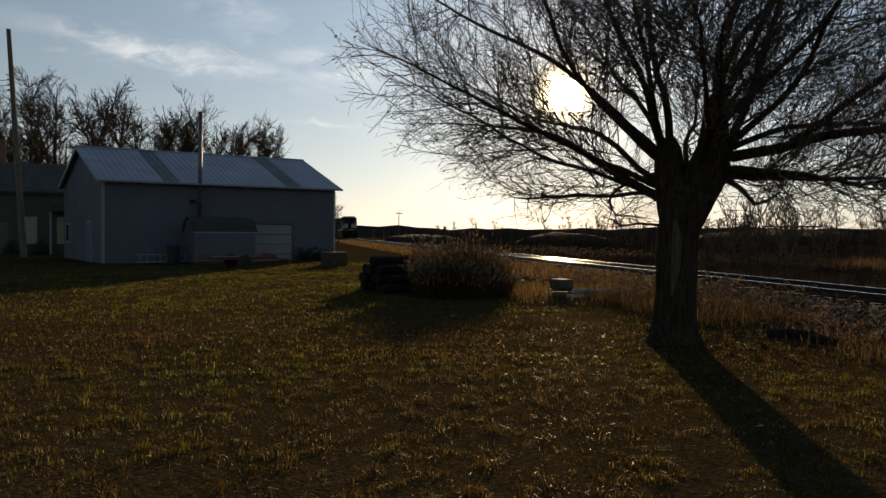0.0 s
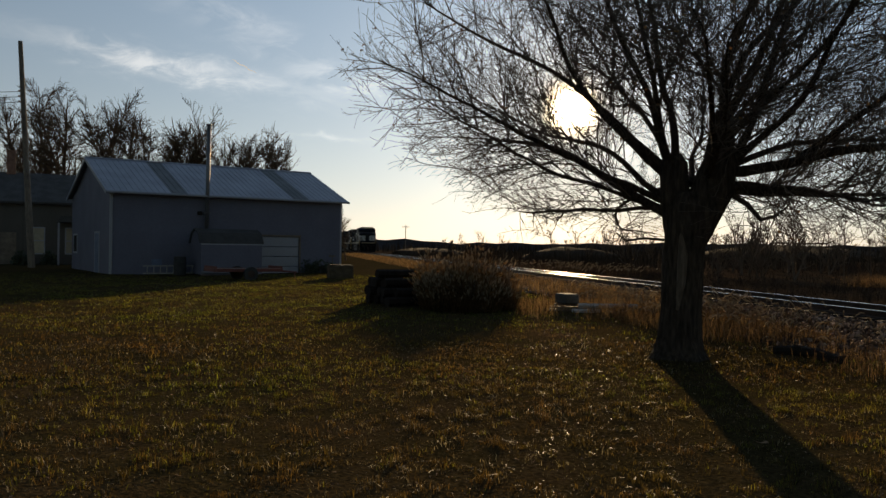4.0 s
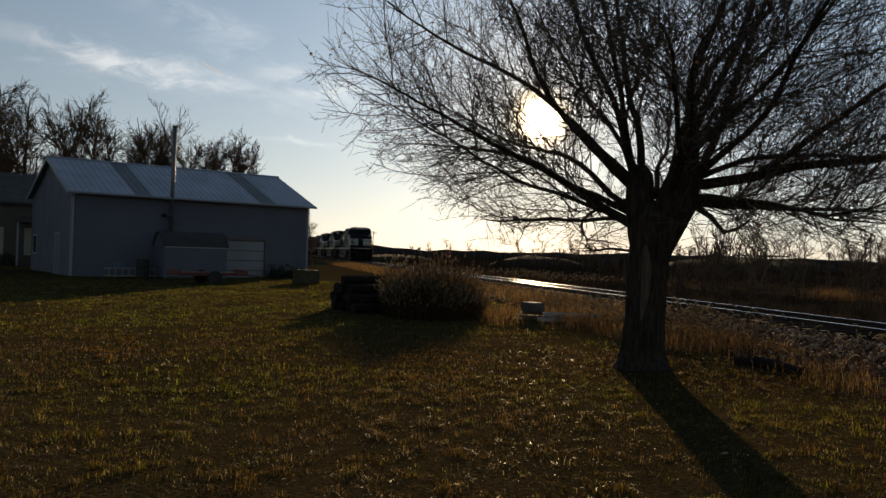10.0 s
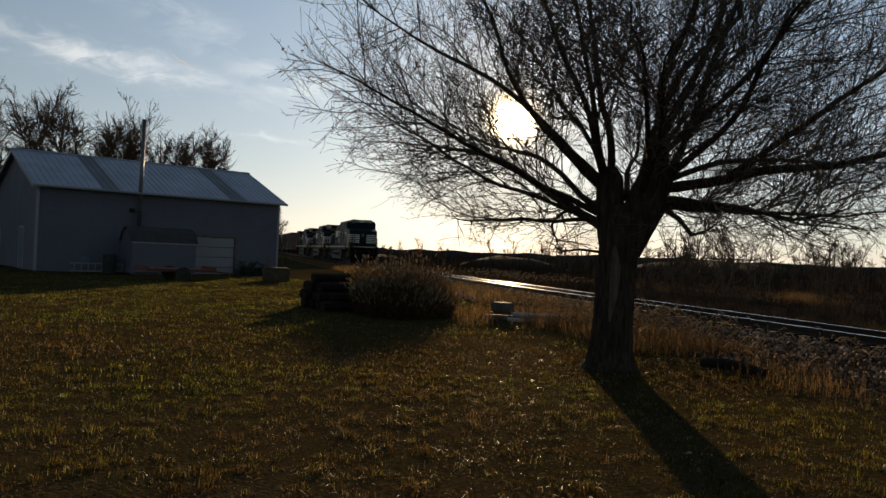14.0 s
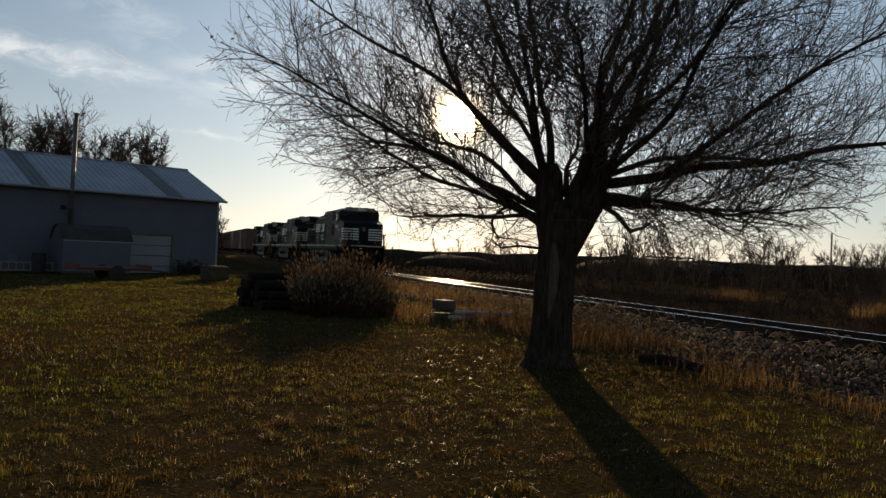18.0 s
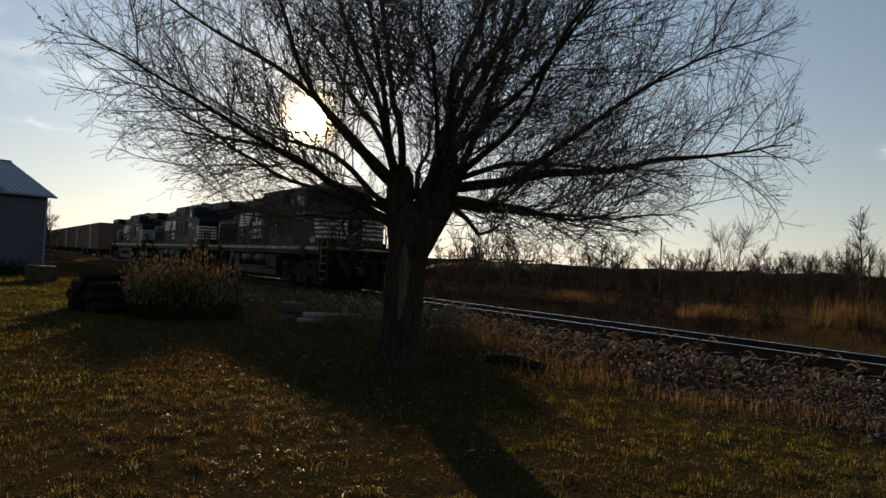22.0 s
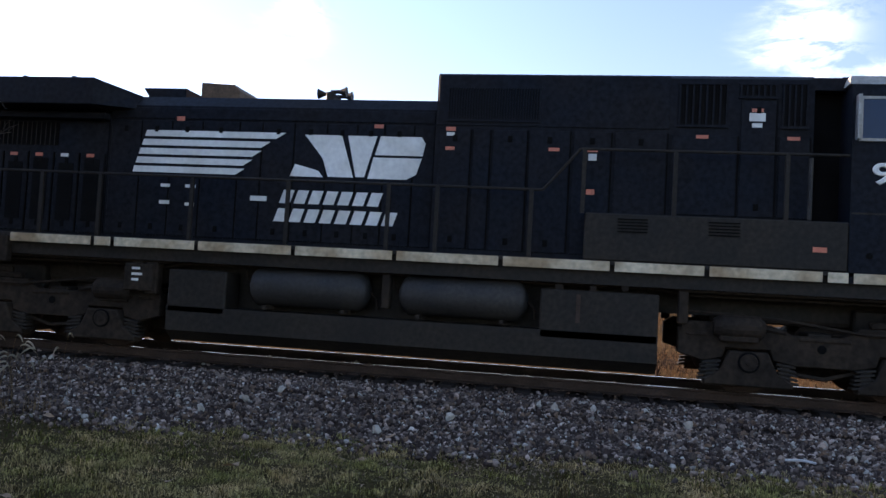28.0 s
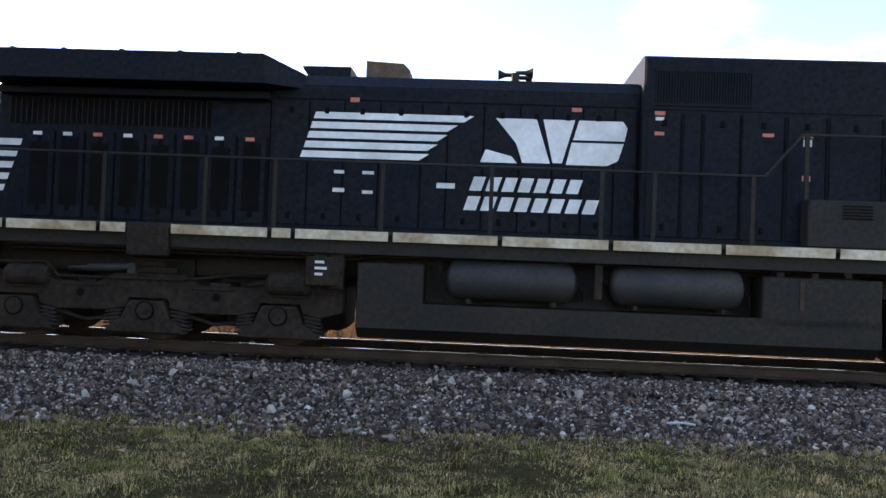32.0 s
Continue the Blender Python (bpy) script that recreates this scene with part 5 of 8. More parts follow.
    # dark shrubs by the garage door
    for i, (x, y, r0) in enumerate(((10.35, -0.75, 0.62), (11.2, -0.9, 0.45))):
        rnd = np.random.default_rng(70 + i)
        sh = empty("shrub", in_barn(x, y, 0), "small dark evergreen shrub beside the garage door", "shrub", "shrubs by the barn")
        st, lf = Soup(), Soup()
        for k in range(60):
            d = rnd.normal(0, 1, 3); d[2] = abs(d[2]) + 0.3; d /= np.linalg.norm(d)
            p = curve_pts((0, 0, 0), d, r0 * rnd.uniform(0.8, 1.4), 5, rnd, 0.15, 0, 0)
            st.tube(p, (0.012, 0.01, 0.008, 0.006, 0.004), 3)
            for _ in range(22):
                q = p[rnd.integers(1, 5)] + rnd.normal(0, 0.06, 3)
                if q[2] < 0.02: continue
                a, b2 = rnd.normal(0, 0.03, 3), rnd.normal(0, 0.03, 3)
                lf.add([q - a, q + b2, q + a, q - b2], [(0, 1, 2, 3)])
        st.ob("stem", "twig", sh)
        o = lf.ob("leaves", "evergreen", sh); o["kind"] = "stuff"
    bm = bmesh.new(); bent(bm, [(0, 0, 0), (-0.12, 0.05, 0.95)], 0.02, 6); box(bm, -0.2, -0.05, -0.1, 0.2, 0.92, 1.0)
    o = mesh_ob("garden_tool", bm, "wood"); o.matrix_basis = in_barn(11.6, -0.8, 0, 30); tagged(o, "long-handled wooden garden tool leaning by the bale", "tool")
    # leaning utility pole with its wires
    p = empty("utility_pole", pose(-50.5, -14.7, -0.1), "tall leaning wooden utility pole with wires", "pole")
    bm = bmesh.new(); rod(bm, (0, 0, 0), (0.15, -0.72, 13.2), 0.20, 0.12, 12); part("pole", bm, "pole", p)
    for k, (z, dz) in enumerate(((10.3, 0.6), (10.0, 0.1), (9.7, -0.4))):
        bm = bmesh.new()
        pts = [(0.1 - 1.0 * q, -0.6 - 4.5 * q, z - 0.35 * math.sin(math.pi * q / 9) * 2 + dz * q / 9) for q in range(10)]
        bent(bm, pts, 0.018, 5); part("wire", bm, "wire", p)
    bm = bmesh.new(); bent(bm, [(0.08, -0.55, 10.0), (0.4, -0.35, 0.1)], 0.012, 5); part("ground_wire", bm, "wire", p)
    for z in (10.3, 10.0, 9.7):
        bm = bmesh.new(); rod(bm, (0.1, -0.58, z - 0.05), (0.1, -0.80, z + 0.05), 0.05, n=8); part("insulator", bm, "brick", p)


build_yard()


def build_house():
    h = empty("house", pose(-55.0, -18.6, 0.0, 0, 0, 106), "old beige farmhouse with a dark roof and brick chimney", "house")
    # local x to the right along the front, y away
    L, W, E_, R_ = 11.0, 7.0, 4.1, 6.0
    bm = bmesh.new(); box(bm, -L / 2, L / 2, 0, 0.2, -0.2, E_); part("front_wall", bm, "beige", h)
    bm = bmesh.new(); box(bm, -L / 2, L / 2, W - 0.2, W, -0.2, E_); part("back_wall", bm, "beige", h)
    for x in (-L / 2, L / 2 - 0.2):
        bm = bmesh.new()
        o = [(0.2, -0.2), (W - 0.2, -0.2), (W - 0.2, E_), (W / 2, R_ - 0.1), (0.2, E_)]
        va, vb = [bm.verts.new((x, *q)) for q in o], [bm.verts.new((x + 0.2, *q)) for q in o]
        bm.faces.new(va); bm.faces.new(vb)
        for i in range(5):
            bm.faces.new((va[i], va[(i + 1) % 5], vb[(i + 1) % 5], vb[i]))
        bmesh.ops.recalc_face_normals(bm, faces=bm.faces[:])
        part("gable_wall", bm, "beige", h)
    for s in (0, 1):
        bm = bmesh.new()
        y0, y1 = (-0.4, W / 2) if s == 0 else (W + 0.4, W / 2)
        z0 = E_ - 0.2
        a = [(-L / 2 - 0.3, y0, z0), (L / 2 + 0.3, y0, z0), (L / 2 + 0.3, y1, R_), (-L / 2 - 0.3, y1, R_)]
        va, vb = [bm.verts.new(q) for q in a], [bm.verts.new((q[0], q[1], q[2] + 0.14)) for q in a]
        bm.faces.new(va); bm.faces.new(vb)
        for k in range(4):
            bm.faces.new((va[k], va[(k + 1) % 4], vb[(k + 1) % 4], vb[k]))
        bmesh.ops.recalc_face_normals(bm, faces=bm.faces[:])
        part("roof", bm, "shingle", h)
    bm = bmesh.new(); box(bm, 0.9, 1.45, W / 2 - 0.3, W / 2 + 0.3, R_ - 0.4, R_ + 1.6, 0.02); box(bm, 0.86, 1.49, W / 2 - 0.34, W / 2 + 0.34, R_ + 1.48, R_ + 1.6); part("chimney", bm, "brick", h)
    # pale warm panes carry the look of lit windows in their colour
    for x in (-2.8, 2.75, 4.9):
        bm = bmesh.new(); box(bm, x - 0.42, x + 0.42, -0.03, 0.0, 0.75, 2.35); w = part("window", bm, "curtain", h, "pale curtained window")
        bm = bmesh.new()
        for q in ((x - 0.5, x - 0.42, 0.67, 2.43), (x + 0.42, x + 0.5, 0.67, 2.43), (x - 0.42, x + 0.42, 0.67, 0.75), (x - 0.42, x + 0.42, 2.35, 2.43), (x - 0.42, x + 0.42, 1.52, 1.58)):
            box(bm, q[0], q[1], -0.05, 0.0, q[2], q[3])
        part("window_frame", bm, "trim", w)
    bm = bmesh.new(); prism(bm, [(3.9, 2.75), (5.8, 2.75), (5.6, 3.15), (4.1, 3.15)], -1.3, 0.0); part("porch_roof", bm, "shingle", h)
    for x in (4.0, 5.7):
        bm = bmesh.new(); box(bm, x - 0.06, x + 0.06, -1.25, -1.13, 0, 2.75); part("porch_post", bm, "trim", h)
    bm = bmesh.new(); box(bm, 0.7, 1.6, -0.05, 0.0, 0, 2.05, 0.01); part("front_door", bm, "wood", h)
    for i, (x, y) in enumerate(((1.9, -0.8), (3.5, -0.9), (-0.6, -0.8))):
        rnd = np.random.default_rng(90 + i)
        sh = empty("shrub", pose(-55.0, -18.6, 0, 0, 0, 106) @ pose(x, y, 0), "dark rounded shrub against the house wall", "shrub", "shrubs by the house")
        lf, st = Soup(), Soup()
        st.tube([(0, 0, 0), (0, 0, 0.6)], (0.03, 0.02), 5)
        for _ in range(700):
            d = rnd.normal(0, 1, 3); d[2] = abs(d[2]); d /= np.linalg.norm(d)
            q = d * rnd.uniform(0.25, 0.62) * (1, 1, 1.5)
            a, b2 = rnd.normal(0, 0.04, 3), rnd.normal(0, 0.04, 3)
            lf.add([q - a, q + b2, q + a, q - b2], [(0, 1, 2, 3)])
        st.ob("stem", "twig", sh)
        o = lf.ob("leaves", "evergreen", sh); o["kind"] = "stuff"


build_house()


def build_heaps():
    # stack of dark split logs at the end of the thicket
    w = empty("log_stack", pose(-21.2, 2.95, 0, 0, 0, 20), "stepped stack of dark weathered logs beside the weeds", "logs")
    rr = random.Random(9)
    rows = [(7, 0.13), (6, 0.36), (5, 0.58), (2, 0.80)]
    for n, z in rows:
        for i in range(n):
            bm = bmesh.new()
            x = -0.75 + i * 0.235 + (0.12 if z in (0.36, 0.80) else 0) + (0.35 if n < 5 else 0)
            k = rr.uniform(0.75, 1.1)
            rod(bm, (x, -0.5 + rr.uniform(-.22, .1), z + rr.uniform(-.02, .03)), (x + rr.uniform(-.06, .06), 0.5 + rr.uniform(-.1, .22), z + rr.uniform(-.02, .03)), 0.125 * k, 0.11 * k, 7)
            part("log", bm, "tie", w)
    # white block, boards and plastic pipes
    bm = bmesh.new(); box(bm, -0.26, 0.26, -0.2, 0.2, 0, 0.24, 0.03)
    o = mesh_ob("concrete_block", bm, "palegrey"); o.matrix_basis = pose(-18.75, 6.75, 0.22, 0, 0, 12); tagged(o, "pale grey concrete block lying on old boards", "block")
    b = empty("board_stack", pose(-18.75, 7.0, 0, 0, 0, 80), "low stack of grey weathered boards in dry grass", "boards")
    for i, (x, y, z, l) in enumerate(((0, 0, 0.02, 1.5), (0.05, 0.2, 0.02, 1.4), (-0.05, -0.2, 0.02, 1.3), (0, 0.1, 0.09, 1.3), (0.1, -0.1, 0.09, 1.2), (0, 0.0, 0.16, 1.1))):
        bm = bmesh.new(); box(bm, x - l / 2, x + l / 2, y - 0.09, y + 0.09, z, z + 0.05, 0.006); part("board", bm, "wood", b)
    for i, (dx, z, dy) in enumerate(((0.55, 0.07, 0.0), (0.5, 0.2, 0.15), (0.75, 0.06, 0.45))):
        bm = bmesh.new(); rod(bm, (-18.35 + dx * 0.2, 6.7 + dy, z), (-18.0 + dx * 0.2, 8.05 + dy, z), 0.06, n=12); o = mesh_ob("plastic_pipe", bm, "pvc", smooth=False); tagged(o, "off-white plastic pipe lying beside the boards", "pipe", "pipes on the ground")
    # dark bent bar stands in for a shaded hollow among the weeds
    bm = bmesh.new(); bent(bm, [(-11.25, 7.45, 0.02), (-11.0, 7.7, 0.06), (-10.7, 7.8, 0.05), (-10.2, 7.85, 0.0)], 0.085, 9); o = mesh_ob("hollow_shade", bm, "tie"); tagged(o, "dark rotten log half hidden in weeds", "log")
    # scattered dead leaves and a stick near the ballast
    rr = random.Random(17)
    for i in range(26):
        bm = bmesh.new()
        n = 9
        ring = []
        for k in range(n):
            a = 2 * math.pi * k / n
            q = 0.055 * (1 + 0.35 * math.cos(3 * a)) * rr.uniform(0.8, 1.1)
            ring.append(bm.verts.new((math.cos(a) * q * 1.3, math.sin(a) * q, 0.012 * math.cos(2 * a) + 0.012)))
        c = bm.verts.new((0, 0, 0.004))
        for k in range(n):
            bm.faces.new((c, ring[k], ring[(k + 1) % n]))
        x, y = ((-2.39, 6.97), (-0.45, 7.9), (-1.5, 7.6), (1.6, 8.1))[i] if i < 4 else (rr.uniform(-6, 5), rr.uniform(2, 8.8))
        s = 1.25 if i == 0 else rr.uniform(0.5, 0.9)
        o = mesh_ob("dead_leaf", bm, "oakleaf")
        o.matrix_basis = Matrix.LocRotScale((x, y, float(ground_z(x, y)) + 0.055), Euler((rr.uniform(-.3, .3), rr.uniform(-.3, .3), rr.uniform(0, 6))), (s, s, s))
        tagged(o, "curled brown dead leaf on the grass", "leaf", "dead leaves on the lawn")
    bm = bmesh.new(); bent(bm, [(-0.13, 0, 0.02), (0.02, 0.03, 0.03), (0.14, 0.02, 0.02)], 0.012, 6)
    o = mesh_ob("stick", bm, "pvc"); o.matrix_basis = pose(2.35, 9.1, float(ground_z(2.35, 9.1)) + 0.06, 0, 0, -12); tagged(o, "pale dry stick lying on the ballast", "stick")


build_heaps()

# ---- the distance ----
def build_far():
    # tall bare trees behind the barn
    for i, (x, y, h, w, st) in enumerate(((-72.2, -20.8, 16.5, 0.42, 1), (-73.0, -17.4, 15.6, 0.42, 2), (-73.5, -14.3, 15.0, 0.42, 2), (-71.3, -11.6, 14.2, 0.46, 1), (-69.7, -7.6, 13.0, 0.55, 1), (-69.9, -4.6, 12.2, 0.5, 2), (-71.5, -2.6, 11.0, 0.5, 1), (-76.0, -24.0, 12.5, 0.45, 2))):
        bare_tree("shade_tree", x, y, 0, h * 0.97, 200 + i, w * 1.05, stems=st + 2, label="tall bare shade tree behind the barn", group="trees behind the barn", detail=1.15, thick=0.9, least=0.018)
    bare_tree("small_tree", -79.8, 5.6, 0, 6.0, 230, 0.4, label="thin bare tree beyond the barn", detail=1.2, least=0.016)
    # saplings and trees beyond the track
    for i, (x, y, h, w, st) in enumerate(((-11.6, 39.5, 8.2, 0.26, 1), (-24.5, 38.5, 6.9, 0.24, 1), (-54.5, 41.8, 6.2, 0.26, 1), (-53.1, 43.0, 5.2, 0.26, 1), (-51.9, 44.6, 5.2, 0.26, 1), (-76.0, 48.4, 5.8, 0.3, 2), (-78.6, 44.4, 6.1, 0.26, 1),
                                          (-35.0, 67.4, 5.0, 0.5, 3), (-39.4, 81.4, 6.3, 0.5, 2), (-31.6, 70.6, 5.6, 0.42, 2), (-19.8, 49.4, 5.5, 0.42, 1), (-26.4, 72.6, 6.0, 0.55, 2), (-24.6, 72.8, 6.8, 0.6, 1), (-22.6, 71.0, 5.8, 0.55, 3), (-18.5, 72.0, 3.8, 0.6, 2), (-15.8, 58.0, 4.4, 0.6, 2), (-8.5, 60.0, 4.2, 0.6, 2), (-2.0, 58.0, 3.8, 0.6, 3),
                                          (-48.0, 69.9, 4.8, 0.6, 3), (-49.2, 74.5, 5.6, 0.6, 3), (-46.5, 76.0, 5.2, 0.6, 3), (-44.5, 68.0, 4.4, 0.6, 3), (-51.5, 70.0, 4.8, 0.6, 3), (-53.3, 61.7, 6.9, 0.6, 2), (-40.7, 44.5, 3.5, 0.6, 3), (-39.7, 50.3, 4.1, 0.6, 3), (-34.0, 46.8, 4.1, 0.6, 3), (-66.0, 60.0, 4.8, 0.4, 2), (-62.0, 65.0, 4.8, 0.4, 2), (-62.0, 52.0, 4.6, 0.4, 1))):
        bare_tree("field_tree", x, y, float(ground_z(x, y)), h * (1.18 if y > 48 else 1.06), 250 + i, w, stems=st, label="bare young tree in the dry field", group="trees of the field", detail=0.98, thick=0.8, least=0.006 if y < 50 else 0.0075)
    # farther thickets: a few kinds of tree, repeated
    kinds = [bare_tree("thicket_tree", -120 - 6 * k, 60, -0.6, 4.2 + 0.5 * k, 300 + k, 0.5, stems=2 + k % 2, label="bare tree of a distant thicket", group="trees of the thicket", detail=0.55, thick=1.2, least=0.014) for k in range(5)]
    r = random.Random(4)
    for i in range(60):
        yaw = r.uniform(8, 84)
        d = r.uniform(105, 200)
        x, y = -math.sin(radians(yaw)) * d, math.cos(radians(yaw)) * d
        if y < 30:
            continue
        copy_thing(kinds[i % 5], pose(x, y, float(ground_z(x, y)) - 0.1, 0, 0, r.uniform(0, 360)))
    for i in range(46):
        yaw, d = r.uniform(24, 62), r.uniform(62, 108)
        x, y = -math.sin(radians(yaw)) * d, math.cos(radians(yaw)) * d
        copy_thing(kinds[i % 5], pose(x, y, float(ground_z(x, y)) - 0.1, 0, 0, r.uniform(0, 360)))
    # brush band along the horizon, thin upright stems before dense scrub
    rr = np.random.default_rng(77)
    for k, (d0, d1, n, h, w) in enumerate(((95, 170, 16000, 1.9, 0.035), (170, 330, 16000, 3.4, 0.09))):
        yaw, d = np.radians(rr.uniform(-30, 86, n)), rr.uniform(d0, d1, n)
        p = np.stack([-np.sin(yaw) * d, np.cos(yaw) * d], 1)
        p = p[(p[:, 1] > 26) & (rr.random(n) < 0.35 + 0.65 * patchy(p[:, 0], p[:, 1], 0.06, k))]
        o = blades("far_brush", p, h, w, "hedge", 80 + k, 0.25)
        tagged(o, "band of bare brown brush along the field's edge", "brush", kind="stuff")
    s = Soup()
    for d, h0, seed in ((380, 2.8, 1.0), (900, 9.0, 4.0), (2300, 30.0, 9.0)):
        a = np.radians(np.linspace(-70, 140, 160))
        h = h0 * (0.62 + 0.3 * np.sin(a * 9 + seed) * np.sin(a * 4.1 + seed * 2) + 0.10 * np.sin(a * 61 + seed) + 0.07 * np.sin(a * 137))
        v = []
        for q, hh in zip(a, np.maximum(h, 0.3)):
            for dd, z in ((d, -1.5), (d + 6, hh), (d + 60, hh * 0.9), (d + 90, -1.5)):
                v.append((-math.sin(q) * dd, math.cos(q) * dd, z))
        s.add(v, [(i * 4 + j, (i + 1) * 4 + j, (i + 1) * 4 + j + 1, i * 4 + j + 1) for i in range(159) for j in range(3)])
    tagged(s.ob("backdrop_hills", "hill", smooth=True), "low wooded hills along the horizon", "hills", kind="structure")
    # low mounds in the field
    for i, (x, y, rx, h) in enumerate(((-141, 51.5, 9, 2.2), (-165, 113, 22, 3.2), (-178, 31, 9, 1.6))):
        bm = bmesh.new()
        bmesh.ops.create_icosphere(bm, subdivisions=3, radius=1)
        for v in bm.verts:
            n = noise.noise(v.co * 2.3 + Vector((i * 3, 0, 0)))
            v.co = Vector((v.co.x * rx * (1 + 0.15 * n), v.co.y * rx * (1 + 0.15 * n), max(v.co.z, -0.2) * h * (1 + 0.25 * n)))
        o = mesh_ob("earth_mound", bm, "hedge", smooth=True)
        o.matrix_basis = pose(x, y, -0.6)
        tagged(o, "low brush-covered mound of earth in the field", "mound", "mounds of the field")
    # line poles
    for i, (x, y, h) in enumerate(((-178.2, 25.7, 6.9), (-66.4, 66.3, 6.4), (-47.6, 81.7, 5.6))):
        p = empty("line_pole", pose(x, y, -0.7), "thin wooden line pole standing in the field", "pole", "line poles of the field")
        bm = bmesh.new(); rod(bm, (0, 0, 0), (0, 0, h), 0.10, 0.08, 8); part("pole", bm, "pole", p)
        if i == 0:
            bm = bmesh.new(); box(bm, -0.05, 0.05, -0.8, 0.8, h - 0.5, h - 0.38); part("crossarm", bm, "pole", p)
            for y_ in (-0.7, -0.3, 0.3, 0.7):
                bm = bmesh.new(); rod(bm, (0, y_, h - 0.38), (0, y_, h - 0.24), 0.04, n=6); part("insulator", bm, "brick", p)
    # a far platform of pipes on the skyline
    e = empty("far_platform", pose(-164, 114, 2.0, 0, 0, 35), "low pipe platform on a distant mound", "platform")
    for i in range(6):
        bm = bmesh.new(); rod(bm, (-6 + i * 2.4, 0, -1.0), (-6 + i * 2.4, 0, 1.5), 0.14, n=6); part("post", bm, "rust", e)
    bm = bmesh.new(); rod(bm, (-6.5, 0, 1.4), (6.5, 0, 1.4), 0.2, n=6); part("beam", bm, "rust", e)
    bm = bmesh.new(); rod(bm, (-6.5, 0, 0.6), (6.5, 0, 0.6), 0.15, n=6); part("lower_beam", bm, "rust", e)

    # condensation trails high above
    for pts, r0 in ((((-3409, -241, 757), (-3425, -143, 709)), 2.0), (((-1015, 3303, 562), (-692, 3394, 505)), 4.5)):
        s = Soup()
        a, b = np.array(pts[0], float), np.array(pts[1], float)
        q = [a + (b - a) * i / 9 + np.array([0, 0, 3 * math.sin(i * 1.7)]) for i in range(10)]
        s.tube(q, r0 * np.array([0.3, 0.7, 1.0, 0.9, 1.1, 0.9, 1.0, 0.8, 0.6, 0.15]), 6)
        o = s.ob("condensation_trail", "cloud", smooth=True)
        tagged(o, "short white aircraft trail high in the sky", "cloud", "trails in the sky", kind="structure")


build_far()

# ---- the train ----
UNIT = 22.3                          # coupler to coupler
LOCO_Z = 0.182


def train_x(t):
    s = t - 28.0
    return -2.666 + 6.7032 * s + 0.012077 * s * s


def text_mesh(body, size, depth=0.004, shear=0.0, spacing=1.0, bold=0.0):
    cu = bpy.data.curves.new("lettering", "FONT")
    cu.body, cu.size, cu.extrude, cu.shear, cu.space_character = body, size, depth, shear, spacing
    cu.bevel_depth, cu.bevel_resolution = bold, 0
    ob = new("lettering", cu)
    bpy.context.view_layer.update()
    me = bpy.data.meshes.new_from_object(ob.evaluated_get(bpy.context.evaluated_depsgraph_get()))
    bpy.data.objects.remove(ob)
    return me


def slanted(bm, x0, x1, z0, z1, y, lean, t=0.006):
    """A thin slanted bar standing on the plane y, facing -y."""
    prism(bm, [(x0, z0), (x1, z0), (x1 + lean, z1), (x0 + lean, z1)], y - t, y + 0.002)


def handrail(e, pts, mat, name="handrail", r=0.021):
    bm = bmesh.new()
    bent(bm, pts, r)
    return part(name, bm, mat, e)


def steps(e, x0, x1, side, mirror):
    """A corner stairwell: dark well, five yellow-edged treads."""
    y = side * 1.5
    inn = side * 0.95
    bm = bmesh.new()
    box(bm, x0, x1, inn - 0.02, inn + 0.02, 0.5, 1.84)
    w = part("stairwell", bm, "blackdirty", e)
    for x in (x0 - 0.05, x1):
        bm = bmesh.new()
        box(bm, x, x + 0.05, min(y, inn), max(y, inn), 0.42, 1.84)
        part("stair_side", bm, "blackdirty", e)
    for i in range(5):
        z = 0.50 + i * 0.325
        bm = bmesh.new()
        box(bm, x0, x1, min(y, inn) + 0.01, max(y, inn) - 0.01, z - 0.03, z, 0.004)
        t = part("tread", bm, "grime", w)
        bm = bmesh.new()
        yy = y + side * 0.004
        box(bm, x0 + 0.01, x1 - 0.01, yy - 0.012, yy + 0.012, z - 0.022, z + 0.012)
        part("tread_edge", bm, "yellow", w, "yellow painted edge")
    return w


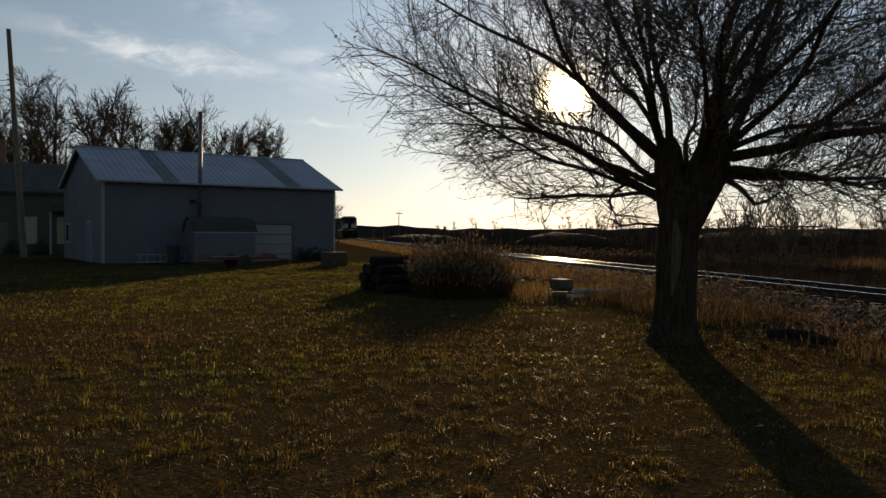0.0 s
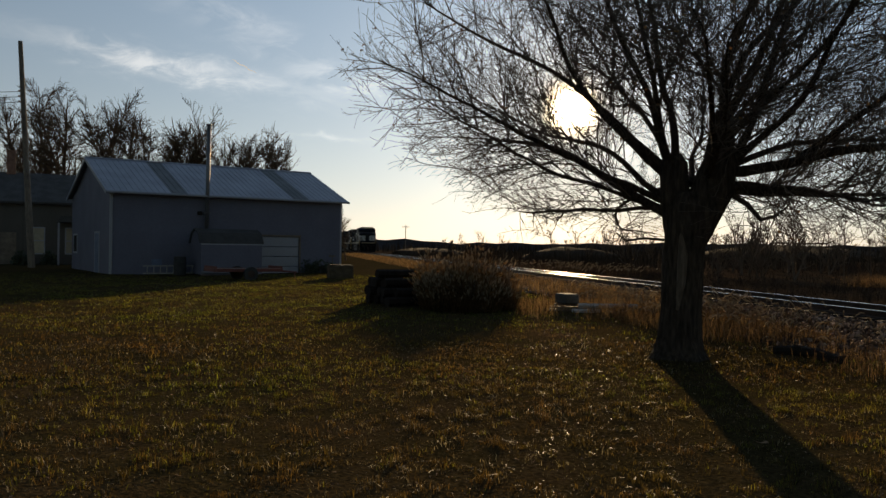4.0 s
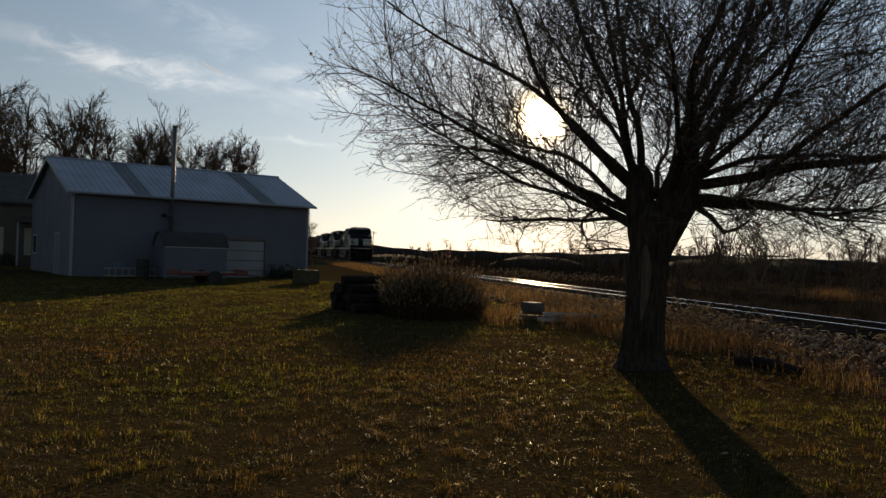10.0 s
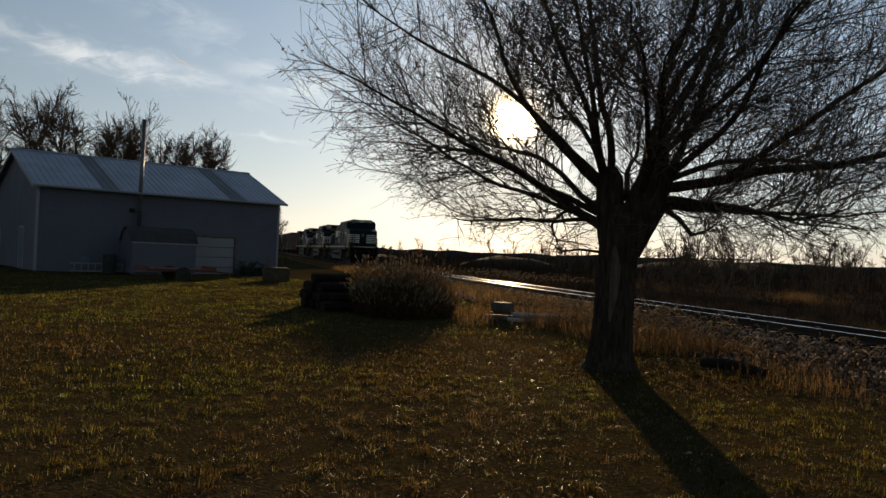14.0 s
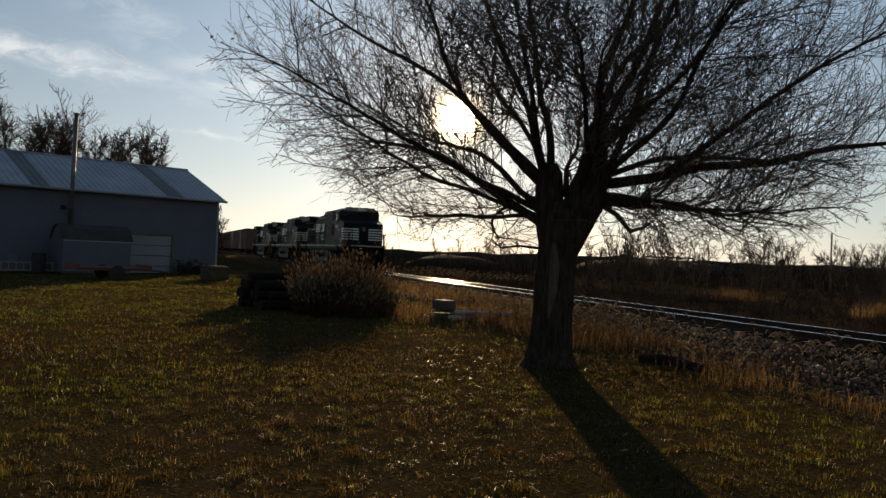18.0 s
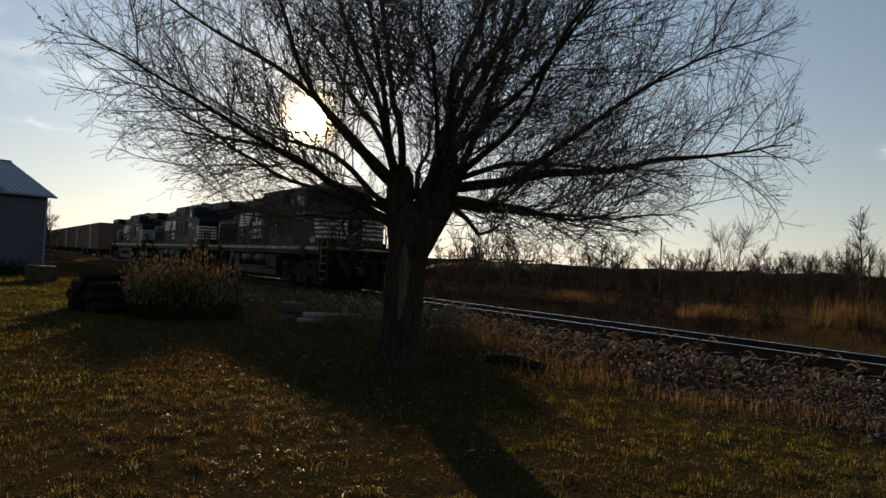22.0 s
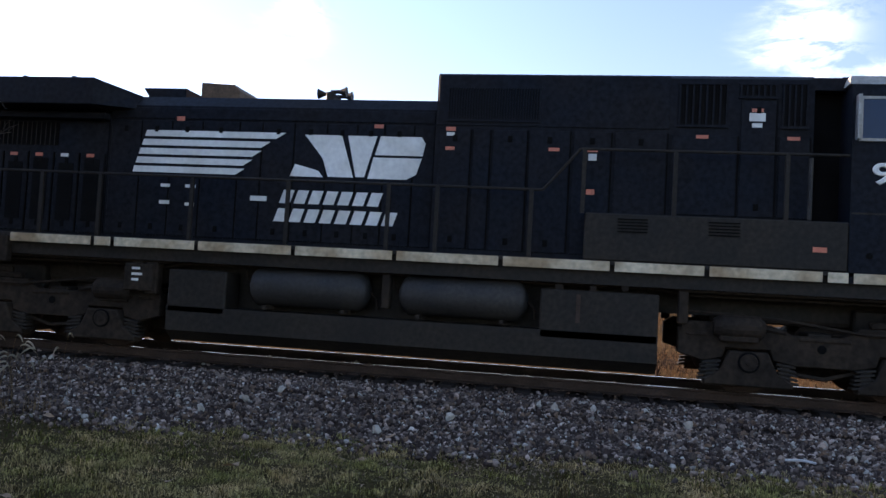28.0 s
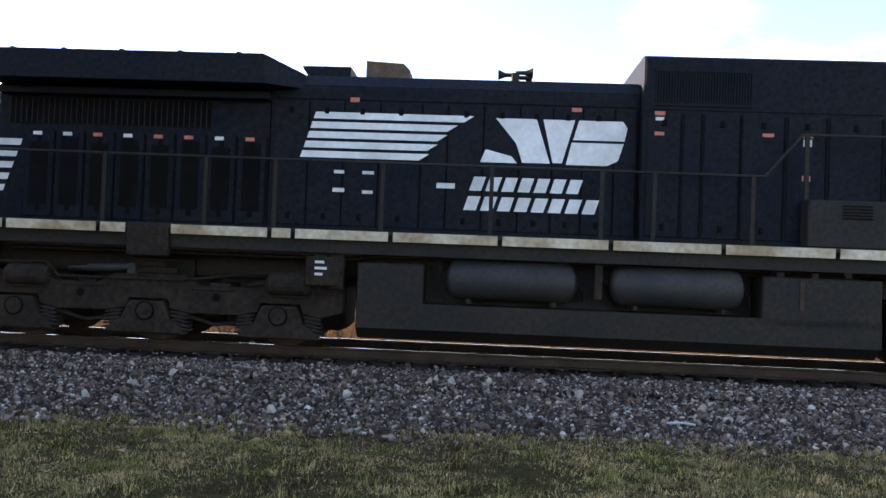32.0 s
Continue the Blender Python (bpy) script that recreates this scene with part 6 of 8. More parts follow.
def truck(e, cx, flip):
    """Three-axle truck: side frames with journal boxes and springs, turning wheelsets."""
    t = empty("truck", pose(cx, 0, 0, 0, 0, 180 if flip else 0))
    t.parent = e
    xs = (-2.04, 0, 2.04)
    for side in (-1, 1):
        y = side * 1.12
        bm = bmesh.new()
        top = [(-3.0, 0.98), (-2.85, 1.08), (-1.75, 1.08), (-1.45, 0.95), (-0.80, 0.95), (-0.55, 1.10), (0.55, 1.10), (0.80, 0.95), (1.45, 0.95), (1.75, 1.08), (2.85, 1.08), (3.0, 0.98)]
        bot = []
        for x in (2.04, 0, -2.04):   # arched over each axle, deep between them
            bot += [(x + 0.62, 0.52), (x + 0.34, 0.58), (x + 0.30, 0.72), (x - 0.30, 0.72), (x - 0.34, 0.58), (x - 0.62, 0.52)]
        prism(bm, top + [(3.0, 0.62)] + bot + [(-3.0, 0.62)], y - 0.09, y + 0.09)
        bmesh.ops.bevel(bm, geom=[ed for ed in bm.edges if abs(ed.verts[0].co.y - ed.verts[1].co.y) < 1e-5], offset=0.015, segments=1, affect="EDGES")
        sf = part("side_frame", bm, "grime", t, "cast steel side frame with oily dust")
        # flat dark discs give the look of shaded holes in the frame
        for hx in (-1.06, 1.06):
            bm = bmesh.new()
            rod(bm, (hx, y + side * 0.092, 0.78), (hx, y + side * 0.098, 0.78), 0.062, n=14)
            part("frame_hole_disc", bm, "grille", sf)
        for hx, w in ((-1.02, 0.34), (1.02, 0.34), (-2.75, 0.14), (2.75, 0.14)):
            bm = bmesh.new(); box(bm, hx - w, hx + w, y + side * 0.088, y + side * 0.112, 0.88, 0.93, 0.01); part("frame_rib", bm, "grime", sf)
        for x in xs:
            bm = bmesh.new()
            yj = y + side * 0.07
            prism(bm, [(x - 0.60, 0.20), (x + 0.60, 0.20), (x + 0.60, 0.27), (x + 0.38, 0.42), (x + 0.26, 0.69), (x - 0.26, 0.69), (x - 0.38, 0.42), (x - 0.60, 0.27)], yj - 0.12, yj + 0.12)
            bmesh.ops.bevel(bm, geom=[ed for ed in bm.edges if abs(ed.verts[0].co.y - ed.verts[1].co.y) < 1e-5], offset=0.02, segments=1, affect="EDGES")
            jb = part("journal_box", bm, "grime", t)
            yo = yj + side * 0.12
            bm = bmesh.new(); rod(bm, (x, yo, 0.54), (x, yo + side * 0.012, 0.54), 0.150, n=24); part("bearing_seal", bm, "grille", jb)
            bm = bmesh.new()
            rod(bm, (x, yo + side * 0.01, 0.54), (x, yo + side * 0.035, 0.54), 0.122, 0.115, 22)
            rod(bm, (x, yo + side * 0.035, 0.54), (x, yo + side * 0.045, 0.54), 0.05, 0.04, 12)
            part("bearing_cap", bm, "grime", jb)
            for sx in (-1, 1):
                bm = bmesh.new()
                for k in range(5):
                    xx, z = x + sx * (0.50 + 0.012 * k), 0.52 - k * 0.058
                    box(bm, xx - 0.13, xx + 0.13, yj - 0.10, yj + 0.08, z - 0.014, z + 0.018, 0.006, Matrix.Translation((xx, 0, z)) @ Matrix.Rotation(radians(sx * 8), 4, "Y") @ Matrix.Translation((-xx, 0, -z)))
                box(bm, x + sx * 0.50 - 0.07, x + sx * 0.50 + 0.07, yj - 0.08, yj + 0.04, 0.26, 0.54)
                part("spring", bm, "blackdirty", jb)
        for x in (-2.52, 1.55):
            bm = bmesh.new()
            yc = y + side * 0.10
            rod(bm, (x, yc, 1.02), (x + 0.10, yc, 1.02), 0.12, 0.17, 16); rod(bm, (x + 0.10, yc, 1.02), (x + 0.62, yc, 1.02), 0.17, n=18); rod(bm, (x + 0.62, yc, 1.02), (x + 0.70, yc, 1.02), 0.17, 0.09, 16)
            rod(bm, (x + 0.70, yc, 1.02), (x + 0.98, yc, 0.98), 0.03, n=8)
            box(bm, x + 0.08, x + 0.60, yc - 0.12, yc + 0.04, 0.82, 0.90, 0.01)
            part("brake_cylinder", bm, "grime", t)
        bm = bmesh.new(); rod(bm, (0.30, y + side * 0.12, 1.19), (0.95, y + side * 0.12, 1.16), 0.055, n=12); rod(bm, (0.95, y + side * 0.12, 1.16), (1.25, y + side * 0.12, 1.15), 0.028, n=8); box(bm, 0.20, 0.32, y, y + side * 0.16, 1.08, 1.25, 0.01); part("damper", bm, "tank", t)
        bm = bmesh.new(); box(bm, -0.42, 0.42, y - 0.06, y + 0.06, 1.10, 1.20, 0.02); box(bm, -0.22, 0.22, y - 0.05, y + 0.05, 1.20, 1.30, 0.02); part("side_bearing", bm, "grime", t)
        for x in (-1.0, 1.0):
            bm = bmesh.new()
            bent(bm, [(x - 0.5, y, 0.42), (x, y, 0.36), (x + 0.5, y, 0.5)], 0.03)
            box(bm, x + 0.42, x + 0.52, y - 0.28 * (side > 0), y + 0.28 * (side < 0), 0.3, 0.75, 0.02)
            part("brake_rigging", bm, "grime", t)
        bm = bmesh.new()
        bent(bm, [(-2.95, y + side * 0.12, 0.95), (-2.95, y + side * 0.12, 1.22), (-1.6, y + side * 0.12, 1.16), (-0.5, y + side * 0.12, 1.02), (1.4, y + side * 0.12, 1.02), (1.6, y + side * 0.12, 1.22), (2.9, y + side * 0.12, 1.20)], 0.018)
        part("air_pipe", bm, "grime", t)
        bm = bmesh.new()
        bent(bm, [(2.9, y, 1.0), (3.05, y, 0.8), (3.05, y, 0.2)], 0.028)
        part("sand_pipe", bm, "grime", t)
    bm = bmesh.new()
    for x in (-1.05, 1.05):
        box(bm, x - 0.16, x + 0.16, -1.05, 1.05, 0.68, 1.0, 0.02)
    box(bm, -0.5, 0.5, -0.7, 0.7, 0.95, 1.36, 0.03)
    part("bolster", bm, "blackdirty", t)
    for x in xs:
        bm = bmesh.new()
        rod(bm, (0, -1.05, 0), (0, 1.05, 0), 0.085, n=12)
        for side in (-1, 1):
            rod(bm, (0, side * 0.69, 0), (0, side * 0.83, 0), 0.51, 0.505, 40)
            rod(bm, (0, side * 0.67, 0), (0, side * 0.70, 0), 0.535, 0.535, 40)
            rod(bm, (0, side * 0.83, 0), (0, side * 0.85, 0), 0.17, 0.15, 16)
            for k in range(6):
                a = k * math.pi / 3
                rod(bm, (0.33 * math.cos(a), side * 0.832, 0.33 * math.sin(a)), (0.33 * math.cos(a), side * 0.836, 0.33 * math.sin(a)), 0.045, n=8)
        box(bm, -0.32, 0.32, -0.5, 0.5, -0.24, 0.30, 0.05)
        w = part("wheelset", bm, "rust", t, "steel wheels on one axle")
        w.matrix_basis = pose(x, 0, 0.57)
        WHEELS.append((w, x, 1 if flip else -1))
    return t


WHEELS, LOCOS, LATCH = [], [], []


def stripe_set(e, y, outline_l, outline_r, z0, z1, n, side, name="white_stripe"):
    """n horizontal stripes between two slanting ends, on the plane y."""
    h = (z1 - z0) / (n * 2 - 1) if n > 1 else z1 - z0
    for i in range(n):
        a, b = z1 - i * 2 * h, z1 - i * 2 * h - h * 1.12
        f = lambda line, z: line[0] + (line[1] - line[0]) * (z1 - z) / (z1 - z0)
        bm = bmesh.new()
        prism(bm, [(f(outline_l, b), b), (f(outline_r, b), b), (f(outline_r, a), a), (f(outline_l, a), a)], min(y, y + side * 0.006), max(y, y + side * 0.006))
        part(name, bm, "white", e)


def build_loco(k, digits):
    e = empty("locomotive", pose(train_x(0) - UNIT * k, TRACK_Y, LOCO_Z),
              "black diesel freight locomotive with white stripes and road number", "locomotive", "locomotives of the train")
    LOCOS.append((e, k))
    # underframe, deck and sill stripe
    bm = bmesh.new()
    box(bm, -10.5, 10.5, -0.55, 0.55, 1.15, 1.75)
    part("centre_beam", bm, "blackdirty", e)
    bm = bmesh.new(); box(bm, -9.9, 9.95, -1.42, 1.42, 1.52, 1.80); part("underframe", bm, "blackdirty", e)
    bm = bmesh.new(); box(bm, -10.6, 10.66, -1.5, 1.5, 1.80, 1.866, 0.006); part("walkway_deck", bm, "blackdirty", e)
    cuts = [-9.55, -8.95, -7.5, -7.05, -6.42, -4.9, -4.55, -3.1, -1.5, 0.1, 1.7, 3.3, 4.6, 6.15, 6.48, 7.55, 8.15, 9.86]
    for side in (-1, 1):
        for i, (a, b) in enumerate(zip(cuts, cuts[1:])):
            if i in (3, 15):
                bm = bmesh.new(); box(bm, a, b, side * 1.40, side * 1.53, 1.38, 1.80, 0.01); part("jacking_pad", bm, "grime", e)
                continue
            bm = bmesh.new(); box(bm, a + 0.035, b - 0.035, side * 1.50, side * 1.518, 1.715, 1.855, 0.003)
            part("sill_stripe", bm, "sill", e, "dirty white sill stripe")
    # engine hood
    bm = bmesh.new(); prism(bm, [(-0.95, 1.866), (0.95, 1.866), (0.95, 4.12), (0.80, 4.30), (-0.80, 4.30), (-0.95, 4.12)], -0.55, 5.10, Matrix.Rotation(radians(90), 4, "Z"))
    part("engine_hood", bm, "black", e)
    r = random.Random(k)

    def door(x0, x1, z0, z1, y, side, mat="black", name="hood_door", latch=True):
        bm = bmesh.new()
        box(bm, x0 + 0.012, x1 - 0.012, min(y, y + side * 0.022), max(y, y + side * 0.022), z0, z1, 0.006)
        d = part(name, bm, mat, e)
        bm = bmesh.new()
        box(bm, x1 - 0.011, x1 + 0.011, min(y + side * 0.004, y + side * 0.024), max(y + side * 0.004, y + side * 0.024), z0, z1)
        part("door_seam", bm, "grille", d)
        if latch:
            for z in (z0 + 0.14, z1 - 0.14):
                o = share("latch", LATCH[0], d, pose((x0 + x1) / 2, y + side * 0.027, z)) if LATCH else None
                if o is None:
                    bm = bmesh.new(); box(bm, -0.035, 0.035, -0.007, 0.007, -0.05, 0.05, 0.006)
                    o = part("latch", bm, "grille", d)
                    o.matrix_basis = pose((x0 + x1) / 2, y + side * 0.027, z)
                    LATCH.append(o)
        return d

    for side in (-1, 1):
        xs = [-5.06, -4.5, -3.95, -3.4, -2.75, -2.35, -1.8, -1.25, -0.75, -0.3, 0.18, 0.52]
        for a, b in zip(xs, xs[1:]):
            door(a, b, 1.95, 3.86, side * 0.95, side, latch=b - a > 0.42)
        bm = bmesh.new(); box(bm, -5.1, 0.5, side * 0.955, side * 0.97, 3.90, 4.08, 0.004); part("hood_band", bm, "black", e)
    # dynamic brake and equipment box, wider and taller
    bm = bmesh.new(); prism(bm, [(-1.18, 1.866), (1.18, 1.866), (1.18, 4.60), (1.10, 4.66), (-1.10, 4.66), (-1.18, 4.60)], -6.02, -0.56, Matrix.Rotation(radians(90), 4, "Z"))
    part("equipment_hood", bm, "black", e)
    bm = bmesh.new(); box(bm, 6.0, 6.47, -0.95, 0.95, 1.866, 4.5); part("cab_passage", bm, "grille", e)
    bm = bmesh.new(); box(bm, 5.98, 6.5, -1.17, 1.17, 4.45, 4.63); part("passage_roof", bm, "black", e)
    for side in (-1, 1):
        y = side * 1.18
        for a, b in ((0.62, 1.12), (1.15, 1.42), (1.45, 1.98), (2.0, 2.62), (2.66, 3.22), (3.26, 4.02)):
            door(a, b, 1.95, 3.78, y, side, latch=b - a > 0.48)
        door(4.07, 5.0, 2.6, 3.76, y, side, latch=False)
        door(5.02, 5.52, 2.6, 4.28, y, side)
        door(5.55, 5.98, 2.6, 3.76, y, side, latch=False)
        bm = bmesh.new(); box(bm, 0.58, 4.03, y, y + side * 0.014, 3.84, 4.62, 0.004); part("brake_box_panel", bm, "black", e)
        for gx0, gx1, gz0, gz1, n in ((0.74, 2.13, 3.92, 4.43, 34), (4.17, 4.83, 3.90, 4.53, 7), (5.02, 5.5, 4.33, 4.53, 6), (5.60, 5.92, 3.90, 4.54, 4)):
            bm = bmesh.new(); box(bm, gx0, gx1, y + side * 0.004, y + side * 0.018, gz0, gz1)
            g = part("grille", bm, "grille", e)
            bm = bmesh.new()
            for i in range(n + 1):
                x = gx0 + (gx1 - gx0) * i / n
                box(bm, x - 0.012, x + 0.012, y + side * 0.016, y + side * 0.032, gz0, gz1)
            for z in (gz0, gz1):
                box(bm, gx0 - 0.03, gx1 + 0.03, y + side * 0.016, y + side * 0.034, z - 0.02, z + 0.02)
            part("grille_guard", bm, "black", g)
        # full-width locker between the walkway and the cab
        bm = bmesh.new(); box(bm, 2.88, 6.44, side * 1.19, side * 1.5, 1.866, 2.55, 0.02); lk = part("battery_box", bm, "blackdirty", e)
        for lx in (3.35, 4.6):
            bm = bmesh.new()
            for i in range(5):
                box(bm, lx, lx + 0.42, side * 1.495, side * 1.512, 2.28 + i * 0.045, 2.30 + i * 0.045)
            part("louvre", bm, "grille", lk)
    # cab, nose and windows
    bm = bmesh.new()
    plan = [(6.44, -1.5), (8.62, -1.5), (9.12, -0.55), (9.12, 0.55), (8.62, 1.5), (6.44, 1.5)]
    top = [(6.44, -1.45), (8.44, -1.45), (8.78, -0.55), (8.78, 0.55), (8.44, 1.45), (6.44, 1.45)]
    lo = [bm.verts.new((x, y, 1.72)) for x, y in plan]
    mid = [bm.verts.new((x, y, 3.74)) for x, y in plan]
    hi = [bm.verts.new((x, y, 4.47)) for x, y in top]
    bm.faces.new(lo[::-1]); bm.faces.new(hi)
    for a, b in ((lo, mid), (mid, hi)):
        for i in range(6):
            j = (i + 1) % 6
            bm.faces.new((a[i], a[j], b[j], b[i]))
    part("cab", bm, "black", e)
    bm = bmesh.new()
    lo = [bm.verts.new((x, y, 4.474)) for x, y in ((6.40, -1.46), (8.50, -1.46), (8.90, -0.6), (8.90, 0.6), (8.50, 1.46), (6.40, 1.46))]
    hi = [bm.verts.new((x, y, z)) for x, y, z in ((6.44, -1.36, 4.61), (8.40, -1.36, 4.61), (8.72, -0.5, 4.66), (8.72, 0.5, 4.66), (8.40, 1.36, 4.61), (6.44, 1.36, 4.61))]
    bm.faces.new(lo[::-1]); bm.faces.new(hi)
    for i in range(6):
        bm.faces.new((lo[i], lo[(i + 1) % 6], hi[(i + 1) % 6], hi[i]))
    part("cab_roof", bm, "roofgrey", e, "dusty grey cab roof rim")
    for a, b in ((6.45, 7.12), (7.4, 8.36)):
        bm = bmesh.new(); box(bm, a, b, -0.9, 0.9, 4.60, 4.72, 0.02)
        if a > 7:
            for ax in (7.6, 8.05):
                rod(bm, (ax, -0.6, 4.7), (ax, -0.6, 4.80), 0.035, n=8)
        part("roof_unit", bm, "black", e)
    bm = bmesh.new()
    nlo = [(8.60, -1.5), (9.86, -1.5), (10.38, -0.92), (10.38, 0.92), (9.86, 1.5), (8.60, 1.5)]
    nz = [3.80, 3.50, 3.44, 3.44, 3.50, 3.80]
    lo = [bm.verts.new((x, y, 1.72)) for x, y in nlo]
    hi = [bm.verts.new((x, y, z)) for (x, y), z in zip(nlo, nz)]
    bm.faces.new(lo[::-1])
    for i in range(6):
        j = (i + 1) % 6
        bm.faces.new((lo[i], lo[j], hi[j], hi[i]))
    ridge = [bm.verts.new((8.7, y, 3.86)) for y in (-0.9, 0.9)] + [bm.verts.new((10.25, y, 3.56)) for y in (0.8, -0.8)]
    for q in ((hi[0], hi[1], ridge[3], ridge[0]), (hi[1], hi[2], ridge[3]), (hi[2], hi[3], ridge[2], ridge[3]), (hi[3], hi[4], ridge[2]), (hi[4], hi[5], ridge[1], ridge[2]), (hi[5], hi[0], ridge[0], ridge[1]), ridge):
        bm.faces.new(q)
    bmesh.ops.recalc_face_normals(bm, faces=bm.faces[:])
    nose = part("nose", bm, "black", e)
    for side in (-1, 1):
        # windshield, two slanted panes
        bm = bmesh.new()
        a = [Vector((8.585, side * 1.36, 3.80)), Vector((9.02, side * 0.60, 3.80)), Vector((8.76, side * 0.60, 4.40)), Vector((8.475, side * 1.36, 4.40))]
        n = Vector((0.75, side * 0.45, 0.35)).normalized()
        va, vb = [bm.verts.new(p + n * 0.01) for p in a], [bm.verts.new(p + n * 0.03) for p in a]
        bm.faces.new(va); bm.faces.new(vb)
        for i in range(4):
            bm.faces.new((va[i], va[(i + 1) % 4], vb[(i + 1) % 4], vb[i]))
        bmesh.ops.recalc_face_normals(bm, faces=bm.faces[:])
        part("windshield", bm, "cabglass", e)
        # side windows
        y = side * 1.485
        for a, b, z0, z1, fr in ((6.55, 7.28, 3.70, 4.26, "alu"), (7.34, 7.98, 3.70, 4.26, "alu"), (8.08, 8.42, 3.74, 4.26, "black")):
            bm = bmesh.new(); box(bm, a, b, y, y + side * 0.03, z0, z1, 0.01)
            w = part("side_window", bm, "cabglass", e)
            bm = bmesh.new()
            for q in ((a - 0.03, a + 0.01, z0 - 0.03, z1 + 0.03), (b - 0.01, b + 0.03, z0 - 0.03, z1 + 0.03), (a + 0.012, b - 0.012, z0 - 0.03, z0 + 0.008), (a + 0.012, b - 0.012, z1 - 0.008, z1 + 0.03)):
                box(bm, q[0], q[1], y + side * 0.012, y + side * 0.042, q[2], q[3])
            part("window_frame", bm, fr, w)
        bm = bmesh.new(); prism(bm, [(6.88, 4.42), (8.34, 4.42), (8.22, 4.16), (7.05, 4.16)], 0, 0.02, Matrix.Translation((0, side * 1.49, 0)))
        bmesh.ops.rotate(bm, cent=(0, side * 1.49, 4.40), matrix=Matrix.Rotation(side * radians(35), 3, "X"), verts=bm.verts[:])
        part("sun_visor", bm, "black", e)
        bm = bmesh.new(); box(bm, 7.12, 7.26, side * 1.56, side * 1.60, 3.55, 3.80, 0.02); rod(bm, (7.2, side * 1.5, 3.5), (7.2, side * 1.58, 3.55), 0.015)
        part("mirror", bm, "alu", e)
        bm = bmesh.new(); box(bm, 6.46, 8.58, side * 1.5, side * 1.505, 2.665, 2.69); part("cab_seam", bm, "blackdirty", e)
        for dx in (6.47, 8.0):
            bm = bmesh.new(); box(bm, dx, dx + 0.05, side * 1.5, side * 1.62, 3.68, 4.30, 0.006); part("wind_deflector", bm, "alu", e)
        # four flat dark discs low on the cab side
        for dx in (6.70, 7.08, 7.52, 8.42):
            bm = bmesh.new(); rod(bm, (dx, side * 1.5, 2.10), (dx, side * 1.512, 2.10), 0.045, n=10); part("cab_side_dot", bm, "grille", e)
        bm = bmesh.new(); rod(bm, (8.34, side * 1.5, 3.22), (8.34, side * 1.51, 3.22), 0.05, n=12); part("round_badge", bm, "rust", e)
        for i in range(3):
            bm = bmesh.new(); box(bm, -4.22, -4.22 + (0.14, 0.18, 0.12)[i], side * 1.42, side * 1.428, 1.36 - i * 0.09, 1.40 - i * 0.09); part("valve_tag", bm, "white", e)
        bm = bmesh.new(); box(bm, -4.36, -3.86, side * 1.16, side * 1.42, 1.02, 1.46, 0.02); part("valve_box", bm, "grime", e)
        # cab nose stripes: side, facet
        stripe_set(e, side * 1.5, (9.05, 9.40), (9.855, 9.855), 2.25, 3.09, 5, side)
        bm = bmesh.new(); box(bm, 8.74, 9.32, side * 1.5, side * 1.512, 2.03, 2.27, 0.003); part("builder_plate", bm, "silver", e, "pale silver plate with a printed mark")
        # road number
        me = text_mesh(digits, 0.40, 0.004, 0, 1.14, 0.010)
        me.materials.append(M["white"])
        num = new("road_number", me)
        num.parent = e
        num.matrix_basis = (pose(6.70, -1.506, 3.09, 90, 0, 0) if side < 0 else pose(8.17, 1.506, 3.09, 90, 0, 180)) @ Matrix.Diagonal((1.36, 1, 1, 1))
        bm = bmesh.new()
        for i in range(7):
            slanted(bm, 7.92 + i * 0.068, 7.965 + i * 0.068, 2.95, 3.02, side * 1.502 + (0.004 if side > 0 else 0), 0.02)
        part("model_marking", bm, "white", e)
        # facet stripes on the nose corner
        for i in range(5):
            z1 = 3.09 - i * 0.1867
            z0 = z1 - 0.1045
            bm = bmesh.new()
            nrm = Vector((0.58, side * 0.52, 0)).normalized() * 0.004
            a, b = Vector((9.868, side * 1.491, 0)) + nrm, Vector((10.37, side * 0.931, 0)) + nrm
            va = [bm.verts.new((p.x, p.y, z)) for p, z in ((a, z0), (b, z0), (b, z1), (a, z1))]
            vb = [bm.verts.new((p.x + nrm.x, p.y + nrm.y, z)) for p, z in ((a, z0), (b, z0), (b, z1), (a, z1))]
            bm.faces.new(va); bm.faces.new(vb)
            for q in range(4):
                bm.faces.new((va[q], va[(q + 1) % 4], vb[(q + 1) % 4], vb[q]))
            bmesh.ops.recalc_face_normals(bm, faces=bm.faces[:])
            part("white_stripe", bm, "white", e)
        # grab irons on the nose facet
        for i in range(5):
            z = 3.36 - i * 0.33
            bm = bmesh.new()
            bent(bm, [(10.12, side * 1.20, z), (10.20, side * 1.32, z - 0.02), (10.40, side * 1.08, z - 0.02), (10.30, side * 0.99, z)], 0.012, 5)
            part("grab_iron", bm, "blackdirty", e)
    bm = bmesh.new()
    box(bm, 10.378, 10.40, -0.45, 0.25, 1.9, 3.30, 0.01)
    nd = part("nose_door", bm, "black", e)
    bm = bmesh.new(); box(bm, 10.402, 10.412, -0.25, 0.05, 2.9, 3.2, 0.01); part("door_window", bm, "darkglass", nd)
    for i in range(5):
        z1 = 3.09 - i * 0.1867
        for y0, y1 in ((-0.91, -0.46), (0.26, 0.91)):
            bm = bmesh.new(); box(bm, 10.38, 10.386, y0, y1, z1 - 0.1045, z1); part("white_stripe", bm, "white", e)
    # number boards and headlights over the windshield
    bm = bmesh.new(); prism(bm, [(8.45, 4.42), (8.86, 4.42), (8.80, 4.72), (8.45, 4.72)], -1.1, 1.1); hb = part("headlight_housing", bm, "roofgrey", e)
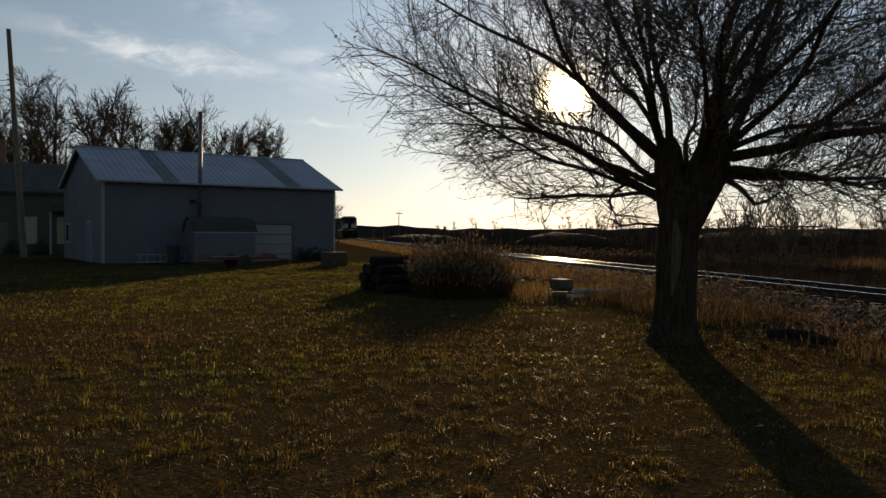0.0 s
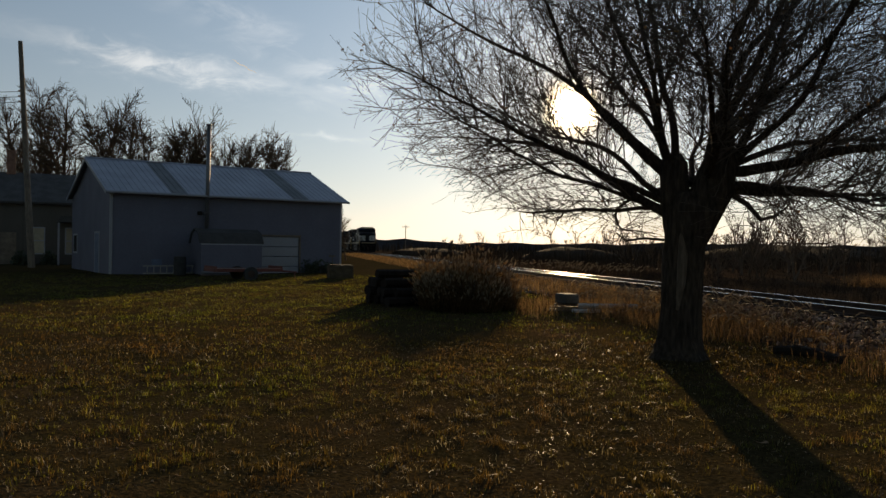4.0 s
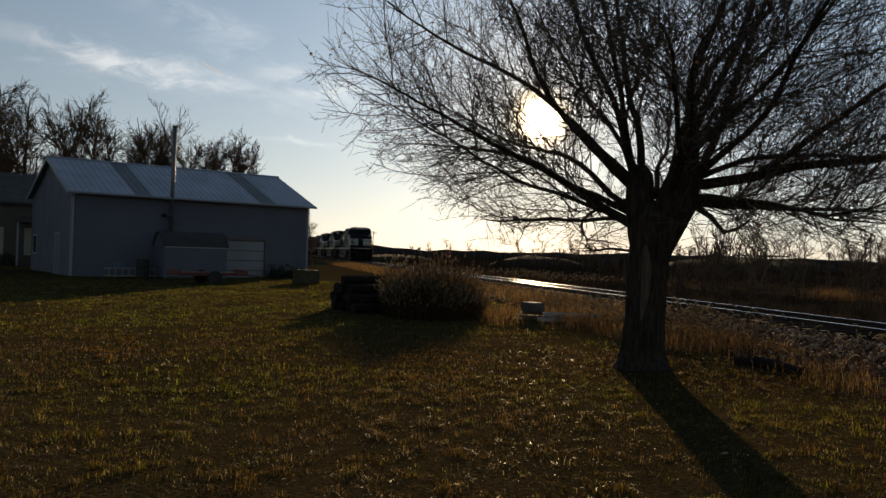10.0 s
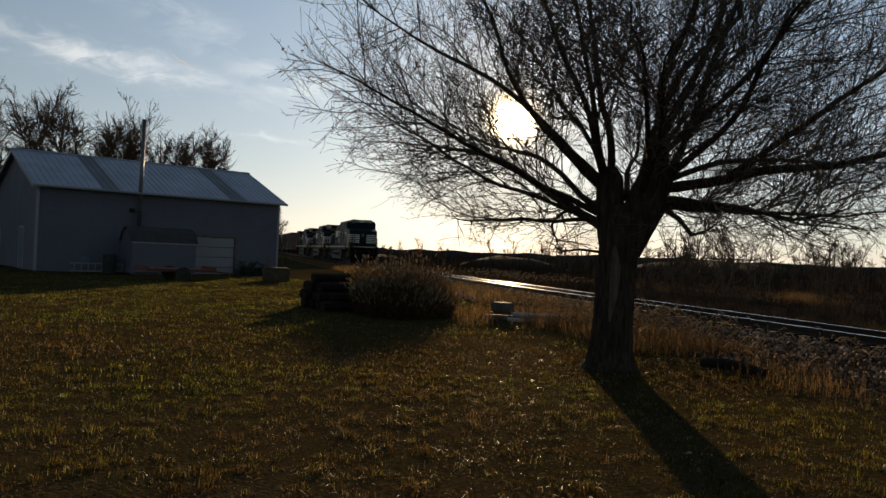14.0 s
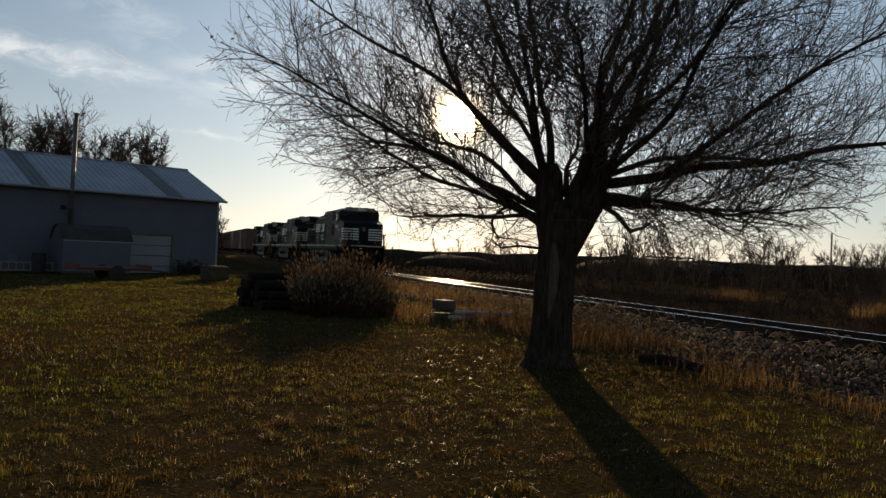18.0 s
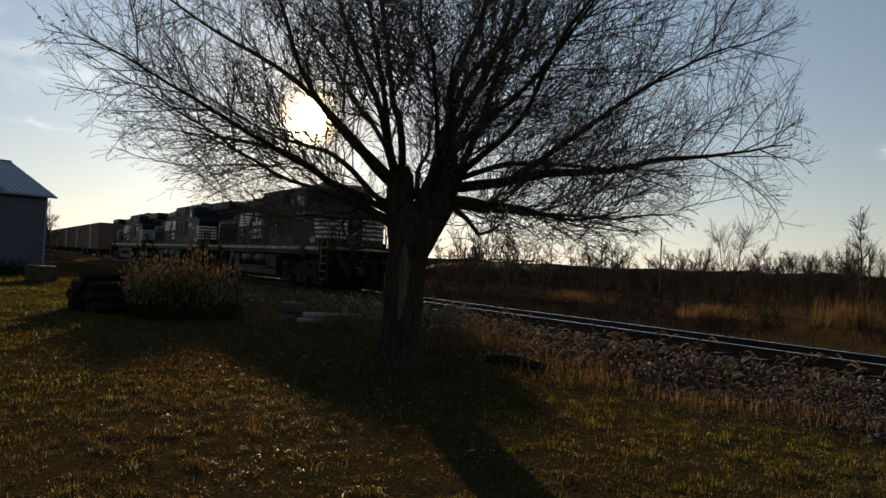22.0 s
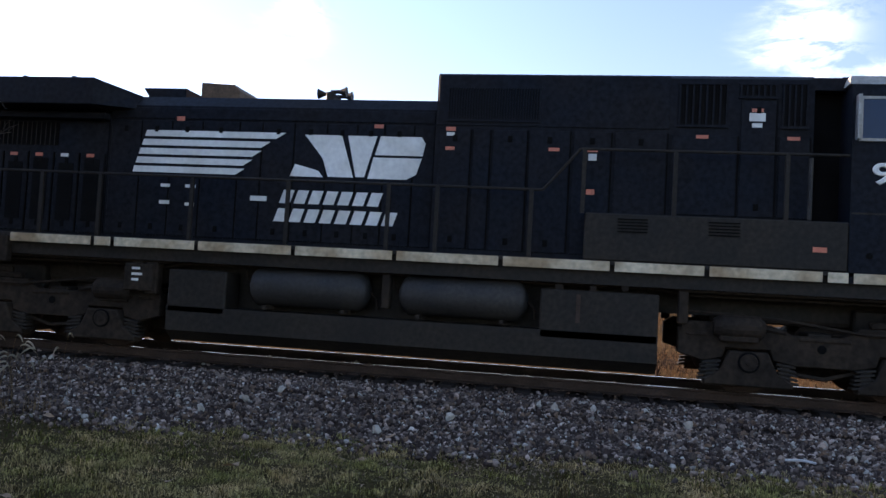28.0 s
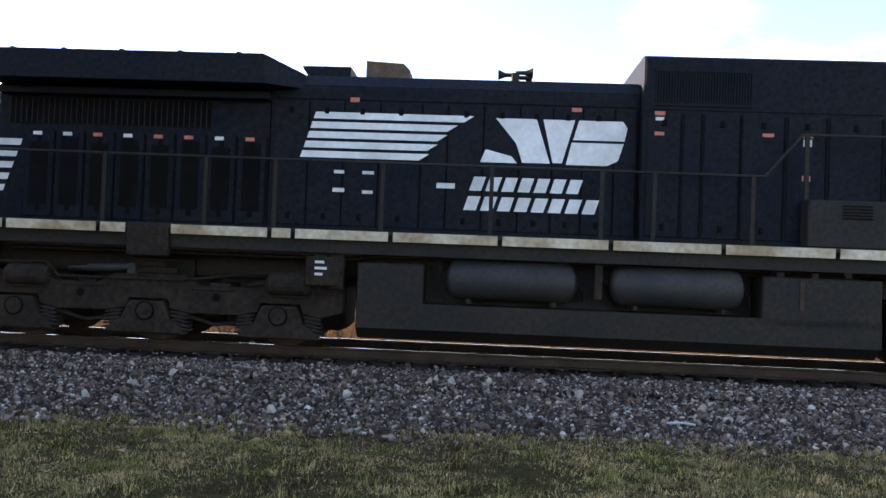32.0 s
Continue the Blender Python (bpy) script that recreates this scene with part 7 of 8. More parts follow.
    for side in (-1, 1):
        bm = bmesh.new(); box(bm, 8.83, 8.865, side * 0.35, side * 0.95, 4.47, 4.66, 0.01); nb = part("number_board", bm, "sill", hb)
        me = text_mesh(digits, 0.17, 0.002, 0, 1.05, 0.003)
        me.materials.append(M["black"])
        num = new("number_marking", me)
        num.parent, num.matrix_basis = hb, pose(8.869, side * 0.65 - 0.235, 4.505, 90, 0, 90)
        bm = bmesh.new(); rod(bm, (8.80, side * 0.14, 4.57), (8.90, side * 0.14, 4.57), 0.105, n=16); part("headlight", bm, "chrome", hb)
    # logo field on the hood: plain slanted shapes; lettering as plain bars
    for side in (-1, 1):
        y = side * 0.974
        fx = (lambda x: x) if side < 0 else (lambda x: -4.26 - x)
        bm = bmesh.new()
        h = 0.68 / 9
        for i in range(5):
            z1 = 3.70 - i * 2 * h * 1.0
            z0 = z1 - h * 1.35
            xl = -4.40 - 0.21 * (3.70 - z1) / 0.68
            xr = (-1.95, -2.20, -2.35, -2.50, -2.62)[i]
            pts = [(fx(xl - 0.03), z0), (fx(xr - 0.16), z0), (fx(xr), z1), (fx(xl), z1)]
            prism(bm, pts, min(y, y + side * 0.006), max(y, y + side * 0.006))
        part("logo_stripes", bm, "white", e)
        bm = bmesh.new()
        for pts in ([(-1.84, 3.00), (-1.28, 3.00), (-1.36, 3.10), (-1.76, 3.20)],
                    [(-1.62, 3.68), (-1.00, 3.68), (-0.78, 3.01), (-1.20, 3.01), (-1.30, 3.30)],
                    [(-0.90, 3.68), (-0.42, 3.68), (-0.60, 3.02), (-0.74, 3.02)],
                    [(-0.36, 3.68), (0.30, 3.68), (0.37, 3.58), (0.33, 3.38), (-0.44, 3.38)],
                    [(-0.46, 3.34), (0.32, 3.34), (0.24, 3.08), (0.08, 3.00), (-0.54, 3.00)]):
            prism(bm, [(fx(a), b) for a, b in pts], min(y, y + side * 0.006), max(y, y + side * 0.006))
        part("logo_shape", bm, "white", e)
        bm = bmesh.new()
        for x0, x1, n, z0, z1 in ((-1.99, -0.28, 7, 2.56, 2.775), (-2.07, -0.02, 8, 2.26, 2.475)):
            w = (x1 - x0) / n
            for i in range(n):
                a, b = x0 + i * w, x0 + i * w + w * 0.74
                pts = [(fx(a), z0), (fx(b), z0), (fx(b + 0.07), z1), (fx(a + 0.07), z1)]
                prism(bm, pts, min(y, y + side * 0.006), max(y, y + side * 0.006))
        part("lettering", bm, "white", e)
        # small warning labels
        for x, z, w, hh, mat in ((-4.0, 2.78, .16, .05, "white"), (-4.0, 2.50, .18, .06, "white"), (-3.55, 2.78, .18, .05, "white"), (-3.55, 2.48, .16, .05, "white"), (-2.35, 2.62, .28, .08, "white"), (-3.8, 3.9, .14, .07, "orange"), (-0.4, 3.84, .15, .06, "orange")):
            bm = bmesh.new(); box(bm, fx(x) - w / 2, fx(x) + w / 2, y, y + side * 0.008, z - hh / 2, z + hh / 2); part("label", bm, mat, e)
        y2 = side * 1.204
        for x, z, w, hh, mat in ((.80, 3.78, .15, .06, "orange"), (.80, 3.70, .12, .05, "white"), (.80, 3.48, .14, .05, "orange"), (2.38, 3.50, .16, .05, "orange"), (2.95, 3.50, .15, .05, "orange"), (2.95, 3.40, .12, .10, "white"), (2.94, 2.88, .12, .08, "orange"),
                                 (4.5, 3.74, .17, .05, "orange"), (5.25, 4.14, .16, .05, "orange"), (5.25, 4.04, .22, .12, "white"), (5.25, 3.92, .14, .06, "white"), (5.75, 3.74, .17, .05, "orange")):
            bm = bmesh.new(); box(bm, x - w / 2, x + w / 2, y2, y2 + side * 0.008, z - hh / 2, z + hh / 2); part("label", bm, mat, e)
        bm = bmesh.new(); box(bm, 5.98, 6.16, side * 1.5, side * 1.508, 2.12, 2.19); part("label", bm, "orange", e)
    # radiator cab at the rear
    bm = bmesh.new()
    plan = [(-5.12, -0.95), (-9.46, -0.95), (-9.92, -0.52), (-9.92, 0.52), (-9.46, 0.95), (-5.12, 0.95)]
    lo, hi = [bm.verts.new((x, y, 1.866)) for x, y in plan], [bm.verts.new((x, y, 4.34)) for x, y in plan]
    bm.faces.new(lo); bm.faces.new(hi)
    for i in range(6):
        bm.faces.new((lo[i], lo[(i + 1) % 6], hi[(i + 1) % 6], hi[i]))
    bmesh.ops.recalc_face_normals(bm, faces=bm.faces[:])
    part("rear_hood", bm, "black", e)
    bm = bmesh.new(); box(bm, -9.44, -5.1, -1.5, 1.5, 4.0, 4.45, 0.015); part("radiator_roof", bm, "black", e)
    bm = bmesh.new(); box(bm, -9.40, -5.1, -1.14, 1.14, 3.84, 3.95, 0.01); part("radiator_lip", bm, "black", e)
    for x in (-9.0, -8.2, -7.3, -6.4, -5.5):
        bm = bmesh.new(); box(bm, x - 0.03, x + 0.03, -1.46, -1.40, 4.45, 4.475); box(bm, x - 0.03, x + 0.03, 1.40, 1.46, 4.45, 4.475); part("lifting_lug", bm, "black", e)
    for side in (-1, 1):             # stripes and number on the chamfered corner
        a, b = Vector((-9.46, side * 0.95, 0)), Vector((-9.92, side * 0.52, 0))
        nrm = Vector((-0.68, side * 0.73, 0)) * 0.004
        for i in range(5):
            z1 = 3.14 - i * 0.182
            bm = bmesh.new()
            va = [bm.verts.new((p.x + nrm.x, p.y + nrm.y, z)) for p, z in ((a, z1 - 0.10), (b, z1 - 0.10), (b, z1), (a, z1))]
            vb = [bm.verts.new((p.x + nrm.x * 2, p.y + nrm.y * 2, z)) for p, z in ((a, z1 - 0.10), (b, z1 - 0.10), (b, z1), (a, z1))]
            bm.faces.new(va); bm.faces.new(vb)
            for q in range(4):
                bm.faces.new((va[q], va[(q + 1) % 4], vb[(q + 1) % 4], vb[q]))
            bmesh.ops.recalc_face_normals(bm, faces=bm.faces[:])
            part("white_stripe", bm, "white", e)
        me = text_mesh(digits, 0.22, 0.003, 0, 1.0, 0.004)
        me.materials.append(M["white"])
        num = new("rear_number", me)
        num.parent = e
        p = (b if side < 0 else a) * 0.94 + (a if side < 0 else b) * 0.06 + nrm * 1.5
        num.matrix_basis = Matrix.Translation((p.x, p.y, 3.62)) @ Matrix.Rotation(math.atan2((a - b).y, (a - b).x) if side < 0 else math.atan2((b - a).y, (b - a).x), 4, "Z") @ Matrix.Rotation(radians(90), 4, "X")
        for z in (2.15, 2.55, 2.95, 3.35):
            bm = bmesh.new(); bent(bm, [(-9.92, side * 0.40, z), (-10.04, side * 0.40, z), (-10.04, side * 0.12, z), (-9.92, side * 0.12, z)], 0.013, 5); part("grab_iron", bm, "blackdirty", e)
    bm = bmesh.new(); box(bm, -10.0, -9.925, -0.28, 0.28, 3.72, 4.02, 0.02); hl = part("rear_headlight_housing", bm, "blackdirty", e)
    for yy in (-0.13, 0.13):
        bm = bmesh.new(); rod(bm, (-10.03, yy, 3.87), (-10.0, yy, 3.87), 0.095, n=14); part("rear_headlight", bm, "chrome", hl)
    bm = bmesh.new()
    lo = [bm.verts.new(p) for p in ((-5.095, -1.49, 4.01), (-5.095, -1.49, 4.44), (-5.095, 1.49, 4.44), (-5.095, 1.49, 4.01))]
    hi = [bm.verts.new(p) for p in ((-4.62, -0.95, 4.06), (-4.62, -0.82, 4.302), (-4.62, 0.82, 4.302), (-4.62, 0.95, 4.06))]
    bm.faces.new(lo); bm.faces.new(hi)
    for i in range(4):
        bm.faces.new((lo[i], lo[(i + 1) % 4], hi[(i + 1) % 4], hi[i]))
    bmesh.ops.recalc_face_normals(bm, faces=bm.faces[:])
    part("radiator_fairing", bm, "black", e)
    for side in (-1, 1):
        y = side * 0.952
        for a, b in ((-9.28, -7.60), (-7.56, -6.05)):
            bm = bmesh.new(); box(bm, a, b, y, y + side * 0.01, 3.40, 3.80); g = part("radiator_screen", bm, "grille", e)
            bm = bmesh.new()
            for i in range(int((b - a) / 0.09) + 1):
                box(bm, a + i * 0.09 - 0.006, a + i * 0.09 + 0.006, y + side * 0.008, y + side * 0.02, 3.40, 3.80)
            part("screen_guard", bm, "blackdirty", g)
        for i in range(8):
            x0 = -9.0 + i * 0.485
            w = 0.46
            door(x0, x0 + w, 1.93, 3.28, side * 0.95, side)
            bm = bmesh.new(); box(bm, x0 + 0.09, x0 + w - 0.09, side * 0.968, side * 0.98, 2.12, 3.10 + (0.08 if i % 2 else 0)); part("door_screen", bm, "grille", e)
            bm = bmesh.new(); box(bm, x0 + 0.12, x0 + 0.26, side * 0.97, side * 0.98, 3.21, 3.265); part("label", bm, ("white", "white", "orange", "white", "orange", "orange", "white", "orange")[i], e)
        stripe_set(e, side * 0.955, (-9.455, -9.455), (-9.06, -9.34), 2.32, 3.14, 5, side)
        # corner handrails
        handrail(e, [(-9.80, side * 1.48, 1.2), (-9.80, side * 1.48, 2.84), (-9.62, side * 1.48, 2.90)], "yellow")
        handrail(e, [(-10.49, side * 1.48, 0.6), (-10.49, side * 1.48, 2.78)], "yellow")
        handrail(e, [(-10.49, side * 1.46, 2.70), (-10.80, side * 1.46, 2.70), (-10.80, side * 1.46, 1.86)], "blackdirty")
        handrail(e, [(10.06, side * 1.5, 0.9), (10.14, side * 1.5, 2.2), (10.22, side * 1.40, 2.74)], "yellow")
        handrail(e, [(10.70, side * 1.48, 0.8), (10.72, side * 1.48, 2.74)], "yellow")
        handrail(e, [(10.72, side * 1.47, 2.74), (11.08, side * 1.30, 2.68), (11.08, side * 1.30, 1.86)], "blackdirty", r=0.025)
        bm = bmesh.new(); box(bm, 10.78, 10.86, side * 1.30, side * 1.36, 1.86, 2.70); box(bm, 11.00, 11.06, side * 1.05, side * 1.1, 1.86, 2.5); part("stanchion", bm, "blackdirty", e)
        bm = bmesh.new(); box(bm, -10.86, -10.78, side * 1.26, side * 1.32, 1.86, 2.66); part("stanchion", bm, "blackdirty", e)
        bm = bmesh.new(); box(bm, 10.84, 11.02, side * 0.9, side * 1.12, 1.84, 2.12, 0.03); box(bm, -10.98, -10.82, side * 0.9, side * 1.12, 1.84, 2.12, 0.03); part("end_light", bm, "blackdirty", e)
        # long side handrail with its posts
        handrail(e, [(-9.62, side * 1.48, 2.90), (2.26, side * 1.48, 2.855), (2.78, side * 1.48, 3.47), (6.42, side * 1.48, 3.47)], "blackdirty", "side_handrail")
        for px_ in (-9.4, -7.45, -5.9, -4.85, -3.25, -1.65, -0.05, 0.7, 2.1):
            bm = bmesh.new(); box(bm, px_ - 0.03, px_ + 0.03, side * 1.46, side * 1.50, 1.75, 2.88); part("handrail_post", bm, "blackdirty", e)
        for px_, zt in ((2.84, 3.47), (4.12, 3.47), (5.62, 3.47)):
            bm = bmesh.new(); box(bm, px_ - 0.03, px_ + 0.03, side * 1.46, side * 1.50, 2.54, zt); part("handrail_post", bm, "blackdirty", e)
        steps(e, 10.08, 10.68, side, False)
        steps(e, -10.48, -9.84, side, True)
        bm = bmesh.new(); rod(bm, (5.93, side * 1.46, 2.56), (5.93, side * 1.46, 3.42), 0.03, n=8); part("grab_post", bm, "tank", e)
        # reservoirs, fuel tank and boxes
        for a, b in ((-2.28, -0.33), (0.14, 2.10)):
            bm = bmesh.new()
            yc = side * 1.13
            rod(bm, (a + 0.16, yc, 1.21), (b - 0.16, yc, 1.21), 0.31, n=24, caps=False)
            for x0, x1, s in ((a + 0.16, a, -1), (b - 0.16, b, 1)):
                rod(bm, (x0, yc, 1.21), (x0 + s * 0.09, yc, 1.21), 0.31, 0.25, 24, False)
                rod(bm, (x0 + s * 0.09, yc, 1.21), (x1, yc, 1.21), 0.25, 0.10, 24)
            bmesh.ops.remove_doubles(bm, verts=bm.verts[:], dist=0.001)
            rv = part("air_reservoir", bm, "tank", e, "dusty grey air reservoir", True)
            for x in (a + 0.35, b - 0.35):
                bm = bmesh.new()
                rod(bm, (x, side * 1.16, 1.22), (x, side * 1.16, 0.84), 0.05, n=8)
                box(bm, x - 0.03, x + 0.03, yc - 0.32, yc + 0.32, 0.86, 0.92)
                part("reservoir_strap", bm, "grime", rv)
            bm = bmesh.new(); bent(bm, [(a, yc, 1.21), (a - 0.1, yc, 1.3), (a - 0.12, yc, 1.55)], 0.022); bent(bm, [(b, yc, 1.21), (b + 0.1, yc, 1.1), (b + 0.12, yc, 0.95)], 0.022)
            part("reservoir_pipe", bm, "grime", rv)
        bm = bmesh.new(); box(bm, -3.58, -2.60, side * 0.9, side * 1.42, 0.72, 1.40, 0.02); part("equipment_box", bm, "blackdirty", e)
        bm = bmesh.new(); box(bm, 2.30, 3.98, side * 0.9, side * 1.42, 0.70, 1.42, 0.02); bx = part("equipment_box", bm, "blackdirty", e)
        bm = bmesh.new(); box(bm, 2.82, 2.88, side * 1.42, side * 1.435, 0.95, 1.36); part("sight_glass", bm, "rust", bx)
        # piping under the sill
        for z, y0 in ((1.50, 1.32), (1.58, 1.22), (1.44, 1.15)):
            bm = bmesh.new()
            bent(bm, [(-9.0, side * y0, z), (-3.7, side * y0, z), (-3.4, side * y0, z + 0.06), (4.0, side * y0, z + 0.06), (4.3, side * y0, z), (9.3, side * y0, z)], 0.026)
            part("pipe_run", bm, "grime", e)
        for x, w, h in ((-4.25, .18, .36), (-4.0, .2, .5), (2.5, .12, .2), (3.0, .1, .14), (4.25, .14, .45), (-0.1, .12, .5)):
            bm = bmesh.new(); box(bm, x, x + w, side * 1.18, side * 1.38, 1.48 - h, 1.50, 0.015); part("air_valve", bm, "grime", e)
        bm = bmesh.new(); rod(bm, (3.5, side * 1.36, 1.50), (3.5, side * 1.40, 1.50), 0.06, n=10); part("filler_cap", bm, "grime", e)
    bm = bmesh.new()
    prism(bm, [(-1.42, 0.82), (-1.42, 0.44), (-1.20, 0.27), (1.20, 0.27), (1.42, 0.44), (1.42, 0.82)], -3.98, 3.58, Matrix.Rotation(radians(90), 4, "Z"))
    box(bm, -3.5, 3.9, -0.8, 0.8, 0.8, 1.5)
    part("fuel_tank", bm, "blackdirty", e)
    # roof things
    bm = bmesh.new(); prism(bm, [(-3.72, 4.29), (-3.02, 4.29), (-3.02, 4.50), (-3.12, 4.60), (-3.72, 4.63)], -0.5, 0.5); part("exhaust_outlet", bm, "exhaust", e, "rust-brown exhaust stack")
    bm = bmesh.new(); prism(bm, [(-4.74, 4.50), (-4.60, 4.29), (-3.95, 4.29), (-3.95, 4.50)], -0.6, 0.6); part("roof_vent", bm, "black", e)
    bm = bmesh.new()
    for i, yy in enumerate((-0.16, 0.0, 0.16)):
        s = -1 if i == 1 else 1
        rod(bm, (-1.34, yy - 0.5, 4.46), (-1.34 + s * 0.16, yy - 0.5, 4.46), 0.03, 0.035, 10)
        rod(bm, (-1.34 + s * 0.16, yy - 0.5, 4.46), (-1.34 + s * 0.27, yy - 0.5, 4.46), 0.035, 0.085, 12)
    box(bm, -1.40, -1.28, -0.72, -0.28, 4.29, 4.45, 0.01)
    part("air_horn", bm, "blackdirty", e)
    # ends: pilot, coupler, hoses, chain
    bm = bmesh.new()
    for side in (-1, 1):             # two wings that meet in a blunt middle, lower edge turned forward
        bm = bmesh.new()
        rows_ = []
        for k in range(7):
            yy = side * (0.16 + 1.20 * k / 6)
            lead = 0.30 * (1 - k / 6) ** 1.5
            rows_.append([bm.verts.new((10.72 + lead + bx, yy, bz)) for bx, bz in ((0.06, 1.02), (0.02, 0.80), (0.03, 0.50), (0.11, 0.26), (0.20, 0.14), (0.12, 0.12), (-0.06, 0.45), (-0.08, 1.02))])
        for p_, q_ in zip(rows_, rows_[1:]):
            for j in range(8):
                bm.faces.new((p_[j], p_[(j + 1) % 8], q_[(j + 1) % 8], q_[j]))
        bm.faces.new(rows_[0]); bm.faces.new(rows_[-1][::-1])
        bmesh.ops.recalc_face_normals(bm, faces=bm.faces[:])
        part("plough_wing", bm, "grille", e)
    bm = bmesh.new(); box(bm, 10.60, 10.74, -1.40, 1.40, 0.95, 1.70, 0.02); part("end_sheet", bm, "grille", e)
    bm = bmesh.new(); box(bm, 11.10, 11.115, -1.2, 1.2, 1.76, 1.85, 0.004); part("front_sill_stripe", bm, "sill", e, "dirty white stripe")
    for yy in (-0.62, 0.62):
        bm = bmesh.new()
        rod(bm, (10.98, yy, 2.02), (11.14, yy, 2.02), 0.10, 0.125, 16); rod(bm, (11.14, yy, 2.02), (11.17, yy, 2.02), 0.125, 0.115, 16); rod(bm, (11.06, yy, 1.86), (11.06, yy, 1.96), 0.03, n=8)
        lamp_ = part("ditch_light", bm, "blackdirty", e, "round ditch light")
        bm = bmesh.new(); rod(bm, (11.168, yy, 2.02), (11.18, yy, 2.02), 0.10, 0.085, 16); part("lens", bm, "darkglass", lamp_)
    for k, (yy, z0) in enumerate(((-1.05, 1.55), (-0.95, 1.60), (-0.40, 1.50), (0.40, 1.50), (0.95, 1.60))):
        bm = bmesh.new(); bent(bm, [(10.78, yy, z0), (10.95, yy + 0.05, z0 - 0.08), (11.02, yy + 0.09, z0 - 0.30), (10.98, yy + 0.13, z0 - 0.52), (10.84, yy + 0.16, z0 - 0.60)], 0.028, 7); part("air_hose", bm, "rubber", e)
    bm = bmesh.new(); bent(bm, [(10.80, -1.10, 1.22), (11.12, -1.08, 1.30), (11.14, 0, 1.32), (11.12, 1.08, 1.30), (10.80, 1.10, 1.22)], 0.018, 6); part("cut_lever", bm, "rust", e)
    bm = bmesh.new(); box(bm, 10.6, 11.1, -1.2, 1.2, 1.70, 1.862, 0.01); part("front_platform", bm, "blackdirty", e)
    bm = bmesh.new(); box(bm, -10.92, -10.5, -1.2, 1.2, 1.70, 1.862, 0.01); box(bm, -10.75, -10.6, -1.4, 1.4, 0.45, 1.7, 0.01); part("rear_platform", bm, "blackdirty", e)
    for sx in (1, -1):
        bm = bmesh.new()
        box(bm, sx * 10.6, sx * 10.95, -0.16, 0.16, 0.72, 1.0, 0.03)
        box(bm, sx * 10.93, sx * 11.14, -0.20 * sx, 0.12 * sx, 0.68, 1.04, 0.05)
        box(bm, sx * 10.95, sx * 11.20, -0.20 * sx, -0.08 * sx, 0.70, 1.02, 0.03)
        part("coupler", bm, "rust", e)
        for yy in (-0.75, -0.6, 0.6, 0.75):
            bm = bmesh.new()
            pts = [(sx * (10.75 + 0.40 * math.sin(q * math.pi / 16)), yy * (1 - q * 0.02), 1.35 - 0.9 * math.sin(q * math.pi / 8 * 0.5) * 1.0 + 0.15 * (q / 8) ** 2) for q in range(9)]
            bent(bm, pts, 0.022, 6)
            part("brake_hose", bm, "rubber", e)
    for i in range(2):
        bm = bmesh.new()
        pts = [(11.08 + 0.11 * q / 6, -0.95 + i * 0.2, 2.62 - 0.22 * math.sin(math.pi * q / 12) - i * 0.05) for q in range(7)]
        bent(bm, pts, 0.011, 5)
        part("safety_chain", bm, "chrome", e)
    truck(e, 7.28, False)
    truck(e, -6.81, True)
    for cx in (7.28, -6.81):         # motors and bolster between the wheels close the view under the frame
        for dx in (-2.35, -1.25, -0.15, 0.95, 2.05):
            bm = bmesh.new(); box(bm, cx + dx, cx + dx + 0.86, -0.58, 0.58, 0.30, 1.06, 0.08); part("traction_motor", bm, "grime", e)
        bm = bmesh.new(); box(bm, cx - 2.5, cx + 2.5, -0.52, 0.52, 1.07, 1.40, 0.03); part("truck_bolster", bm, "grime", e)
    return e


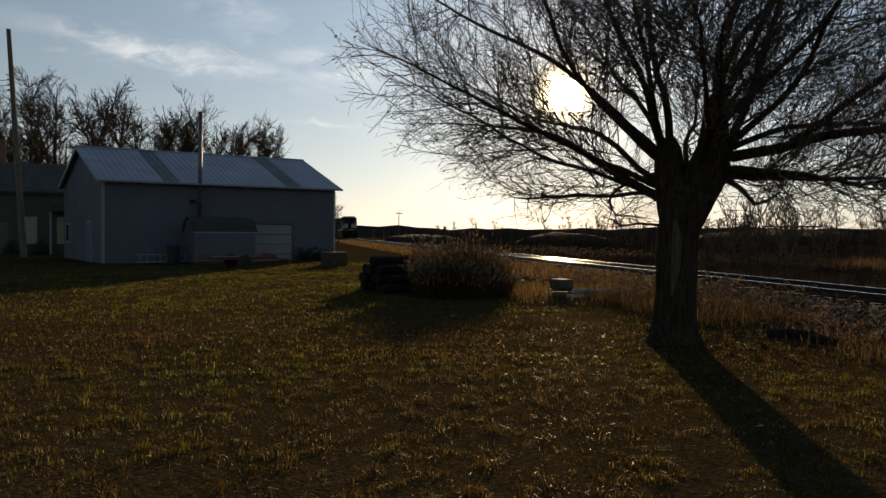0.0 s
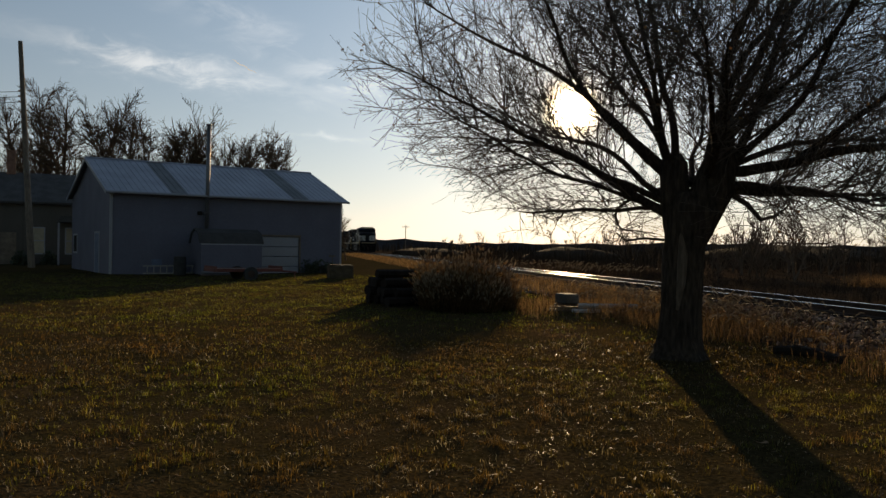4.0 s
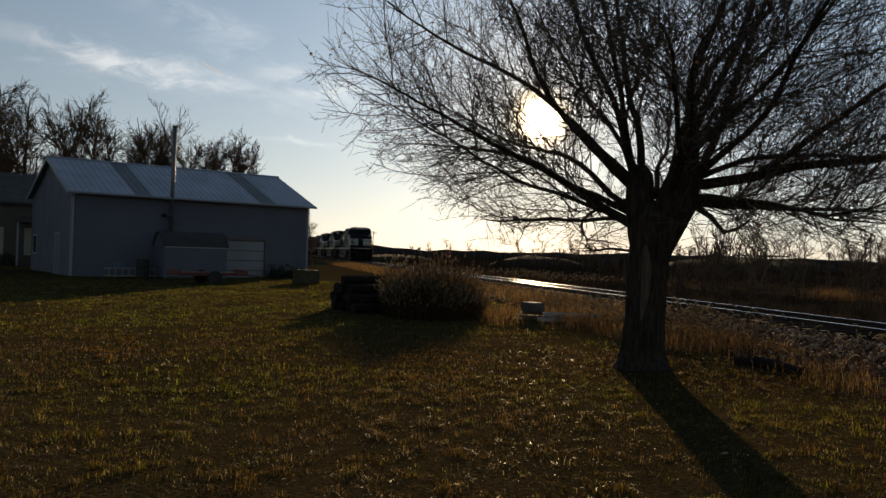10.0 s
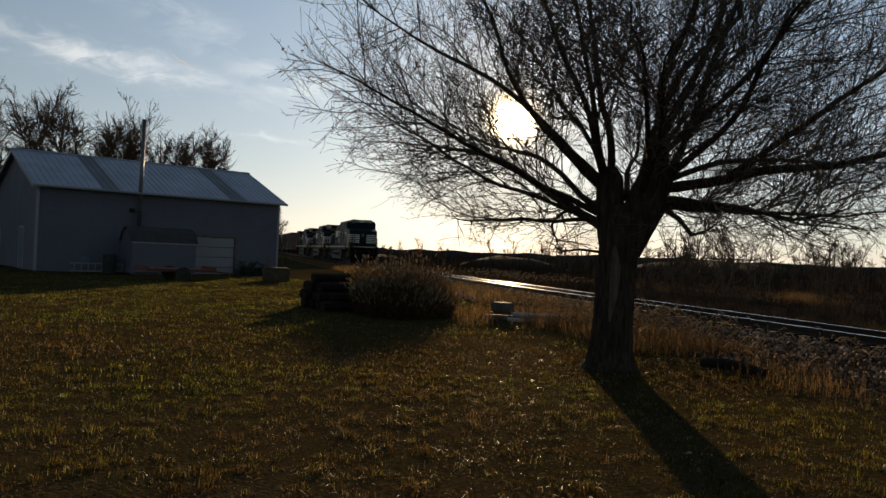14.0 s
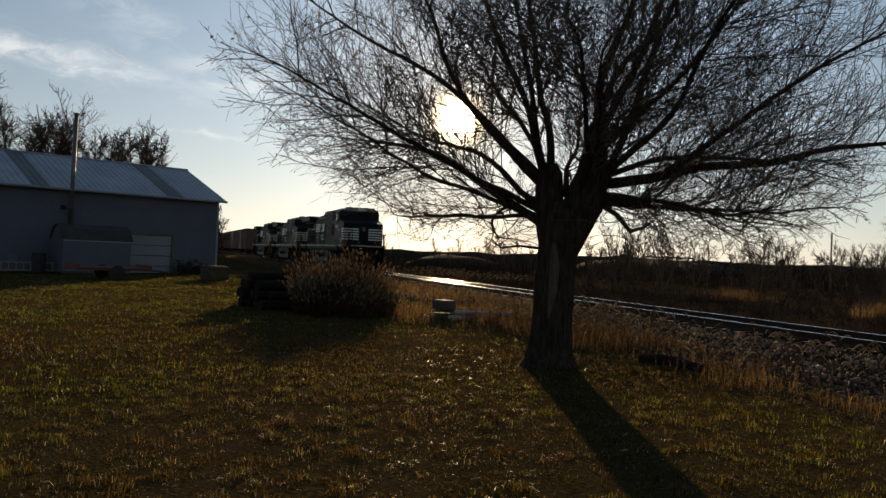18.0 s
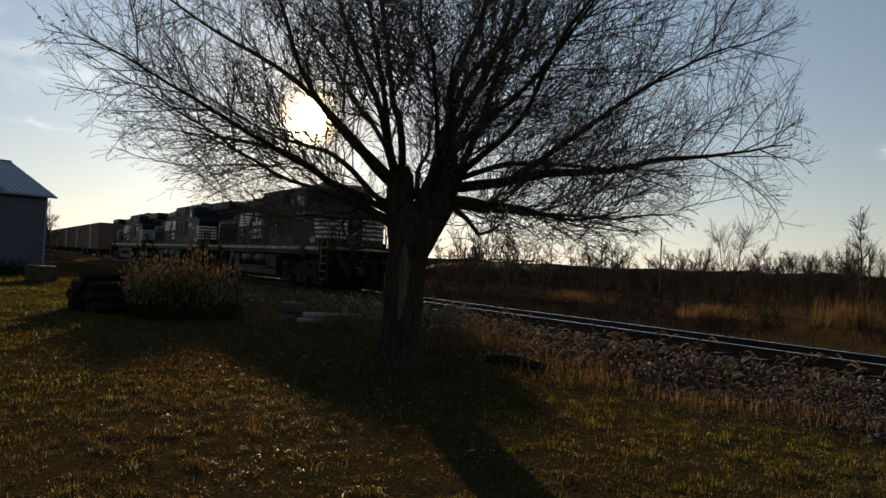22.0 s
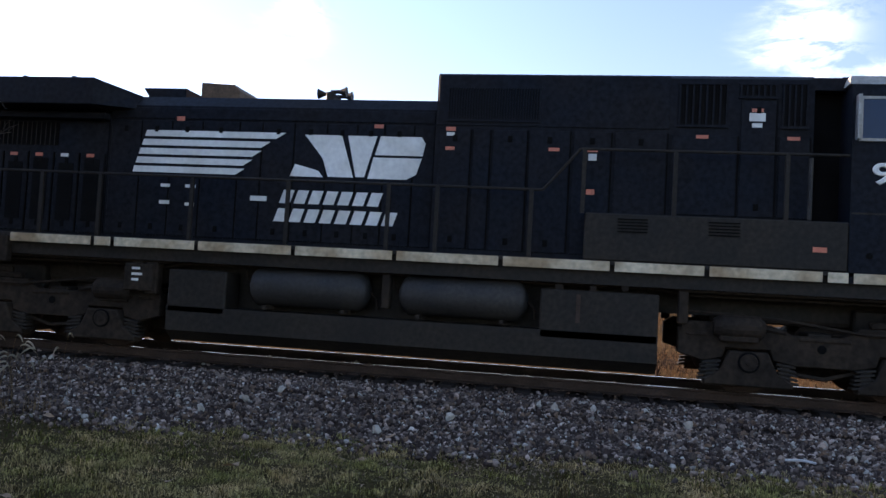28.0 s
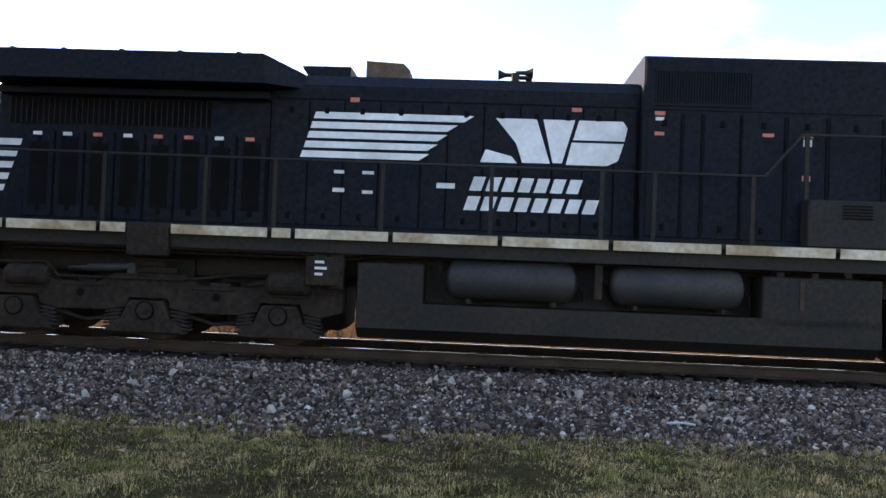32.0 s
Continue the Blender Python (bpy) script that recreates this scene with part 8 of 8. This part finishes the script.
def build_boxcar(n):
    x = train_x(0) - UNIT * 3 + 0.4 - 9.0 - n * 18.2
    e = empty("boxcar", pose(x, TRACK_Y, LOCO_Z), "dark reddish brown boxcar with ribbed steel sides", "boxcar", "freight cars of the train")
    bm = bmesh.new(); box(bm, -8.6, 8.6, -1.45, 1.45, 1.05, 4.45, 0.05); body = part("body", bm, "boxcar", e)
    for side in (-1, 1):
        for i in range(15):
            px_ = -8.4 + i * 1.2
            if abs(px_) < 1.5:
                continue
            bm = bmesh.new(); box(bm, px_ - 0.05, px_ + 0.05, side * 1.45, side * 1.51, 1.1, 4.4); part("rib", bm, "boxcar", body)
        bm = bmesh.new(); box(bm, -1.5, 1.5, side * 1.45, side * 1.53, 1.2, 4.2, 0.02); part("sliding_door", bm, "boxcar", e)
        for xx in (-8.5, 8.1):
            bm = bmesh.new()
            for i in range(9):
                rod(bm, (xx, side * 1.52, 1.2 + i * 0.35), (xx + 0.42, side * 1.52, 1.2 + i * 0.35), 0.02, n=5)
            part("ladder", bm, "white", e)
    bm = bmesh.new(); box(bm, -9.0, 9.0, -0.3, 0.3, 0.75, 1.05); part("centre_sill", bm, "blackdirty", e)
    for cx in (-6.3, 6.3):
        bm = bmesh.new()
        for side in (-1, 1):
            prism(bm, [(cx - 1.2, 0.62), (cx - 0.4, 0.85), (cx + 0.4, 0.85), (cx + 1.2, 0.62), (cx + 1.2, 0.45), (cx + 0.3, 0.32), (cx - 0.3, 0.32), (cx - 1.2, 0.45)], side * 1.05 - 0.07, side * 1.05 + 0.07)
        box(bm, cx - 0.2, cx + 0.2, -1.1, 1.1, 0.5, 0.95)
        tr = part("truck", bm, "grime", e)
        for wx in (cx - 0.88, cx + 0.88):
            bm = bmesh.new()
            rod(bm, (wx, -1.0, 0.49), (wx, 1.0, 0.49), 0.07, n=8)
            for side in (-1, 1):
                rod(bm, (wx, side * 0.69, 0.49), (wx, side * 0.82, 0.49), 0.43, n=24)
            part("wheelset", bm, "rust", tr)
    return e


build_loco(0, "9949")
build_loco(1, "9801")
third = copy_thing(LOCOS[1][0], pose(train_x(0) - UNIT * 2, TRACK_Y, LOCO_Z))
LOCOS.append((third, 2))
CARS = []
first_car = build_boxcar(0)
CARS.append((first_car, 0))
for n in range(1, 6):
    CARS.append((copy_thing(first_car, pose(train_x(0) - UNIT * 3 + 0.4 - 9.0 - n * 18.2, TRACK_Y, LOCO_Z)), n))

# ---- ballast stones ----
def build_stones():
    r = np.random.default_rng(61)
    base = []
    ico = bmesh.new()
    bmesh.ops.create_icosphere(ico, subdivisions=1, radius=1)
    iv = np.array([v.co for v in ico.verts]); iff = [tuple(v.index for v in f.verts) for f in ico.faces]
    ico.free()
    for k in range(9):
        v = iv * r.uniform(0.45, 1.3, (len(iv), 1)) * np.array([1, r.uniform(.65, 1), r.uniform(.5, .8)])
        base.append(v)
    bed = bpy.data.objects["ballast_bed"]
    meshes, pale = [], []
    for k, v in enumerate(base):
        me = bpy.data.meshes.new("stone")
        me.from_pydata((v * 0.033).tolist(), [], iff)
        me.materials.append(M["stone"])
        meshes.append(me)
        me = me.copy(); me.materials.clear(); me.materials.append(M["palestone"]); pale.append(me)

    def height(x, y):
        dy = y - TRACK_Y
        dz = np.interp(dy, [-6.3, -5.4, -3.2, -2.4, -1.5, 1.5, 1.9, 3.4, 4.6], [0.012, 0.02, -0.19, -0.215, -0.235, -0.145, -0.20, -0.60, -0.80])
        g = ground_z(x, y)
        return np.where(np.abs(dy) < 3, np.maximum(RAIL_Z + dz, g + 0.015), g + 0.015)

    def spin(n):
        q = r.normal(0, 1, (n, 4)); q /= np.linalg.norm(q, axis=1, keepdims=True)
        w, x, y, z = q.T
        return np.stack([np.stack([1 - 2 * (y * y + z * z), 2 * (x * y - z * w), 2 * (x * z + y * w)], -1),
                         np.stack([2 * (x * y + z * w), 1 - 2 * (x * x + z * z), 2 * (y * z - x * w)], -1),
                         np.stack([2 * (x * z - y * w), 2 * (y * z + x * w), 1 - 2 * (x * x + y * y)], -1)], -2)

    def heap(name, n, x0, x1, y0, y1, size, seed, edge=True):
        p = scatter(n, x0, x1, y0, y1, seed, (lambda x, y: np.clip((y - 8.0 - 0.25 * np.sin(x * 1.7) - 0.2 * np.sin(x * 0.61)) / 1.0, 0.02, 1)) if edge else None)
        m = len(p)
        R_ = spin(m)
        sc = size * r.lognormal(0, 0.32, m)
        k = r.integers(0, 9, m)
        V = np.einsum("nij,nkj->nki", R_, np.array(base)[k]) * sc[:, None, None]
        V += np.stack([p[:, 0], p[:, 1], height(p[:, 0], p[:, 1]) + sc * 0.18], 1)[:, None]
        nf, nv = len(iff), len(iv)
        F = (np.arange(m)[:, None, None] * nv + np.array(iff)[None]).reshape(-1, 3)
        me = bpy.data.meshes.new(name)
        me.vertices.add(m * nv); me.vertices.foreach_set("co", V.ravel())
        me.loops.add(len(F) * 3); me.loops.foreach_set("vertex_index", F.ravel())
        me.polygons.add(len(F)); me.polygons.foreach_set("loop_start", np.arange(len(F)) * 3)
        me.update(calc_edges=True)
        me.materials.append(M["stone"]); me.materials.append(M["palestone"])
        me.polygons.foreach_set("material_index", np.repeat((r.random(m) < 0.05).astype(np.int32), nf))
        ob = new(name, me)
        ob.parent = bed
        ob["kind"] = "stuff"

    heap("crushed_stones", 50000, -8, 9, 7.9, 13.0, 0.0225, 62)
    heap("far_crushed_stones", 14000, -40, -8, 8.0, 13.0, 0.038, 63)
    heap("inner_stones", 5000, -12, 9, 13.0, 17.5, 0.036, 64, False)
    heap("outer_stones", 5000, -60, 30, 16.2, 18.2, 0.04, 65, False)
    # the nearest larger stones, one by one
    for i in range(280):
        x, y = r.uniform(-4.5, 6.0), 8.6 + 3.4 * r.random() ** 0.8
        o = new("stone", pale[i % 9] if i % 20 == 3 else meshes[i % 9])
        o.parent = bed
        s = r.uniform(1.6, 2.4) if i % 20 == 3 else r.uniform(1.0, 1.7)
        o.matrix_basis = Matrix.LocRotScale((x, y, float(height(x, y)) + 0.022 * s), Euler(r.uniform(0, 6.28, 3)), (s, s, s))


build_stones()


def motions():
    for e, k in LOCOS:
        walk(e, [(t, pose(train_x(t) - UNIT * k, TRACK_Y, LOCO_Z)) for t in range(33)])
    for e, n in CARS:
        walk(e, [(t, pose(train_x(t) - UNIT * 3 + 0.4 - 9.0 - n * 18.2, TRACK_Y, LOCO_Z)) for t in range(33)])
    # wheels roll without slipping; a step never turns them by more than 80 degrees
    for w, x, way in WHEELS[:12]:
        rows = []
        for i in range(0, 321):
            t = i * 0.1
            turn = math.degrees((train_x(t) - train_x(0)) / 0.51)
            rows.append((t, pose(x, 0, 0.57) @ Matrix.Rotation(radians(-way * turn), 4, "Y")))
        walk(w, rows)


motions()
